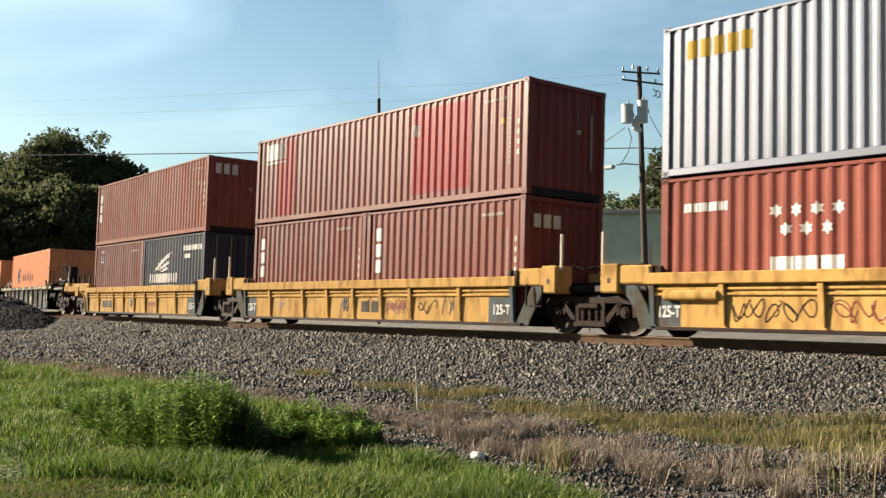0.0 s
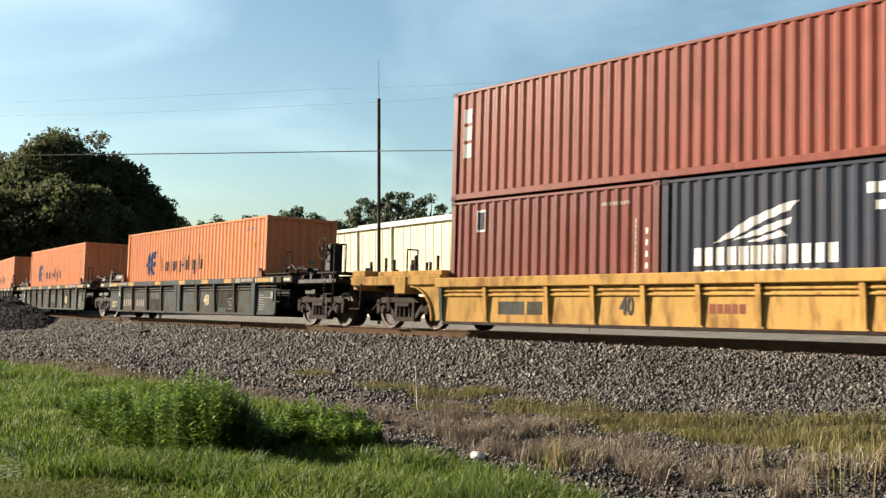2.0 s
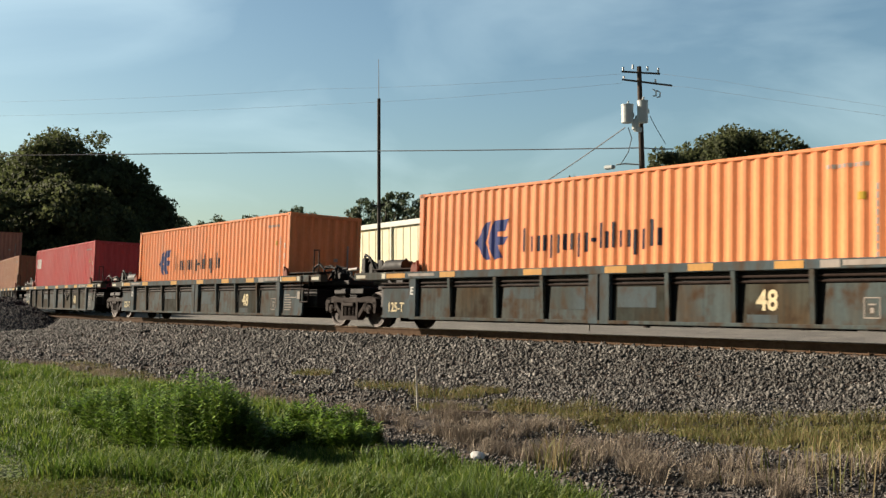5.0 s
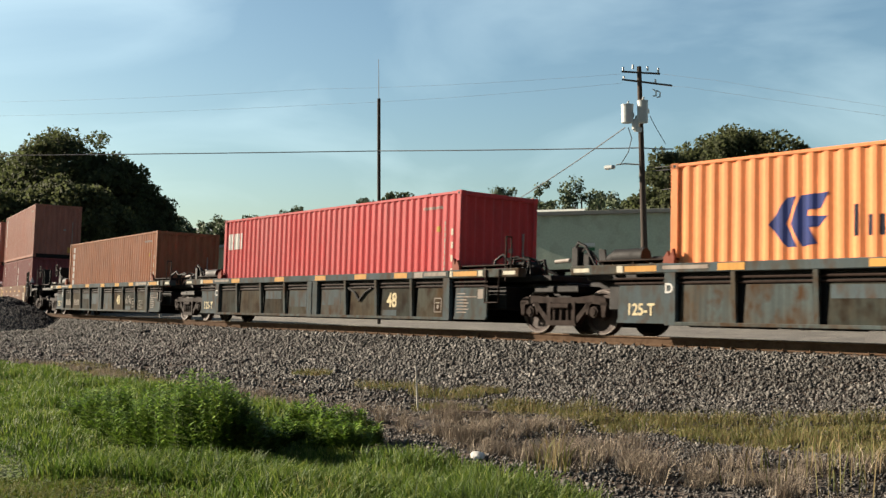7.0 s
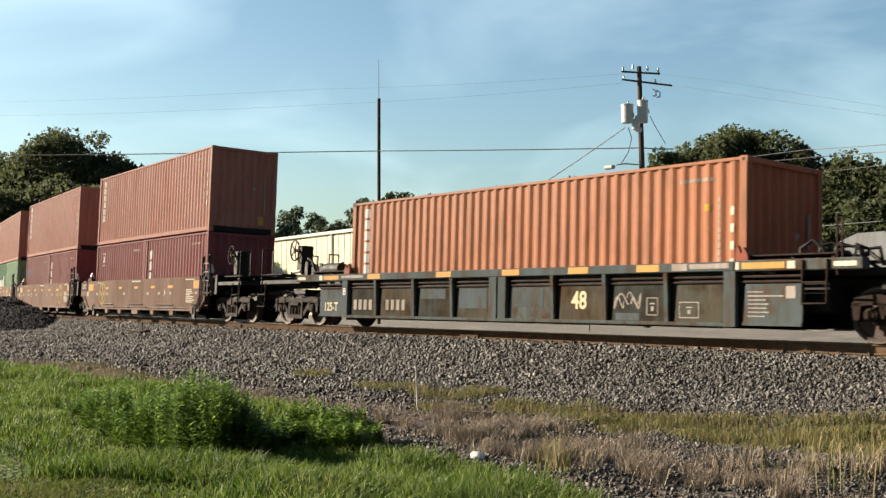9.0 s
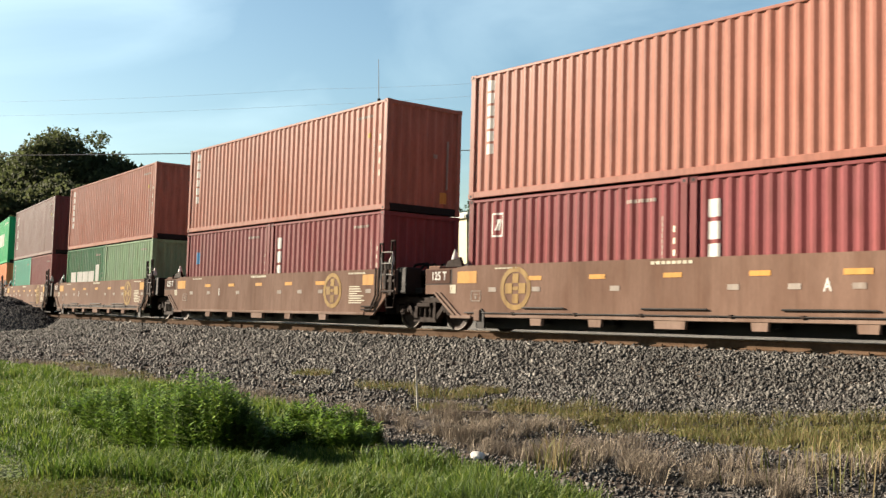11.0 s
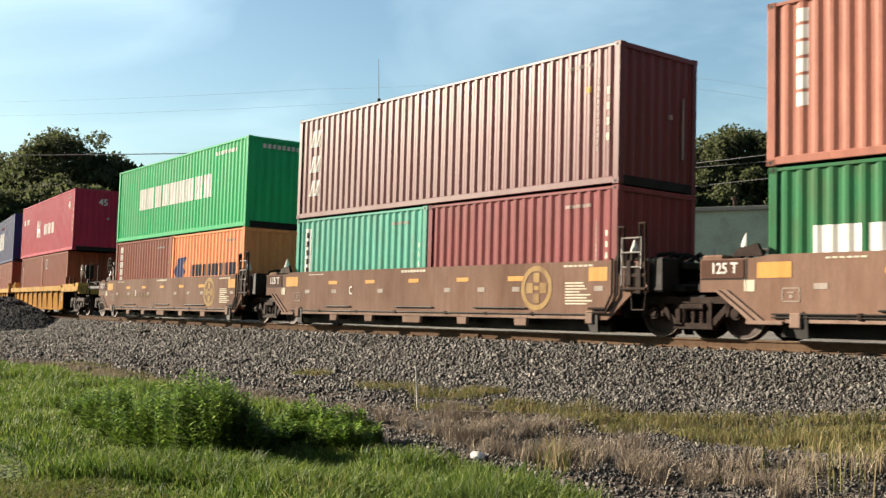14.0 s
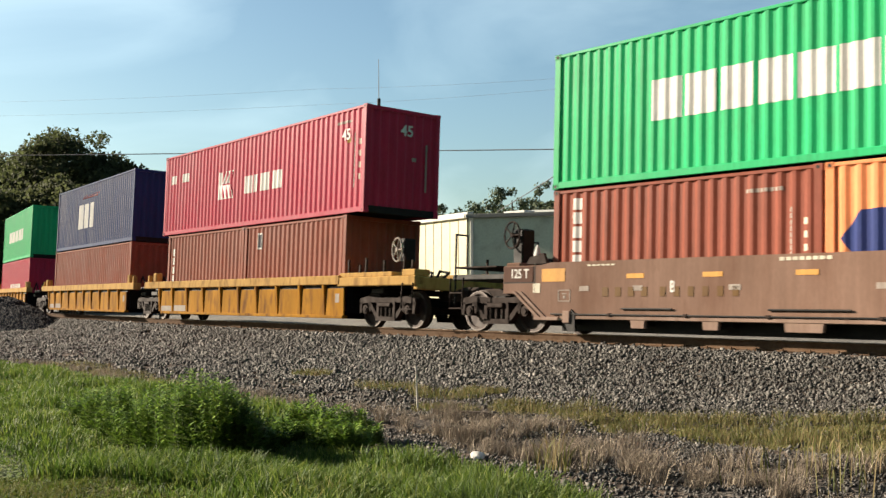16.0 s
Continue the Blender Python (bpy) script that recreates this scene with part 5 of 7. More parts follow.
        if i == 4:
            scribble(g_car, 3.25, 3.95, 0.5, 0.86, 12, faded, -1.402)
            stencil_frame(g_car, 4.85, 5.3, 0.36, 0.66, -1.404)
        if i == 3:
            part("hose", Geo().path([(1.7, -1.42, 1.0), (2.0, -1.43, 0.9), (2.25, -1.43, 0.68), (2.5, -1.43, 0.88), (2.8, -1.42, 1.0)], 0.03), black, g_car, "black hose slung under the sill", smooth=True)
        b = load(container(pt, high=HC, label=lab), u, G_, (0.08, 0, -0.06, -0.04, 0)[i], 0.39)
        if deco:
            deco(b, FORTY, HC)
        else:
            marks(b, [(-5.92, -5.55, 1.92, 2.42), (-5.48, -5.15, 1.92, 2.42), (-5.08, -4.92, 1.92, 2.42)], white, "white bars of lettering")
        plates(b, FORTY, HC)
    # brown car of five units
    def pair(u, rear, front):
        for x, (pt, lab, deco, dr) in ((-3.12, rear), (3.06, front)):
            b = load(container(pt, TWENTY, doors=dr, label=lab), u, B_, x, LOW)
            if deco:
                deco(b, TWENTY, 2.591)
            plates(b, TWENTY, 2.591)

    def blue_label(b, length, high):
        marks(b, [(-2.3, -1.95, 1.5, 1.9)], M_SKY, "light blue round label")

    def big_word(b, length, high):
        marks(b, row(-2.23, 1.47, 0.75, 1.54, 4, 0.12), white, "white bars of large lettering")
        marks(b, [(1.73, 2.17, 0.75, 1.8)], white, "white tower shape")

    def arrow_small(b, length, high):
        shape_mark(b, [(-2.8, 1.3), (-2.45, 1.76), (-1.75, 1.8), (-1.95, 1.45), (-1.8, 1.3), (-2.0, 0.95), (-2.5, 0.9)], M_BLUE, "blue angular emblem")
        marks(b, row(-1.24, 2.48, 1.1, 1.5, 11), M_NAVY, "dark blue bars of lettering")

    def upright(b, length, high):
        marks(b, [(-2.62, -2.32, 0.95, 2.3)], white, "white upright label")
        for m in [marks(b, [r], M_NAVY, "dark bars of upright lettering") for r in column(-2.54, -2.4, 1.05, 2.2, 5, 0.35)]:
            m.location.y = -0.004

    maroon_l = (P_MAROON2, "maroon twenty-foot container with white upright lettering", three_down, False)
    plain = (P_MAROON2, "maroon twenty-foot container with white tally marks", None, False)
    def framed_label(b, length, high):
        marks(b, [(-2.33, -1.93, 1.7, 1.74), (-2.33, -1.93, 2.2, 2.24), (-2.33, -2.29, 1.7, 2.24), (-1.97, -1.93, 1.7, 2.24), (-2.2, -2.06, 1.85, 2.1, 0.06)], white, "white framed square label")

    rows = [("A", -154.7, (P_MAROON2, "maroon twenty-foot container with a framed square label", framed_label, False), maroon_l, P_SALMON, "rust-orange high container with white upright lettering", "u"),
            ("E", -170.4, (P_MAROON2, "maroon twenty-foot container with a blue label", blue_label, False), maroon_l, P_SALMON, "rust-orange high container with white upright lettering", "t"),
            ("D", -186.1, (P_DKGREEN, "dark green container with large white lettering", big_word, False), (P_PALEGREEN, "pale green weathered twenty-foot container", None, False), P_SALMON, "rust-orange high container with white upright lettering", "t"),
            ("C", -201.8, (P_TEAL, "teal twenty-foot container with a white label", upright, False), plain, P_OXIDE, "dark maroon high container with white italic lettering", "i"),
            ("B", -217.45, (P_BROWN, "brown twenty-foot container with white upright lettering", six_down, False), (P_ORANGE, "orange twenty-foot container with a blue emblem", arrow_small, False), P_GREEN, "bright green high container with large white lettering", "e")]
    for i, (letter, u, rear, front, pt, lab, kind) in enumerate(rows):
        aboard(brown_car(letter, i == 0, i == 4, -4.35 if i == 0 else 4.1), u, B_)
        pair(u, rear, front)
        b = load(container(pt, high=HC, label=lab), u, B_, -0.05, 3.0)
        if kind in "ut":
            six_down(b, FORTY, HC)
            plates(b, FORTY, HC)
            end_marks(b, [(0.55, 0.75, 0.3, 0.6)], stripe_yellow, "yellow label")
        elif kind == "i":
            marks(b, [(-5.54, -5.1, 2.02, 2.5, 0.1), (-5.54, -5.1, 1.3, 1.76, 0.1), (-5.54, -5.1, 0.62, 1.06, 0.1)], white, "white bars of italic lettering")
            plates(b, FORTY, HC)
        else:
            marks(b, [(-3.6 + 0.78 * k, -3.6 + 0.78 * k + 0.69, 1.15, 1.95) for k in range(9)], white, "white bars of large lettering")
            marks(b, row(3.6, 5.3, 2.5, 2.62, 9), white, "white number bars")
            g = Geo().rod((6.06, -0.1, 2.1), (6.1, -0.1, 2.1), 0.24, 20)
            part("emblem", g, white, b, "white round emblem", smooth=True)
            end_marks(b, [(-0.7 + 0.17 * k, -0.6 + 0.17 * k, 2.55, 2.68) for k in range(9)], white, "white number bars")
    # last yellow car
    for i, u in enumerate((-237.68, -254.1, -273.5)):
        aboard(old_yellow_car(i == 0), u, Y)
        if i == 0:
            b = load(container(P_BROWN, TWENTY, label="brown twenty-foot container with white upright lettering"), u, Y, -3.09, LOW)
            letters_down(b, TWENTY, 2.591, 5, 2.1, 0.4, 1.5, 0.22)
            b = load(container(P_BROWN, TWENTY, label="brown twenty-foot container with a square label"), u, Y, 3.09, LOW)
            square_mark(b, TWENTY, 2.591)
            b = load(container(P_CRIMSON, 13.716, HC, label="crimson forty-five-foot container with white lettering"), u, Y, 0.12, 3.0)
            marks(b, [(-2.26, -1.95, 1.0, 1.9), (-1.93, -1.1, 1.0, 1.45, -0.25), (-1.93, -1.4, 1.5, 1.9, 0.25), (-0.3, 0.2, 1.05, 1.6), (0.35, 0.6, 1.05, 1.6), (0.75, 1.4, 1.05, 1.6), (1.55, 2.2, 1.05, 1.6)], white, "white bars of lettering")
            marks(b, [(-5.3, -4.7, 1.85, 2.15), (-6.3, -5.9, 1.85, 2.15)], white, "white label bars")
            lettering("45", 0.42, white, b, (5.9, -1.24, 2.15), "white painted number")
            g = lettering("45", 0.42, white, b, (6.864, 0.1, 2.3), "white painted number")
            g.matrix_basis = pose(6.864, 0.1, 2.3, 90, 0, 90)
            plates(b, 13.716, HC)
        elif i == 1:
            b = load(container(P_BROWN, label="brown forty-foot container with small white bars"), u, Y, 0, LOW)
            b = load(container(P_BLUE, high=HC, label="blue container with a white word and red bird shape"), u, Y, 0, 3.0)
            marks(b, row(-2.2, 0.3, 0.9, 2.0, 3), white, "white bars of large lettering")
            marks(b, [(-1.8, 0.8, 2.25, 2.4, 0.4)], M_REDPATCH, "red bird shape")
        else:
            b = load(container(P_CRIMSON, label="crimson container with white lettering"), u, Y, 0, LOW)
            marks(b, row(-1.6, 2.6, 0.7, 1.2, 5), white, "white bars of lettering")
            b = load(container(P_GREEN, high=HC, label="bright green high container with large white lettering"), u, Y, 0, 3.0)
            marks(b, row(-3.4, 2.6, 1.15, 1.8, 9, 0.15), white, "white bars of large lettering")
    # trucks: shared between the units, and two at the cars' ends
    spots = [-13.76, -29.8, -37.82 - 8.0, -59.3 + 9.45]
    spots += [-59.3 - 0.03 - G_ * (i + 0.5) for i in range(4)] + [-133.35 - 9.2, -154.7 + 8.0]
    spots += [-154.7 - B_ * (i + 0.5) for i in range(4)] + [-217.45 - 8.0, -237.68 + 8.0, -245.9, -263.8]
    first = truck()
    for i, u in enumerate(spots):
        t = first if i == 0 else copy_thing(first, pose(0, 0, 0))
        aboard(t, u, 1.8)
        WHEELSETS.extend(c for c in t.children if c.name.startswith("wheelset"))


build_train()


# ---- loose stuff on the ground ----
def tri_mesh(name, verts, faces, material, smooth=False):
    """A mesh from arrays of corners and of triangles."""
    me = bpy.data.meshes.new(name)
    verts, faces = np.asarray(verts, np.float32), np.asarray(faces, np.int32)
    k = faces.shape[1]
    me.vertices.add(len(verts))
    me.vertices.foreach_set("co", verts.ravel())
    me.loops.add(faces.size)
    me.loops.foreach_set("vertex_index", faces.ravel())
    me.polygons.add(len(faces))
    me.polygons.foreach_set("loop_start", np.arange(0, faces.size, k, dtype=np.int32))
    me.update(calc_edges=True)
    me.validate()
    me.materials.append(material)
    if smooth:
        me.shade_smooth()
    return me


def by_island(name, stops, rough=0.9, seen_through=0.0, spread=3.0, patch=0.0, tone=1.0):
    """A material whose pieces take their colours by chance from a scale, drifting from place to place."""
    m = bpy.data.materials.new(name)
    m.use_nodes = True
    n, l = m.node_tree.nodes, m.node_tree.links
    b = n["Principled BSDF"]
    b.inputs["Roughness"].default_value = rough
    b.inputs["Specular IOR Level"].default_value = 0.2
    geo = n.new("ShaderNodeNewGeometry")
    fac = geo.outputs["Random Per Island"]
    if patch:
        co, t, ma = n.new("ShaderNodeTexCoord"), n.new("ShaderNodeTexNoise"), n.new("ShaderNodeMath")
        t.inputs["Scale"].default_value, t.inputs["Detail"].default_value = spread, 3.0
        l.new(co.outputs["Object"], t.inputs["Vector"])
        ma.operation = "MULTIPLY_ADD"
        l.new(t.outputs["Fac"], ma.inputs[0])
        ma.inputs[1].default_value = patch
        sc = n.new("ShaderNodeMath")
        sc.operation = "MULTIPLY_ADD"
        l.new(fac, sc.inputs[0])
        sc.inputs[1].default_value, sc.inputs[2].default_value = 1 - patch * 0.5, -patch * 0.25
        l.new(sc.outputs[0], ma.inputs[2])
        fac = ma.outputs[0]
    r = n.new("ShaderNodeValToRGB")
    e = r.color_ramp.elements
    while len(e) < len(stops):
        e.new(0.5)
    for k, (p, c) in zip(e, stops):
        k.position, k.color = p, tuple(tone * q for q in earth(c)[:3]) + (1.0,)
    l.new(fac, r.inputs[0])
    l.new(r.outputs[0], b.inputs["Base Color"])
    if seen_through:
        tr, ms = n.new("ShaderNodeBsdfTranslucent"), n.new("ShaderNodeMixShader")
        l.new(r.outputs[0], tr.inputs["Color"])
        ms.inputs[0].default_value = seen_through
        l.new(b.outputs[0], ms.inputs[1])
        l.new(tr.outputs[0], ms.inputs[2])
        l.new(ms.outputs[0], n["Material Output"].inputs["Surface"])
    return m


RNG = np.random.RandomState(11)


def fan(n, d0, d1, a0=20.0, a1=74.0):
    """Points over the ground that thin out with the distance."""
    a, d = np.radians(RNG.uniform(a0, a1, n)), RNG.uniform(d0, d1, n)
    return -d * np.sin(a), d * np.cos(a)


def turns(n):
    """n rotation matrices by chance."""
    q = RNG.normal(size=(n, 4))
    q /= np.linalg.norm(q, axis=1)[:, None]
    w, x, y, z = q.T
    return np.stack([np.stack([1 - 2 * (y * y + z * z), 2 * (x * y - z * w), 2 * (x * z + y * w)], -1),
                     np.stack([2 * (x * y + z * w), 1 - 2 * (x * x + z * z), 2 * (y * z - x * w)], -1),
                     np.stack([2 * (x * z - y * w), 2 * (y * z + x * w), 1 - 2 * (x * x + y * y)], -1)], -2)


def ballast():
    x, y = fan(640000, 7.0, 52.0)
    q = off_track(x, y)
    bare = 0.5 + 0.5 * bumps(x, y, 1.7, 31)
    foot = np.clip((q - 4.6) / 2.0, 0, 1)           # the stones thin out away from the track
    keep = (q > 0.98) & (meadow(x, y) < RNG.uniform(0.1, 0.6, len(x))) & (RNG.uniform(0, 1, len(x)) > foot * (0.35 + 0.6 * bare))
    keep &= dry_strip(x, y) < RNG.uniform(0.3, 1.6, len(x))
    x, y, q = x[keep], y[keep], q[keep]
    n = len(x)
    d = np.hypot(x, y)
    shape = np.array([(1, 0, 0), (-0.5, 0.87, 0), (-0.5, -0.87, 0), (0, 0, 1), (0, 0, -1)], float)
    tri = np.array([(0, 1, 3), (1, 2, 3), (2, 0, 3), (1, 0, 4), (2, 1, 4), (0, 2, 4)])
    size = 0.5 * RNG.gamma(8, 0.046 / 8, n) * np.clip(d / 18, 0.65, 1.2)
    v = shape[None] * RNG.uniform(0.75, 1.3, (n, 5, 1)) + RNG.normal(0, 0.16, (n, 5, 3))
    v *= (size[:, None] * RNG.uniform(0.65, 1.35, (n, 3)))[:, None, :]
    v = np.einsum("nij,nkj->nki", turns(n), v)
    z = ground_z(x, y) + size * RNG.uniform(0.1, 0.75, n)
    v += np.stack([x, y, z], -1)[:, None, :]
    f = tri[None] + 5 * np.arange(n)[:, None, None]
    m = by_island("ballast_stone", [(0.0, "2e2c29"), (0.25, "484642"), (0.5, "62605b"), (0.75, "75726d"), (0.93, "8c8882"), (1.0, "b4afa4")], 0.85, patch=0.45, spread=0.5, tone=0.74)
    ob = new("track_ballast", tri_mesh("track_ballast", v.reshape(-1, 3), f.reshape(-1, 3), m))
    tagged(ob, "loose grey and brownish crushed stones of the track bed", "gravel", kind="stuff")


ballast()


def blades(name, x, y, tall, wide, lean, material, label, category="grass", wind=(0.25, -0.1)):
    """Grass: bent blades, three triangles each."""
    n = len(x)
    z = ground_z(x, y) - 0.015
    a = RNG.uniform(0, 2 * pi, n)
    side = np.stack([np.cos(a), np.sin(a), np.zeros(n)], -1) * (wide / 2)[:, None]
    b = RNG.uniform(0, 2 * pi, n)
    off = np.stack([np.cos(b) + wind[0], np.sin(b) + wind[1], np.zeros(n)], -1) * (tall * lean)[:, None]
    base = np.stack([x, y, z], -1)
    up = np.zeros((n, 3))
    up[:, 2] = tall
    mid = base + 0.55 * up + 0.3 * off
    tip = base + up * (1 - 0.25 * lean)[:, None] + off
    v = np.stack([base - side, base + side, mid - 0.8 * side, mid + 0.8 * side, tip], 1)
    f = np.array([(0, 1, 3), (0, 3, 2), (2, 3, 4)])[None] + 5 * np.arange(n)[:, None, None]
    ob = new(name, tri_mesh(name, v.reshape(-1, 3), f.reshape(-1, 3), material))
    return tagged(ob, label, category, kind="stuff")


GREEN = by_island("grass_blade", [(0.0, "324818"), (0.35, "4e6c26"), (0.66, "758e38"), (0.9, "9aa552"), (1.0, "c8bc88")], 0.7, 0.35, 1.3, 0.5)
MOWN = by_island("mown_blade", [(0.0, "41501c"), (0.4, "62702c"), (0.75, "827f44"), (1.0, "9a875e")], 0.85, 0.3, 0.9, 0.6)
STRAW = by_island("straw_weed", [(0.0, "4c5a2a"), (0.35, "6a6e3a"), (0.7, "857a50"), (1.0, "988064")], 0.85, 0.3, 1.6, 0.5, tone=1.12)
DRY = by_island("dry_stalk", [(0.0, "5e5348"), (0.4, "82766a"), (0.75, "a0937f"), (1.0, "bcb09a")], 0.9, 0.2, 1.5, 0.5, tone=1.15)
WEED = by_island("weed_leaf", [(0.0, "44621f"), (0.4, "6a922c"), (0.75, "86ab3a"), (1.0, "a6c254")], 0.6, 0.35)
STEM = surface("weed_stem", lin("55652e"), rough=0.8)


def verge():
    x, y = fan(430000, 5.5, 34.0, 20.0, 78.0)
    m = meadow(x, y)
    k = m > RNG.uniform(0.2, 1.0, len(x))
    x, y = x[k], y[k]
    long = np.clip(0.5 + 0.6 * bumps(x, y, 1.9, 41), 0, 1)
    mown = np.clip((4.7 - 0.10 * (x + 8) - y) / 0.9, 0, 1)          # the strip next to the camera is cut short
    low = np.clip(np.hypot((x + 10.3) / 2.0, (y - 6.0) / 1.1) - 0.3, 0.4, 1)       # shaded out round the weeds
    tall = low * (0.10 + 0.25 * long * RNG.uniform(0.3, 1.0, len(x))) * (1 - 0.72 * mown) * np.clip(1.15 - 0.012 * np.hypot(x, y), 0.6, 1)
    thin = RNG.uniform(0, 1, len(x)) < 0.75
    x, y, tall = x[thin], y[thin], tall[thin]
    wide = 0.007 + 0.0006 * np.hypot(x, y)
    blades("verge_grass", x, y, tall, wide, RNG.uniform(0.1, 0.75, len(x)), GREEN, "long green grass of the verge with seed stalks")
    x, y = fan(80000, 5.6, 10.5, 48.0, 78.0)
    k = (4.7 - 0.10 * (x + 8) - y > -0.3) & (meadow(x, y) > 0.9)
    x, y = x[k], y[k]
    blades("mown_grass", x, y, RNG.uniform(0.02, 0.075, len(x)), np.full(len(x), 0.007), RNG.uniform(0.2, 1.2, len(x)), MOWN, "short mown grass with yellowish patches")
    # the tall fringe at the foot of the weeds, nearest the camera
    x, y = fan(30000, 7.2, 10.5, 36.0, 72.0)
    k = (meadow(x, y) > 0.8) & (np.abs(y - np.interp(x, [-12, -9, -7, -5], [3.9, 4.35, 5.2, 6.0])) < 0.45)
    x, y = x[k], y[k]
    blades("fringe_grass", x, y, RNG.uniform(0.14, 0.3, len(x)), np.full(len(x), 0.011), RNG.uniform(0.2, 0.8, len(x)), GREEN, "tall bent grass in front of the weeds")
    x, y = fan(95000, 10.0, 22.0, 20.0, 50.0)
    k = dry_strip(x, y) > RNG.uniform(0.15, 1.0, len(x))
    x, y = x[k], y[k]
    blades("straw_weeds", x, y, RNG.uniform(0.05, 0.16, len(x)) * (1.1 + 0.7 * bumps(x, y, 0.8, 61)), np.full(len(x), 0.008), RNG.uniform(0.2, 0.9, len(x)), STRAW, "yellowish dry weeds along the stones")
    # small green patches in the stones
    px, py = [], []
    for cx, cy, r in ((-14.2, 11.9, 0.55), (-12.6, 11.7, 0.5), (-12.2, 12.2, 0.3), (-17.5, 12.6, 0.35), (-11.2, 10.4, 0.4), (-21.0, 10.1, 0.8), (-24.5, 10.7, 0.9), (-18.2, 9.7, 0.5)):
        a, r = RNG.uniform(0, 2 * pi, 700), r * np.sqrt(RNG.uniform(0, 1, 700))
        px.append(cx + 1.7 * r * np.cos(a)), py.append(cy + 0.7 * r * np.sin(a))
    x, y = np.concatenate(px), np.concatenate(py)
    blades("patch_weeds", x, y, RNG.uniform(0.05, 0.2, len(x)), np.full(len(x), 0.012), RNG.uniform(0.2, 0.9, len(x)), STRAW, "small weed patches growing in the stones")
    # dead brown tufts between the verge and the stones
    px, py, ph = [], [], []
    for _ in range(90):
        cx = RNG.uniform(-10.5, -3.2)
        cy = np.interp(cx, [-10.5, -8.5, -7, -5.5, -3.5], [8.6, 7.9, 7.6, 7.6, 7.5]) + abs(RNG.normal(0, 1.1))
        if meadow(cx, cy) > 0.5 or (cy > 10.2):
            continue
        k = RNG.randint(60, 150)
        a, r = RNG.uniform(0, 2 * pi, k), RNG.uniform(0.08, 0.2) * np.sqrt(RNG.uniform(0, 1, k))
        px.append(cx + r * np.cos(a)), py.append(cy + r * np.sin(a)), ph.append(np.full(k, RNG.uniform(0.12, 0.36)))
    for _ in range(160):
        cx, cy = RNG.uniform(-27, -11), 0
        cy = float(np.interp(cx, [-28, -20.6, -15, -12.7], [10.5, 9.6, 9.2, 9.1])) + RNG.normal(0.2, 0.35)
        k = RNG.randint(20, 60)
        a, r = RNG.uniform(0, 2 * pi, k), RNG.uniform(0.08, 0.3) * np.sqrt(RNG.uniform(0, 1, k))
        px.append(cx + r * np.cos(a)), py.append(cy + r * np.sin(a)), ph.append(np.full(k, RNG.uniform(0.08, 0.24)))
    x, y, h = np.concatenate(px), np.concatenate(py), np.concatenate(ph)
    blades("dead_grass", x, y, h * RNG.uniform(0.6, 1.1, len(x)), np.full(len(x), 0.006), RNG.uniform(0.3, 1.2, len(x)), DRY, "dead brown grass tufts on bare ground")
    # tall green stalks at the near right
    x, y = RNG.uniform(-5.3, -3.9, 70), RNG.uniform(8.0, 9.6, 70)
    blades("tall_stalks", x, y, RNG.uniform(0.25, 0.62, 70), np.full(70, 0.011), RNG.uniform(0.05, 0.4, 70), STRAW, "tall thin grass stalks")
    x, y = RNG.normal(-6.45, 0.12, 40), RNG.normal(7.35, 0.12, 40)
    blades("tall_stalks", x, y, RNG.uniform(0.25, 0.5, 40), np.full(40, 0.013), RNG.uniform(0.1, 0.5, 40), STRAW, "tall thin grass stalks")


verge()


def weed_clump(cx, cy, radius, high, stems, seed):
    """A clump of leafy weeds: upright stems with narrow leaves all the way up."""
    rng = np.random.RandomState(seed)
    gz = float(ground_z(cx, cy))
    clump = thing("weed_clump", "dense clump of leafy green weeds with narrow leaves", "weeds", "weeds of the verge", at=pose(cx, cy, gz))
    g, leaf_v = Geo(), []
    for _ in range(stems):
        a, r = rng.uniform(0, 2 * pi), radius * sqrt(rng.uniform(0, 1))
        bx, by = r * cos(a), r * sin(a)
        h = high * rng.uniform(0.6, 1.1) * (1 - 0.3 * (r / radius) ** 2)
        tx, ty = bx * 1.12 + rng.normal(0, 0.04), by * 1.12 + rng.normal(0, 0.04)
        bz = float(ground_z(cx + bx, cy + by)) - gz - 0.02
        g.rod((bx, by, bz), (tx, ty, bz + h), 0.005, 4, 0.002)
        k = int(62 * h / high)
        for i in range(k):
            s = 0.12 + 0.88 * (i + rng.uniform(0, 1)) / k
            p = np.array((bx + (tx - bx) * s, by + (ty - by) * s, bz + h * s))
            b, ln = i * 2.4 + rng.normal(0, 0.4), rng.uniform(0.09, 0.15) * (1.15 - 0.6 * s)
            out = np.array((cos(b), sin(b), rng.uniform(0.15, 0.8)))
            out /= np.linalg.norm(out)
            w = np.cross(out, (0, 0, 1.0))
            w *= 0.5 * rng.uniform(0.02, 0.03) / np.linalg.norm(w)
            leaf_v.append((p, p + out * ln * 0.45 - w, p + out * ln * np.array((1, 1, 0.75)), p + out * ln * 0.45 + w))
    part("stem", g, STEM, clump, "thin green stems")["kind"] = "stuff"
    v = np.array(leaf_v).reshape(-1, 3)
    f = np.arange(len(v)).reshape(-1, 4)
    part("foliage", tri_mesh("foliage", v, f, WEED), None, clump, "narrow green leaves")["kind"] = "stuff"


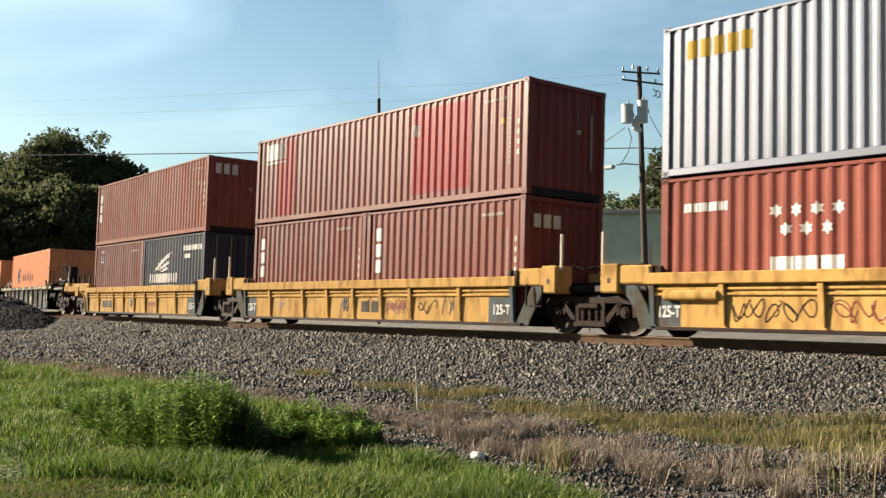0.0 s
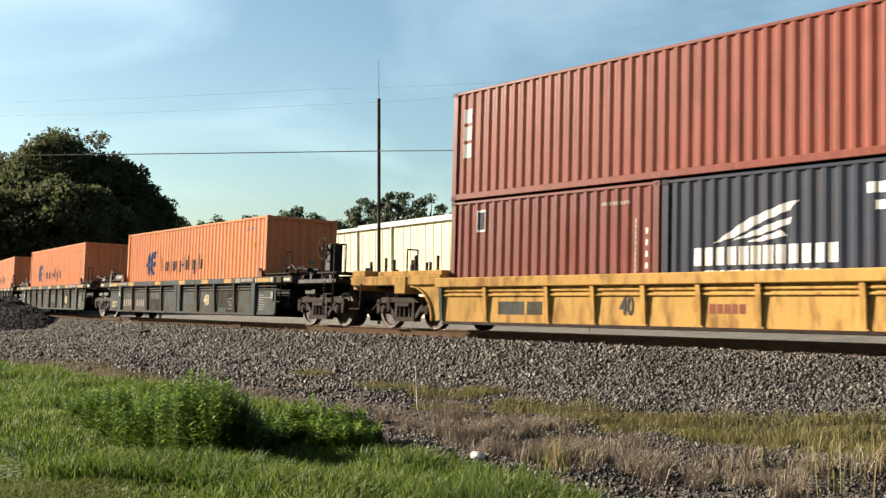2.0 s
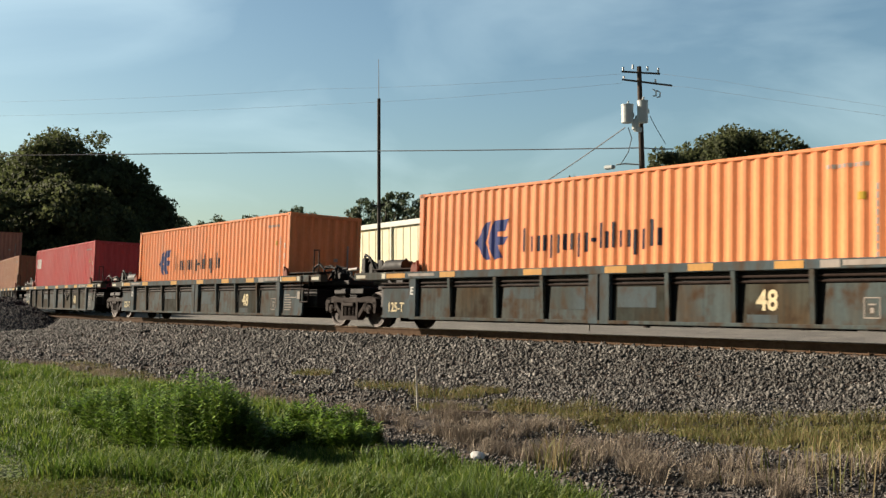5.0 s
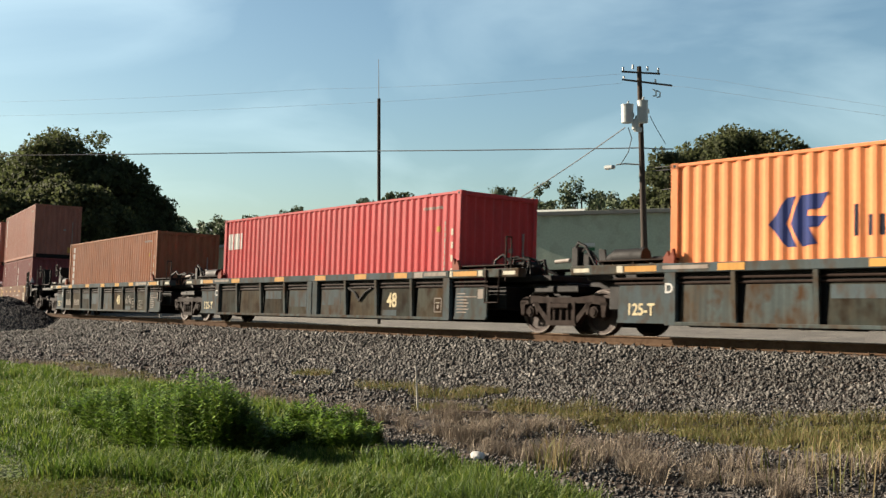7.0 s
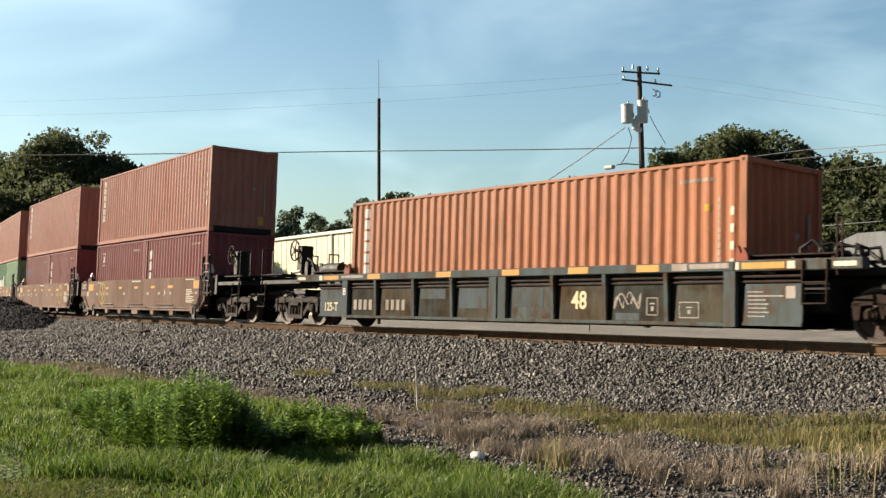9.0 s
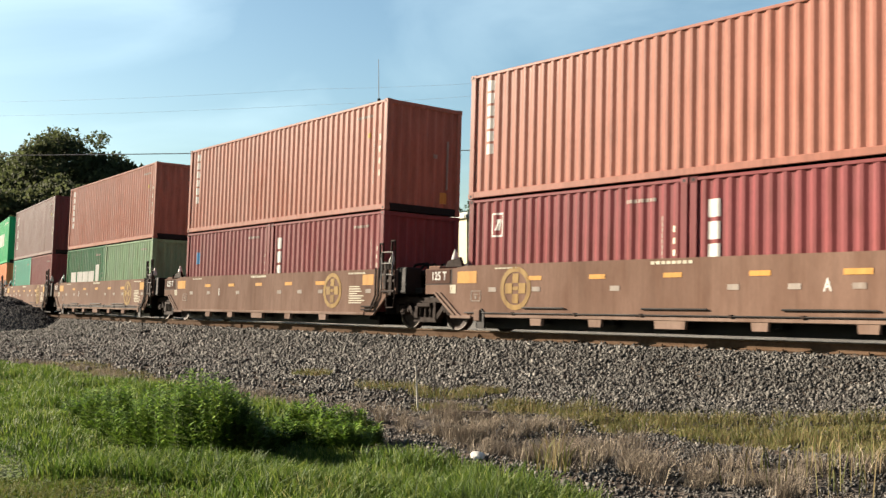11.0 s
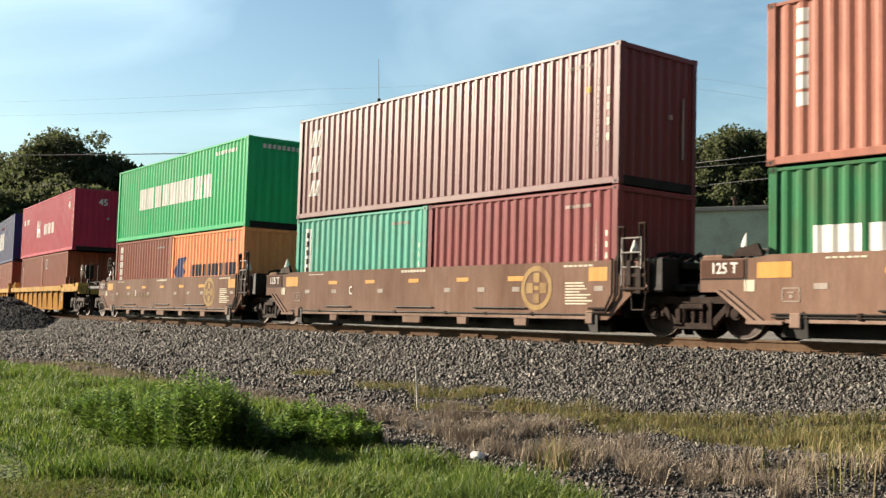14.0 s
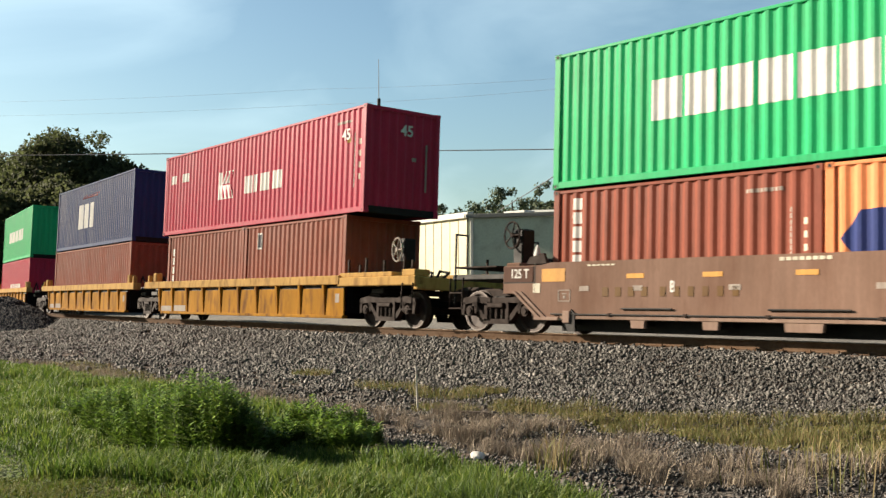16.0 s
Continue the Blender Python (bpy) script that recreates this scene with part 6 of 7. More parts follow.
TALL = ((-12.1, 5.63, 0.52), (-11.45, 5.58, 0.61), (-10.84, 5.53, 0.5), (-10.42, 5.53, 0.62), (-9.96, 5.53, 0.78), (-9.64, 5.52, 0.76), (-9.29, 5.56, 0.73), (-9.19, 5.66, 0.6),
        (-11.2, 6.05, 0.46), (-10.86, 6.19, 0.57), (-12.94, 6.15, 0.42), (-12.49, 6.27, 0.36), (-10.03, 6.06, 0.62), (-10.07, 5.89, 0.7), (-13.3, 6.05, 0.33), (-9.54, 5.96, 0.38))
LOW_WEEDS = ((-9.7, 6.27, 0.27), (-9.97, 6.63, 0.25), (-10.12, 6.88, 0.24), (-10.27, 7.15, 0.28), (-10.23, 7.33, 0.41), (-9.8, 7.21, 0.34), (-9.59, 7.29, 0.42), (-9.4, 7.35, 0.37),
             (-9.15, 7.35, 0.26), (-9.14, 6.85, 0.3), (-8.9, 6.92, 0.27))
for i, (cx, cy, h) in enumerate(TALL + LOW_WEEDS):
    weed_clump(cx, cy, 0.25 + 0.03 * (i % 3) if i < len(TALL) else 0.17 + 0.02 * (i % 3), h * 1.12, int(30 + 46 * h) if i < len(TALL) else int(12 + 34 * h), 100 + i)


def small_things():
    base = (-11.55, 10.2, float(ground_z(-11.55, 10.2)))
    st = thing("marker_stake", "thin weathered wooden stake standing in the stones", "stake", at=pose(*base))
    part("stick", Geo().rod((0, 0, -0.1), (-0.05, 0.0, 0.66), 0.016, 6, 0.012), surface("stake_wood", lin("d8d0c2"), rough=0.9, scale=8), st)
    z = float(ground_z(-7.4, 7.3))
    r = thing("litter", "crumpled white plastic litter on the ground", "litter", at=pose(-7.4, 7.3, z))
    bm = bmesh.new()
    bmesh.ops.create_icosphere(bm, subdivisions=2, radius=0.07)
    for v in bm.verts:
        v.co *= 1 + 0.5 * noise.noise(v.co * 14)
        v.co.z = v.co.z * 0.6 + 0.04
    me = bpy.data.meshes.new("crumpled_sheet")
    bm.to_mesh(me)
    bm.free()
    me.materials.append(white)
    part("crumpled_sheet", me, None, r)
    # long heap of dark stone beside the track
    cx, cy = -53.6, 19.7
    ax, ay = np.meshgrid(np.linspace(-9.2, 9.2, 110), np.linspace(-2.4, 2.4, 44), indexing="ij")
    turn = -0.17
    wx, wy = cx + ax * cos(turn) - ay * sin(turn), cy + ax * sin(turn) + ay * cos(turn)

    def heap(p, q):
        r = np.clip(1 - np.clip((p + 3.0) / 12.0, 0, 1) ** 1.5 - np.clip((-p - 4) / 5.2, 0, 1) ** 2 - (np.abs(q) / 2.2) ** 1.7, 0, 1)
        return 1.42 * r ** 0.85 * (1 + 0.1 * bumps(p, q, 1.6, 51)) + 0.05 * bumps(p, q, 0.3, 53) * (r > 0.02)

    v = np.stack([wx, wy, ground_z(wx, wy) - 0.04 + heap(ax, ay)], -1).reshape(-1, 3)
    i, j = np.meshgrid(np.arange(109), np.arange(43), indexing="ij")
    a = (i * 44 + j).ravel()
    dark_stone = surface("cinder", (0.008, 0.009, 0.011, 1), (0.013, 0.014, 0.017, 1), rough=0.95, scale=4, amount=0.6, fine=14, bump=0.25, gloss=0.0)
    mound = thing("stone_heap", "long low heap of dark bluish crushed stone beside the track", "heap")
    part("heap_core", tri_mesh("heap_core", v, np.stack([a, a + 44, a + 45, a + 1], -1), dark_stone, True), None, mound)
    n = 9000
    p, q = RNG.uniform(-9, 9, n), RNG.uniform(-2.3, 1.0, n)
    k = heap(p, q) > 0.06
    p, q = p[k], q[k]
    n = len(p)
    x, y = cx + p * cos(turn) - q * sin(turn), cy + p * sin(turn) + q * cos(turn)
    z = ground_z(x, y) - 0.03 + heap(p, q)
    shape = np.array([(1, 0, 0), (-0.5, 0.87, 0), (-0.5, -0.87, 0), (0, 0, 1)], float)
    w = shape[None] * RNG.uniform(0.03, 0.075, (n, 1, 1)) * RNG.uniform(0.6, 1.3, (n, 4, 1))
    w = np.einsum("nij,nkj->nki", turns(n), w) + np.stack([x, y, z], -1)[:, None, :]
    f = np.array([(0, 1, 3), (1, 2, 3), (2, 0, 3), (1, 0, 2)])[None] + 4 * np.arange(n)[:, None, None]
    part("loose_stone", tri_mesh("loose_stone", w.reshape(-1, 3), f.reshape(-1, 3), by_island("heap_stone", [(0.0, "101114"), (0.6, "1e2024"), (1.0, "34363b")], 1.0)), None, mound)["kind"] = "stuff"
    # a rotten end of timber in the stones, and a dark scrap on the slope
    x0, y0, x1, y1 = -10.68, 9.72, -10.2, 10.3
    lift = max(float(ground_z(x0, y0)), float(ground_z(x1, y1)))
    log = thing("timber_scrap", "dark rotten piece of timber half buried in stones", "timber", at=pose((x0 + x1) / 2, (y0 + y1) / 2, lift - 0.01, 0, 3, math.degrees(atan2(y1 - y0, x1 - x0))))
    part("beam", Geo().prism([(-0.05, -0.06), (0.05, -0.06), (0.06, 0.03), (0.02, 0.06), (-0.04, 0.05)], "x", -0.4, 0.38).prism([(-0.03, -0.05), (0.04, -0.04), (0.02, 0.03)], "x", 0.38, 0.5), tie_wood, log)
    z = float(ground_z(-33.2, 17.0))
    rag = thing("rubber_scrap", "small black scrap of rubber lying on the stones", "litter", at=pose(-33.2, 17.0, z, 0, 0, 30))
    part("flap", Geo().prism([(-0.16, 0.0), (0.02, 0.02), (0.2, 0.0), (0.16, 0.05), (0.06, 0.13), (-0.02, 0.07), (-0.12, 0.06)], "y", -0.09, 0.09), rub, rag)


small_things()


# ---- behind the track ----
def ray(px, py, d):
    """The place d metres away over the ground in the direction (px, py): across and up, in units of the view's half width."""
    m = stand.to_3x3()
    t = tan(radians(45.47) / 2)
    w = m @ Vector((px * t, py * t, -1))
    w = w * (d / sqrt(w.x ** 2 + w.y ** 2))
    return Vector((w.x, w.y, 1.6 + w.z))


def far_spot(x, y, d):
    """As ray, with across counted 0 to 1568 and down 0 to 882."""
    return ray((x - 784) / 784, (441 - y) / 784, d)


LEAF = [by_island("leaf_dark", [(0.0, "40462c"), (0.5, "4a5234"), (1.0, "565e3c")], 0.9, 0.5, tone=1.3),
        by_island("leaf_mid", [(0.0, "43482c"), (0.5, "4d5436"), (1.0, "596042")], 0.9, 0.5, tone=1.3),
        by_island("leaf_far", [(0.0, "3a4632"), (0.5, "4f5d42"), (1.0, "687455")], 0.8, 0.2, tone=1.3)]
BARK = surface("bark", lin("4d4238"), lin("332b25"), rough=0.95, scale=3, amount=0.7, stretch=(1, 1, 0.2))


def tree(spot, top, radius, seed, leaf, label, crown_from=0.25, clusters=150, per=75, size=0.3):
    """A tapered trunk with limbs, and a crown of many small leaves in clumps with gaps."""
    rng = np.random.RandomState(seed)
    x, y = spot
    gz = float(ground_z(x, y))
    high = top - gz
    t = thing("tree", label, "tree", "trees behind the track", at=pose(x, y, gz - 0.05))
    g = Geo()
    g.rod((0, 0, 0), (0.1, 0, high * 0.45), 0.028 * high, 9, 0.018 * high)
    g.rod((0.1, 0, high * 0.45), (0, 0.1, high * 0.85), 0.018 * high, 8, 0.004 * high)
    centre = np.array((0, 0, high * (1 + crown_from) / 2))
    half = np.array((radius, radius, high * (1 - crown_from) / 2))
    dirs = rng.normal(size=(clusters, 3))
    dirs /= np.linalg.norm(dirs, axis=1)[:, None]
    lobes = rng.normal(size=(9, 3))
    lobes /= np.linalg.norm(lobes, axis=1)[:, None]
    bulge = 0.78 + 0.26 * np.max(np.clip(dirs @ lobes.T, 0, 1) ** 4, axis=1)
    pos = centre + dirs * half * (bulge * rng.uniform(0.35, 1.0, clusters) ** 0.4)[:, None]
    pos[:, 2] = np.clip(pos[:, 2], high * crown_from * 0.7, None)
    for p in pos[rng.choice(clusters, min(26, clusters), replace=False)]:
        s = np.array((0.05, 0.05, high * rng.uniform(0.25, 0.65)))
        m = s + (p - s) * 0.55 + np.array((0, 0, 0.08 * high * rng.uniform(0, 1)))
        g.rod(s, m, 0.009 * high, 6, 0.005 * high)
        g.rod(m, p, 0.005 * high, 5, 0.0015 * high)
    part("trunk", g, BARK, t, "brown trunk with limbs")
    n = clusters * per
    c = np.repeat(pos, per, 0)
    spread = radius * rng.uniform(0.17, 0.28, clusters).repeat(per)
    ball = rng.normal(size=(n, 3))
    ball *= (rng.uniform(0, 1, n) ** 0.45 / np.linalg.norm(ball, axis=1))[:, None]
    p = c + ball * spread[:, None] * np.array((1, 1, 0.8))
    face = (p - centre) / half                      # leaves turn outwards, with much play
    face = face / (np.linalg.norm(face, axis=1)[:, None] + 1e-6) + rng.normal(0, 0.95, (n, 3))
    a = np.cross(face, rng.normal(size=(n, 3)))
    a /= np.linalg.norm(a, axis=1)[:, None]
    b = np.cross(face, a)
    b /= np.linalg.norm(b, axis=1)[:, None]
    s = (size * rng.uniform(0.5, 1.2, n))[:, None]
    v = np.stack([p - a * s * 0.5 - b * s * 0.3, p + a * s * 0.5 - b * s * 0.2, p + b * s * 0.5], 1).reshape(-1, 3)
    f = np.arange(3 * n).reshape(-1, 3)
    part("crown", tri_mesh("crown", v, f, leaf), None, t, "dense leafy crown")["kind"] = "stuff"
    return t


def woods():
    lush = "tall broadleaf tree with dense dark green crown"
    k = 0
    for x, y, d, r in ((118, 236, 116, 7.2), (50, 268, 120, 5.4), (200, 266, 114, 6.4), (-22, 290, 118, 5.6), (240, 322, 114, 4.2), (261, 346, 124, 2.2), (30, 330, 106, 5.6), (118, 320, 104, 6.0),
                       (200, 350, 106, 4.4), (268, 352, 112, 2.8), (-50, 340, 106, 5.0), (283, 385, 122, 1.9)):
        p = far_spot(x, y - 3, d)
        tree((p.x, p.y), p.z, r, 300 + k, LEAF[k % 2], lush, 0.05, int(40 * r), 176, 0.44)
        k += 1
    for x, y, d, r in ((1186, 268, 92, 3.6), (1250, 229, 94, 5.2), (1318, 230, 96, 5.2), (1385, 246, 94, 5.0), (1455, 263, 92, 5.0), (1525, 272, 92, 5.2), (1590, 286, 92, 5.0), (1205, 325, 88, 3.4),
                       (1300, 300, 90, 5.0), (1440, 330, 86, 4.6), (1520, 345, 84, 4.6), (1590, 350, 84, 4.6), (1172, 330, 100, 2.6)):
        p = far_spot(x, y - 3, d)
        tree((p.x, p.y), p.z, r, 300 + k, LEAF[k % 2], lush, 0.06, int(40 * r), 140, 0.40)
        k += 1
    for x, y, r in ((297, 382, 2.6), (322, 398, 2.4), (375, 379, 2.6), (405, 396, 2.6), (440, 392, 2.8), (478, 376, 3.0), (516, 359, 2.6), (545, 380, 2.8), (590, 396, 2.8), (652, 352, 2.6), (682, 345, 2.4),
                    (716, 336, 3.0), (760, 352, 2.8), (800, 366, 2.6), (850, 352, 3.0), (905, 328, 3.2), (945, 342, 2.8), (975, 330, 3.0), (1028, 324, 3.4), (1068, 337, 2.8), (1112, 350, 3.0), (1150, 352, 2.8), (620, 392, 2.6)):
        p = far_spot(x, y - 8, 128 + 14 * ((k * 7) % 5) / 4)
        tree((p.x, p.y), p.z, r * 1.25, 300 + k, LEAF[2], "distant broadleaf tree with an airy crown", 0.15, 70, 82, 0.42)
        k += 1


    # the wood, carried on unseen past the view's edge and behind, blocks sky light
    rng = random.Random(4)
    first = [tree((-d * sin(radians(-2)), d * cos(radians(-2))), h, r, 400 + i, LEAF[i % 2], "unseen broadleaf tree with a dark crown, added to block sky light", 0.12, 70, 30, 0.8) for i, (d, h, r) in enumerate(((56, 8.5, 3.4), (66, 9.0, 3.6), (74, 8.0, 3.2), (82, 9.5, 3.8)))]
    for i in range(24):
        a = radians(-2 - 7.4 * i)                   # from ahead on the right, round to behind
        d = rng.uniform(30, 40) if i > 4 else rng.uniform(48, 60)
        x, y = -d * sin(a), d * cos(a)
        if abs(off_track(x, y)) < 6:
            continue
        copy_thing(first[i % 4], pose(x, y, float(ground_z(x, y)) - 0.05, 0, 0, rng.uniform(0, 360)))


    # unseen tall trees added beside the track past the view; they darken box ends
    for i in range(44):
        x, y = rng.uniform(22, 36), rng.uniform(-16, 46)
        if abs(float(off_track(x, y))) < 6.5:
            continue
        copy_thing(first[i % 4], pose(x, y, float(ground_z(x, y)) - 0.05, 0, 0, rng.uniform(0, 360)) @ Matrix.Diagonal((1.4, 1.4, rng.uniform(1.6, 2.1), 1)))


woods()


def building():
    """A long metal-sided warehouse; its long side faces the track, its end the pole."""
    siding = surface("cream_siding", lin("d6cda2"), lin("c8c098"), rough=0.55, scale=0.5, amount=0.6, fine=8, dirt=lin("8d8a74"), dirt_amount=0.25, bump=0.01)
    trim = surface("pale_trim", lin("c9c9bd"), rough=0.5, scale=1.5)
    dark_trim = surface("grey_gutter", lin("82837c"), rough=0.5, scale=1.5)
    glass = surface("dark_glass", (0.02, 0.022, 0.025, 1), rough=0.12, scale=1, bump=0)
    # the cream siding again, with the end walls' shade put into its colour
    shaded_siding = surface("shaded_cream_siding", lin("bac4ae"), lin("b0baa4"), rough=0.6, scale=0.5, amount=0.6, fine=8, dirt=lin("6a6f60"), dirt_amount=0.25, bump=0.01)
    top = 6.55
    a, b, c = Vector((-46.58, 45.34, 0.1)), Vector((-92.0, 54.4, 0.1)), Vector((-29.5, 54.53, 0.1))
    e = b + c - a
    hall = thing("warehouse", "long cream metal-sided warehouse with a low roof", "building")

    def wall(p, q, name):
        d = (q - p)
        ln = d.length
        m = Matrix.Translation(p) @ pose(0, 0, 0, 0, 0, math.degrees(atan2(d.y, d.x)))
        # end walls take the siding with shade in its colour
        w = part(name, Geo().box(0, ln, -0.15, 0.15, 0, top, 0.01), shaded_siding if name == "end_wall" else siding, hall, at=m)
        return m, ln, w

    for p, q, name in ((a, b, "long_wall"), (a, c, "end_wall"), (b, e, "end_wall"), (c, e, "long_wall")):
        m, ln, w = wall(p, q, name)
        out = 1 if name == "long_wall" and p == a else -1
        for i in range(int(ln / 1.0) + 1 if name == "long_wall" else 0):          # standing seams
            part("seam", Geo().box(i * 1.0 - 0.02, i * 1.0 + 0.02, min(out * 0.15, out * 0.18), max(out * 0.15, out * 0.18), 0.3, top - 0.25), siding, w)
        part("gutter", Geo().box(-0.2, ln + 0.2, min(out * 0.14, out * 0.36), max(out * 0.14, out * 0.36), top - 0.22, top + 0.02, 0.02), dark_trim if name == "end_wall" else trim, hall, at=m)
        if p == a and name == "end_wall":
            for x in (0.25, ln - 1.4):
                part("downspout", Geo().box(x - 0.09, x + 0.09, out * 0.15 - 0.12, out * 0.15 + 0.06, 0.2, top - 0.2, 0.02), trim, hall, "pale downspout", at=m)
            part("parapet", Geo().box(ln - 0.9, ln + 0.25, -0.35, 0.3, top, top + 0.35, 0.03), trim, hall, "raised pale roof corner", at=m)
        if p == a and name == "long_wall":
            for x in (6.5, 13.0, 22.5, 26.5, 29.5):
                wd = part("window", Geo().box(x - 0.55, x + 0.55, 0.16, 0.2, 2.5, 3.7), trim, hall, at=m)
                part("pane", Geo().box(x - 0.45, x + 0.45, 0.2, 0.215, 2.6, 3.6), glass, wd)
            part("parapet", Geo().box(-0.2, 14.6, -0.2, 0.24, top, top + 0.16, 0.02), trim, hall, "raised cream roof edge", at=m)
            for x in (9.5, 14.7, 19.0):
                part("downspout", Geo().box(x - 0.08, x + 0.08, 0.14, 0.3, 0.2, top - 0.2, 0.02), trim, hall, "pale downspout", at=m)
    roof = Geo()
    ridge_a, ridge_b = (a + c) / 2, (b + e) / 2
    z0, z1 = top - 0.05, top + 0.12
    roof.add([(*a.xy, z0), (*b.xy, z0), (*ridge_b.xy, z1), (*ridge_a.xy, z1), (*c.xy, z0), (*e.xy, z0)], [(0, 1, 2, 3), (3, 2, 5, 4), (0, 3, 4), (1, 5, 2)])
    part("roof", roof, dark_trim, hall, "shallow grey metal roof")
    p = a + (c - a) * 0.28 + (b - a) * 0.08
    unit = part("roof_unit", Geo().box(p.x - 0.9, p.x + 0.9, p.y - 0.5, p.y + 0.5, top, top + 0.42, 0.04), white, hall, "white rooftop air unit")
    p = a + (c - a) * 0.8
    part("vent", Geo().rod((p.x, p.y + 0.6, top), (p.x, p.y + 0.6, top + 0.55), 0.12, 8).rod((p.x, p.y + 0.6, top + 0.55), (p.x, p.y + 0.6, top + 0.7), 0.2, 8), grime, hall, "small roof vent")
    # a second low roof behind, just seen over the first
    p, q = far_spot(985, 371, 84), far_spot(300, 412, 150)
    for spot, w, lab in ((p, 2.2, "white flat-roofed shed behind the warehouse"), (q, 5.0, "white distant house with a pitched roof"), (far_spot(345, 404, 155), 4.0, "white distant house with a pitched roof")):
        h = thing("shed" if w < 3 else "house", lab, "building", at=pose(spot.x, spot.y, 0, 0, 0, 30))
        part("wall", Geo().box(-w, w, -w * 0.6, w * 0.6, 0, spot.z - w * 0.2, 0.02), white, h)
        part("roof", Geo().prism([(-w * 0.65, spot.z - w * 0.2), (w * 0.65, spot.z - w * 0.2), (0, spot.z)], "x", -w * 1.05, w * 1.05), trim, h)


building()


def semi(spot, heading, z_top, label, trailer=True, long=1.0):
    """A white highway tractor with a roof fairing, and its trailer."""
    gz = float(ground_z(spot.x, spot.y))
    t = thing("semi_truck", label, "truck", "trucks by the warehouse", at=pose(spot.x, spot.y, gz, 0, 0, heading))
    h = z_top - gz
    cab = [(0, 0.9), (0, h * 0.55), (0.12, h * 0.74), (0.5, h * 0.9), (1.2, h * 0.985), (2.2, h), (2.3, h * 0.97), (2.3, 0.9)]
    cab = [(x * long, z) for x, z in cab]
    part("cab", Geo().prism(cab, "y", -1.2, 1.2), white, t, "white cab with a curved roof fairing")
    part("hood", Geo().prism([(-1.5, 0.7), (-1.6, 1.3), (-1.3, 1.55), (0, 1.7), (0, 0.7)], "y", -1.0, 1.0), white, t)
    glass = surface("dark_glass", (0.02, 0.022, 0.025, 1), rough=0.12, scale=1, bump=0)
    part("windscreen", Geo().prism([(-0.01, 1.75), (0.08, h * 0.62), (0.12, h * 0.62), (0.04, 1.75)], "y", -1.0, 1.0), glass, t)
    part("side_window", Geo().box(0.3, 1.1, -1.21, 1.21, 1.8, 2.5), glass, t)
    part("chassis", Geo().box(-1.2, 5.5, -0.5, 0.5, 0.6, 0.95, 0.02), black, t)
    for x in (-0.9, 3.6, 4.8):
        for s in (-1, 1):
            w = part("wheel", Geo().rod((x, s * 0.85, 0.5), (x, s * 1.2, 0.5), 0.5, 20), rub, t, smooth=True)
            part("rim", Geo().rod((x, s * 1.19, 0.5), (x, s * 1.21, 0.5), 0.28, 16), steel, w, smooth=True)
    if trailer:
        b = thing("trailer", "white ribbed box trailer parked by the warehouse", "trailer", at=pose(spot.x, spot.y, gz, 0, 0, heading))
        part("body", Geo().box(2.9, 16.0, -1.28, 1.28, 1.1, h * 0.98, 0.04), white, b)
        for i in range(26):
            for s in (-1, 1):
                part("rib", Geo().box(3.1 + 0.5 * i, 3.16 + 0.5 * i, s * 1.29 - 0.02, s * 1.29 + 0.02, 1.2, h * 0.95), trim_white, b)
        for x in (13.2, 14.5):
            for s in (-1, 1):
                part("wheel", Geo().rod((x, s * 0.85, 0.5), (x, s * 1.2, 0.5), 0.5, 20), rub, b, smooth=True)
        part("landing_gear", Geo().box(5.0, 5.15, -0.8, -0.65, 0.15, 1.1).box(5.0, 5.15, 0.65, 0.8, 0.15, 1.1).box(13.0, 15.0, -0.9, 0.9, 0.7, 1.1), grime, b)


trim_white = surface("trailer_rib", lin("b8b8b4"), rough=0.5)
semi(far_spot(1390, 415, 48), 25.0, far_spot(1425, 416, 47).z, "white parked truck tractor with a rounded fairing", False, 0.62)
semi(far_spot(1462, 413, 46), 25.0, far_spot(1490, 414, 46).z, "white parked truck tractor coupled to a trailer")


def wire(points, r, label, sag=0.3):
    """A hanging cable through far places."""
    pts = []
    for p, q in zip(points, points[1:]):
        for k in range(12):
            s = k / 12
            pts.append(p.lerp(q, s) - Vector((0, 0, 4 * sag * s * (1 - s))))
    pts.append(points[-1])
    w = thing("overhead_cable", label, "cable", "overhead cables")
    part("strand", Geo().path(pts, r, 5), surface("cable_black", (0.06, 0.06, 0.065, 1), rough=0.6), w)


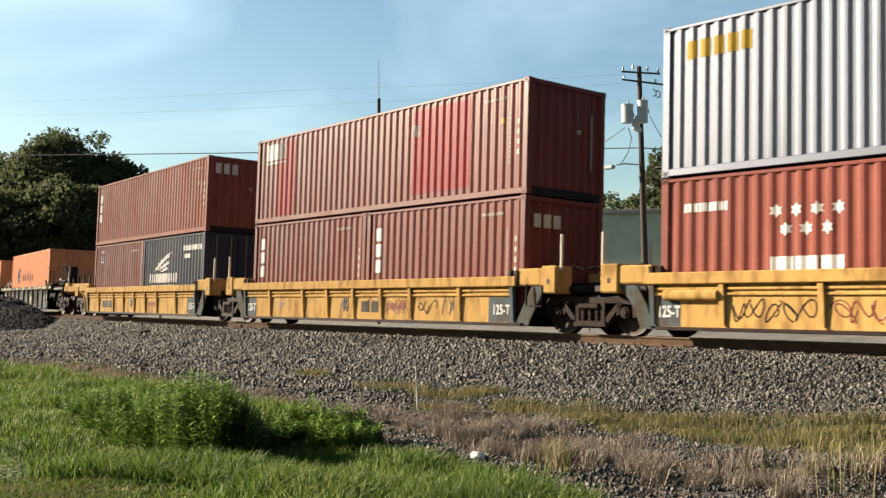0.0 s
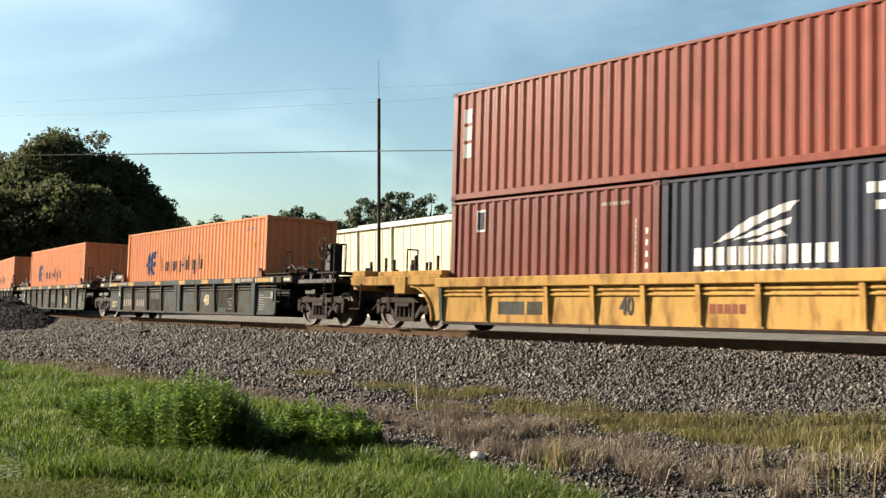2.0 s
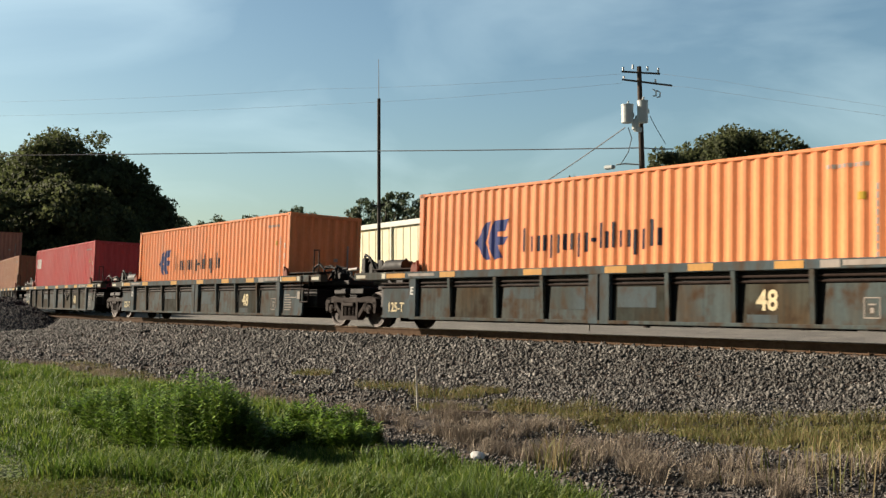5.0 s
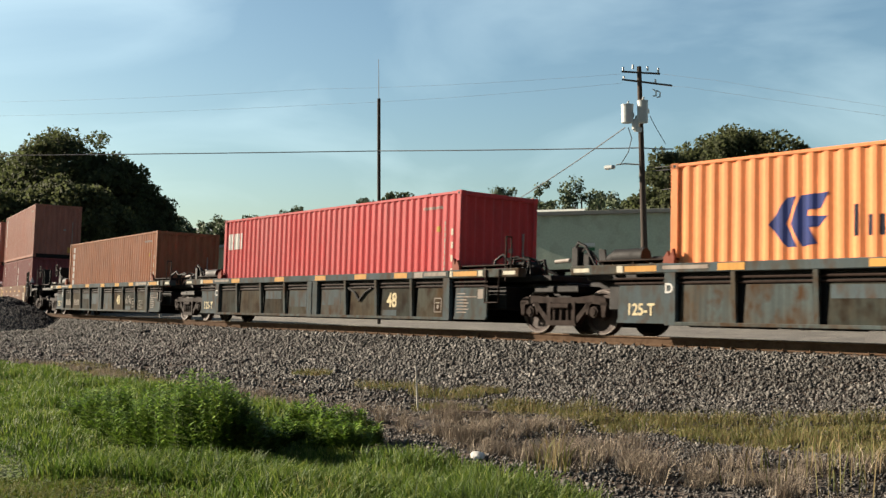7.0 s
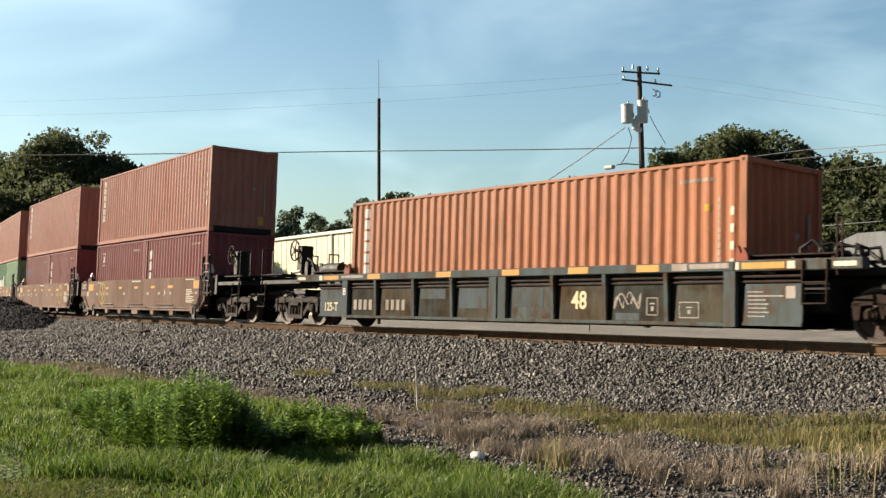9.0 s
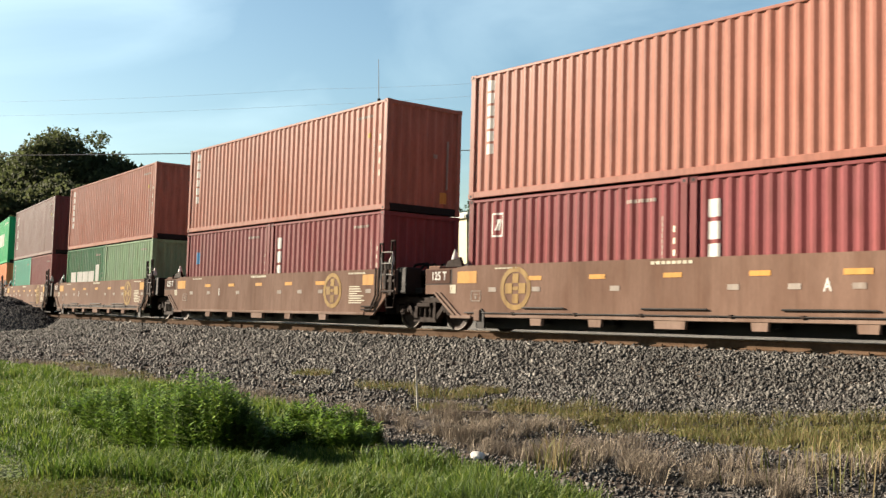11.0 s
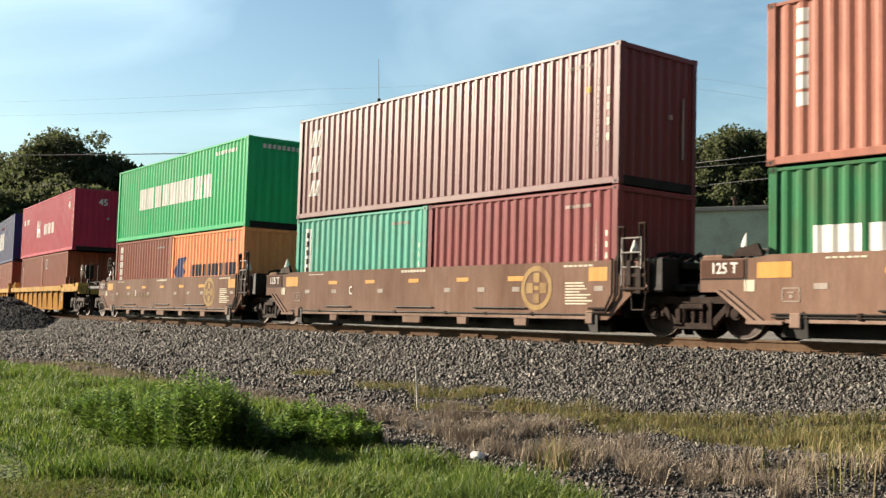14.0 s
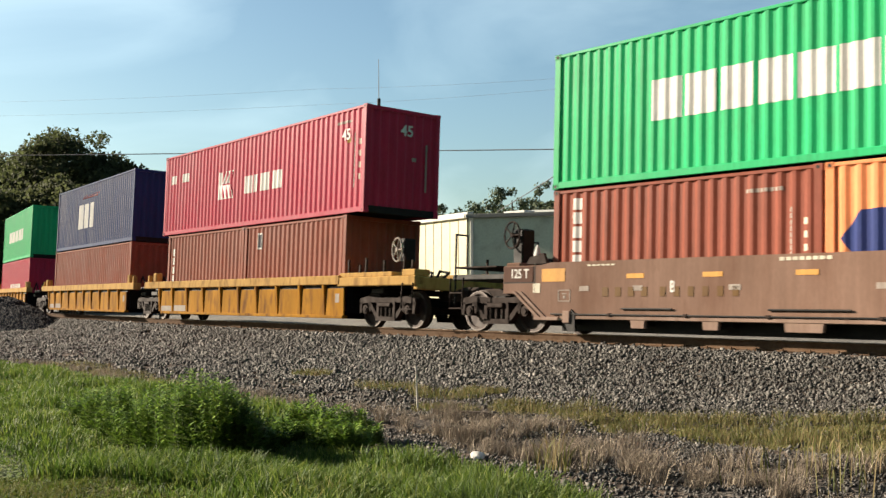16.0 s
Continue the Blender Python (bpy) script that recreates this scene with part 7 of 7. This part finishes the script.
def utility_pole():
    wood = surface("pole_wood", lin("3d332c"), lin("5b4d42"), rough=0.95, scale=2, amount=0.7, stretch=(5, 5, 0.3))
    can = surface("transformer_grey", lin("b4bab8"), rough=0.4, scale=2)
    D_ = 48.0
    base, top = far_spot(1144, 525, D_), far_spot(1131, 118, D_)
    base.z = float(ground_z(base.x, base.y)) - 0.2
    pole = thing("utility_pole", "dark wooden utility pole with crossarms and grey transformers", "utility pole")

    def spot(x, y, d=D_):
        return far_spot(x, y, d)

    part("post", Geo().rod(base, top, 0.17, 12, 0.1), wood, pole, smooth=True)
    for x0, x1, y0, y1 in ((1100, 1168, 127, 131), (1101, 1190, 141, 152)):
        part("crossarm", Geo().path([spot(x0, y0), spot(x1, y1)], 0.05, 4), wood, pole)
    for x, y in ((1103, 122), (1120, 118), (1146, 121), (1165, 124), (1104, 138), (1160, 144)):
        p = spot(x, y)
        part("insulator", Geo().rod(p - Vector((0, 0, 0.12)), p + Vector((0, 0, 0.08)), 0.045, 7), can, pole, "small insulator")
    for x, y, h, r in ((1110, 187, 0.78, 0.27), (1137, 180, 0.95, 0.24), (1124, 213, 0.42, 0.15)):
        p = spot(x, y, D_ - 0.4)
        c = part("transformer", Geo().rod(p, p - Vector((0, 0, h)), r, 16).rod(p + Vector((0, 0, 0.04)), p, r * 1.05, 16).rod(p + Vector((0.08, 0, 0.2)), p, 0.04, 6).box(p.x - 0.08, p.x + 0.08, p.y - 0.02, p.y + 0.4, p.z - 0.5, p.z - 0.3), can, pole, "grey cylindrical transformer", smooth=True)
    for x, y in ((1155, 158), (1162, 160)):
        p = spot(x, y)
        part("cutout", Geo().path([p, p + Vector((0.12, 0.1, -0.1)), p + Vector((0.1, 0.1, -0.3)), p + Vector((0, 0, -0.32))], 0.03, 5), can, pole, "fuse cutout")
    part("lamp_arm", Geo().path([spot(1139, 292), spot(1105, 290), spot(1090, 292)], 0.035, 6), can, pole, "curved steel lamp arm")
    p = spot(1080, 296)
    part("lamp_head", Geo().box(p.x - 0.28, p.x + 0.22, p.y - 0.14, p.y + 0.14, p.z - 0.1, p.z + 0.08, 0.05), can, pole, "street lamp head")
    part("lead", Geo().path([spot(1112, 226), spot(1118, 245), spot(1112, 270), spot(1098, 292)], 0.02, 5), black, pole, "hanging lead wire")
    part("lead", Geo().path([spot(1150, 205), spot(1160, 225), spot(1178, 255)], 0.015, 5), black, pole, "hanging lead wire")
    p = far_spot(672, 525, 56)
    gz = float(ground_z(p.x, p.y))
    mast = thing("antenna_mast", "tall dark steel mast with a thin whip antenna", "mast")
    t1, t2 = far_spot(670.5, 175, 56), far_spot(670, 105, 56)
    part("tube", Geo().rod((t1.x, t1.y, gz - 0.1), t1, 0.10, 10, 0.09), wood, mast, smooth=True)
    part("whip", Geo().rod(t1, t2, 0.022, 6, 0.014), steel, mast, "thin whip antenna")
    part("bracket", Geo().path([far_spot(660, 365, 56), far_spot(682, 362, 56)], 0.05, 5), black, mast)
    wire([far_spot(-60, 276, 66), spot(670, 267.5, 55), spot(1136, 262), spot(1192, 264)], 0.026, "thick dark telephone cable strung between poles", 0.02)
    wire([far_spot(-60, 182, 78), spot(560, 158, 60), spot(1103, 131)], 0.0045, "thin power line strung along the pole line", 0.12)
    wire([far_spot(-60, 206, 78), spot(560, 186, 60), spot(1104, 147)], 0.0045, "thin power line strung along the pole line", 0.12)
    wire([spot(1165, 130), far_spot(1265, 142, 46), far_spot(1640, 200, 42)], 0.004, "thin power line leading from the pole", 0.02)
    wire([spot(1160, 150), far_spot(1212, 154, 46), far_spot(1640, 215, 42)], 0.004, "thin power line leading from the pole", 0.02)
    wire([spot(1106, 226), far_spot(880, 375, 60)], 0.026, "thick service cable slanting down to the warehouse", 0.1)
    wire([spot(1150, 298), far_spot(1430, 265, 44), far_spot(1640, 250, 40)], 0.016, "service cable in front of the trees", 0.02)
    wire([spot(1150, 303), far_spot(1480, 275, 44), far_spot(1640, 262, 40)], 0.016, "service cable in front of the trees", 0.02)
    wire([far_spot(1172, 336, 49), far_spot(1568, 292, 44), far_spot(1640, 284, 42)], 0.014, "service cable in front of the trees", 0.02)
    wire([Vector((-29.5, 54.4, 5.4)), far_spot(1500, 396, 50), far_spot(1640, 384, 46)], 0.016, "low service cable by the parked trucks", 0.02)


utility_pole()


def stop_sign():
    p = far_spot(1042, 466, 43)
    gz = float(ground_z(p.x, p.y))
    red = surface("sign_red", (0.35, 0.012, 0.018, 1), rough=0.4, scale=3, bump=0)
    s = thing("stop_sign", "red octagonal stop sign on a thin steel post", "road sign", at=pose(p.x, p.y, gz, 0, 0, math.degrees(atan2(-p.x, p.y))))
    h = p.z - gz
    part("post", Geo().box(-0.03, 0.03, 0, 0.05, -0.1, h + 0.78, 0.006), steel, s)
    ring = [(cos(pi / 8 + k * pi / 4), sin(pi / 8 + k * pi / 4)) for k in range(8)]
    part("rim", Geo().prism([(0.40 * a, h + 0.40 * b) for a, b in ring], "y", -0.006, -0.001), white, s, "white rim")
    part("plate", Geo().prism([(0.37 * a, h + 0.37 * b) for a, b in ring], "y", -0.012, -0.006), red, s, "red octagonal plate")
    lettering("STOP", 0.27, white, s, (0, -0.016, h), "white letters", 0.9)
    for z in (0.5, 0.68):
        part("street_plate", Geo().box(-0.25, 0.25, -0.01, -0.002, h + z, h + z + 0.13), P_DKGREEN if z < 0.6 else white, s, "small street plate")


stop_sign()


def crossing_signal():
    """The railway crossing signal on the far side: crossed boards over a pair of hooded lamps."""
    x, y = -47.3, 25.0
    gz = float(ground_z(x, y))
    s = thing("crossing_signal", "railway crossing signal with crossed white boards and dark hooded lamps", "crossing signal", at=pose(x, y, gz, 0, 0, 48))
    mast = surface("signal_grey", lin("8a8c88"), rough=0.5, metal=0.4, scale=4)
    part("post", Geo().rod((0, 0, -0.05), (0, 0, 4.55), 0.06, 12), mast, s, "grey steel post", smooth=True)
    for a in (45, -45):
        part("crossbuck_board", Geo().box(-0.6, 0.6, -0.012, 0.012, -0.11, 0.11, 0.004), faded, s, "pale crossing board", at=pose(0, -0.08 if a > 0 else -0.11, 4.2, 0, a, 0))
    part("lamp_arm", Geo().rod((-0.4, -0.06, 2.9), (0.4, -0.06, 2.9), 0.03), mast, s, smooth=True)
    for d in (-0.4, 0.4):
        disc = part("lamp_backing", Geo().rod((d, -0.1, 2.9), (d, -0.06, 2.9), 0.28, 20), black, s, "round black lamp backing", smooth=True)
        part("hood", Geo().rod((d, -0.3, 2.9), (d, -0.1, 2.9), 0.11, 14), black, disc, smooth=True)
    part("base_box", Geo().box(-0.2, 0.2, -0.2, 0.2, -0.02, 0.3, 0.02), mast, s)


crossing_signal()


# ---- movement ----
def motions():
    """The train rolls by from the far left; its wheels turn."""
    for ob, u, base, own in CONSIST:
        walk(ob, [(0.1 * k, ride(u + gone(0.1 * k), base) @ own) for k in range(161)])
    for ws in WHEELSETS:
        x = ws.location.x
        walk(ws, [(k / 30, pose(x, 0, WHEEL_R, 0, math.degrees(gone(k / 30) / WHEEL_R) % 360, 0)) for k in range(481)])


motions()
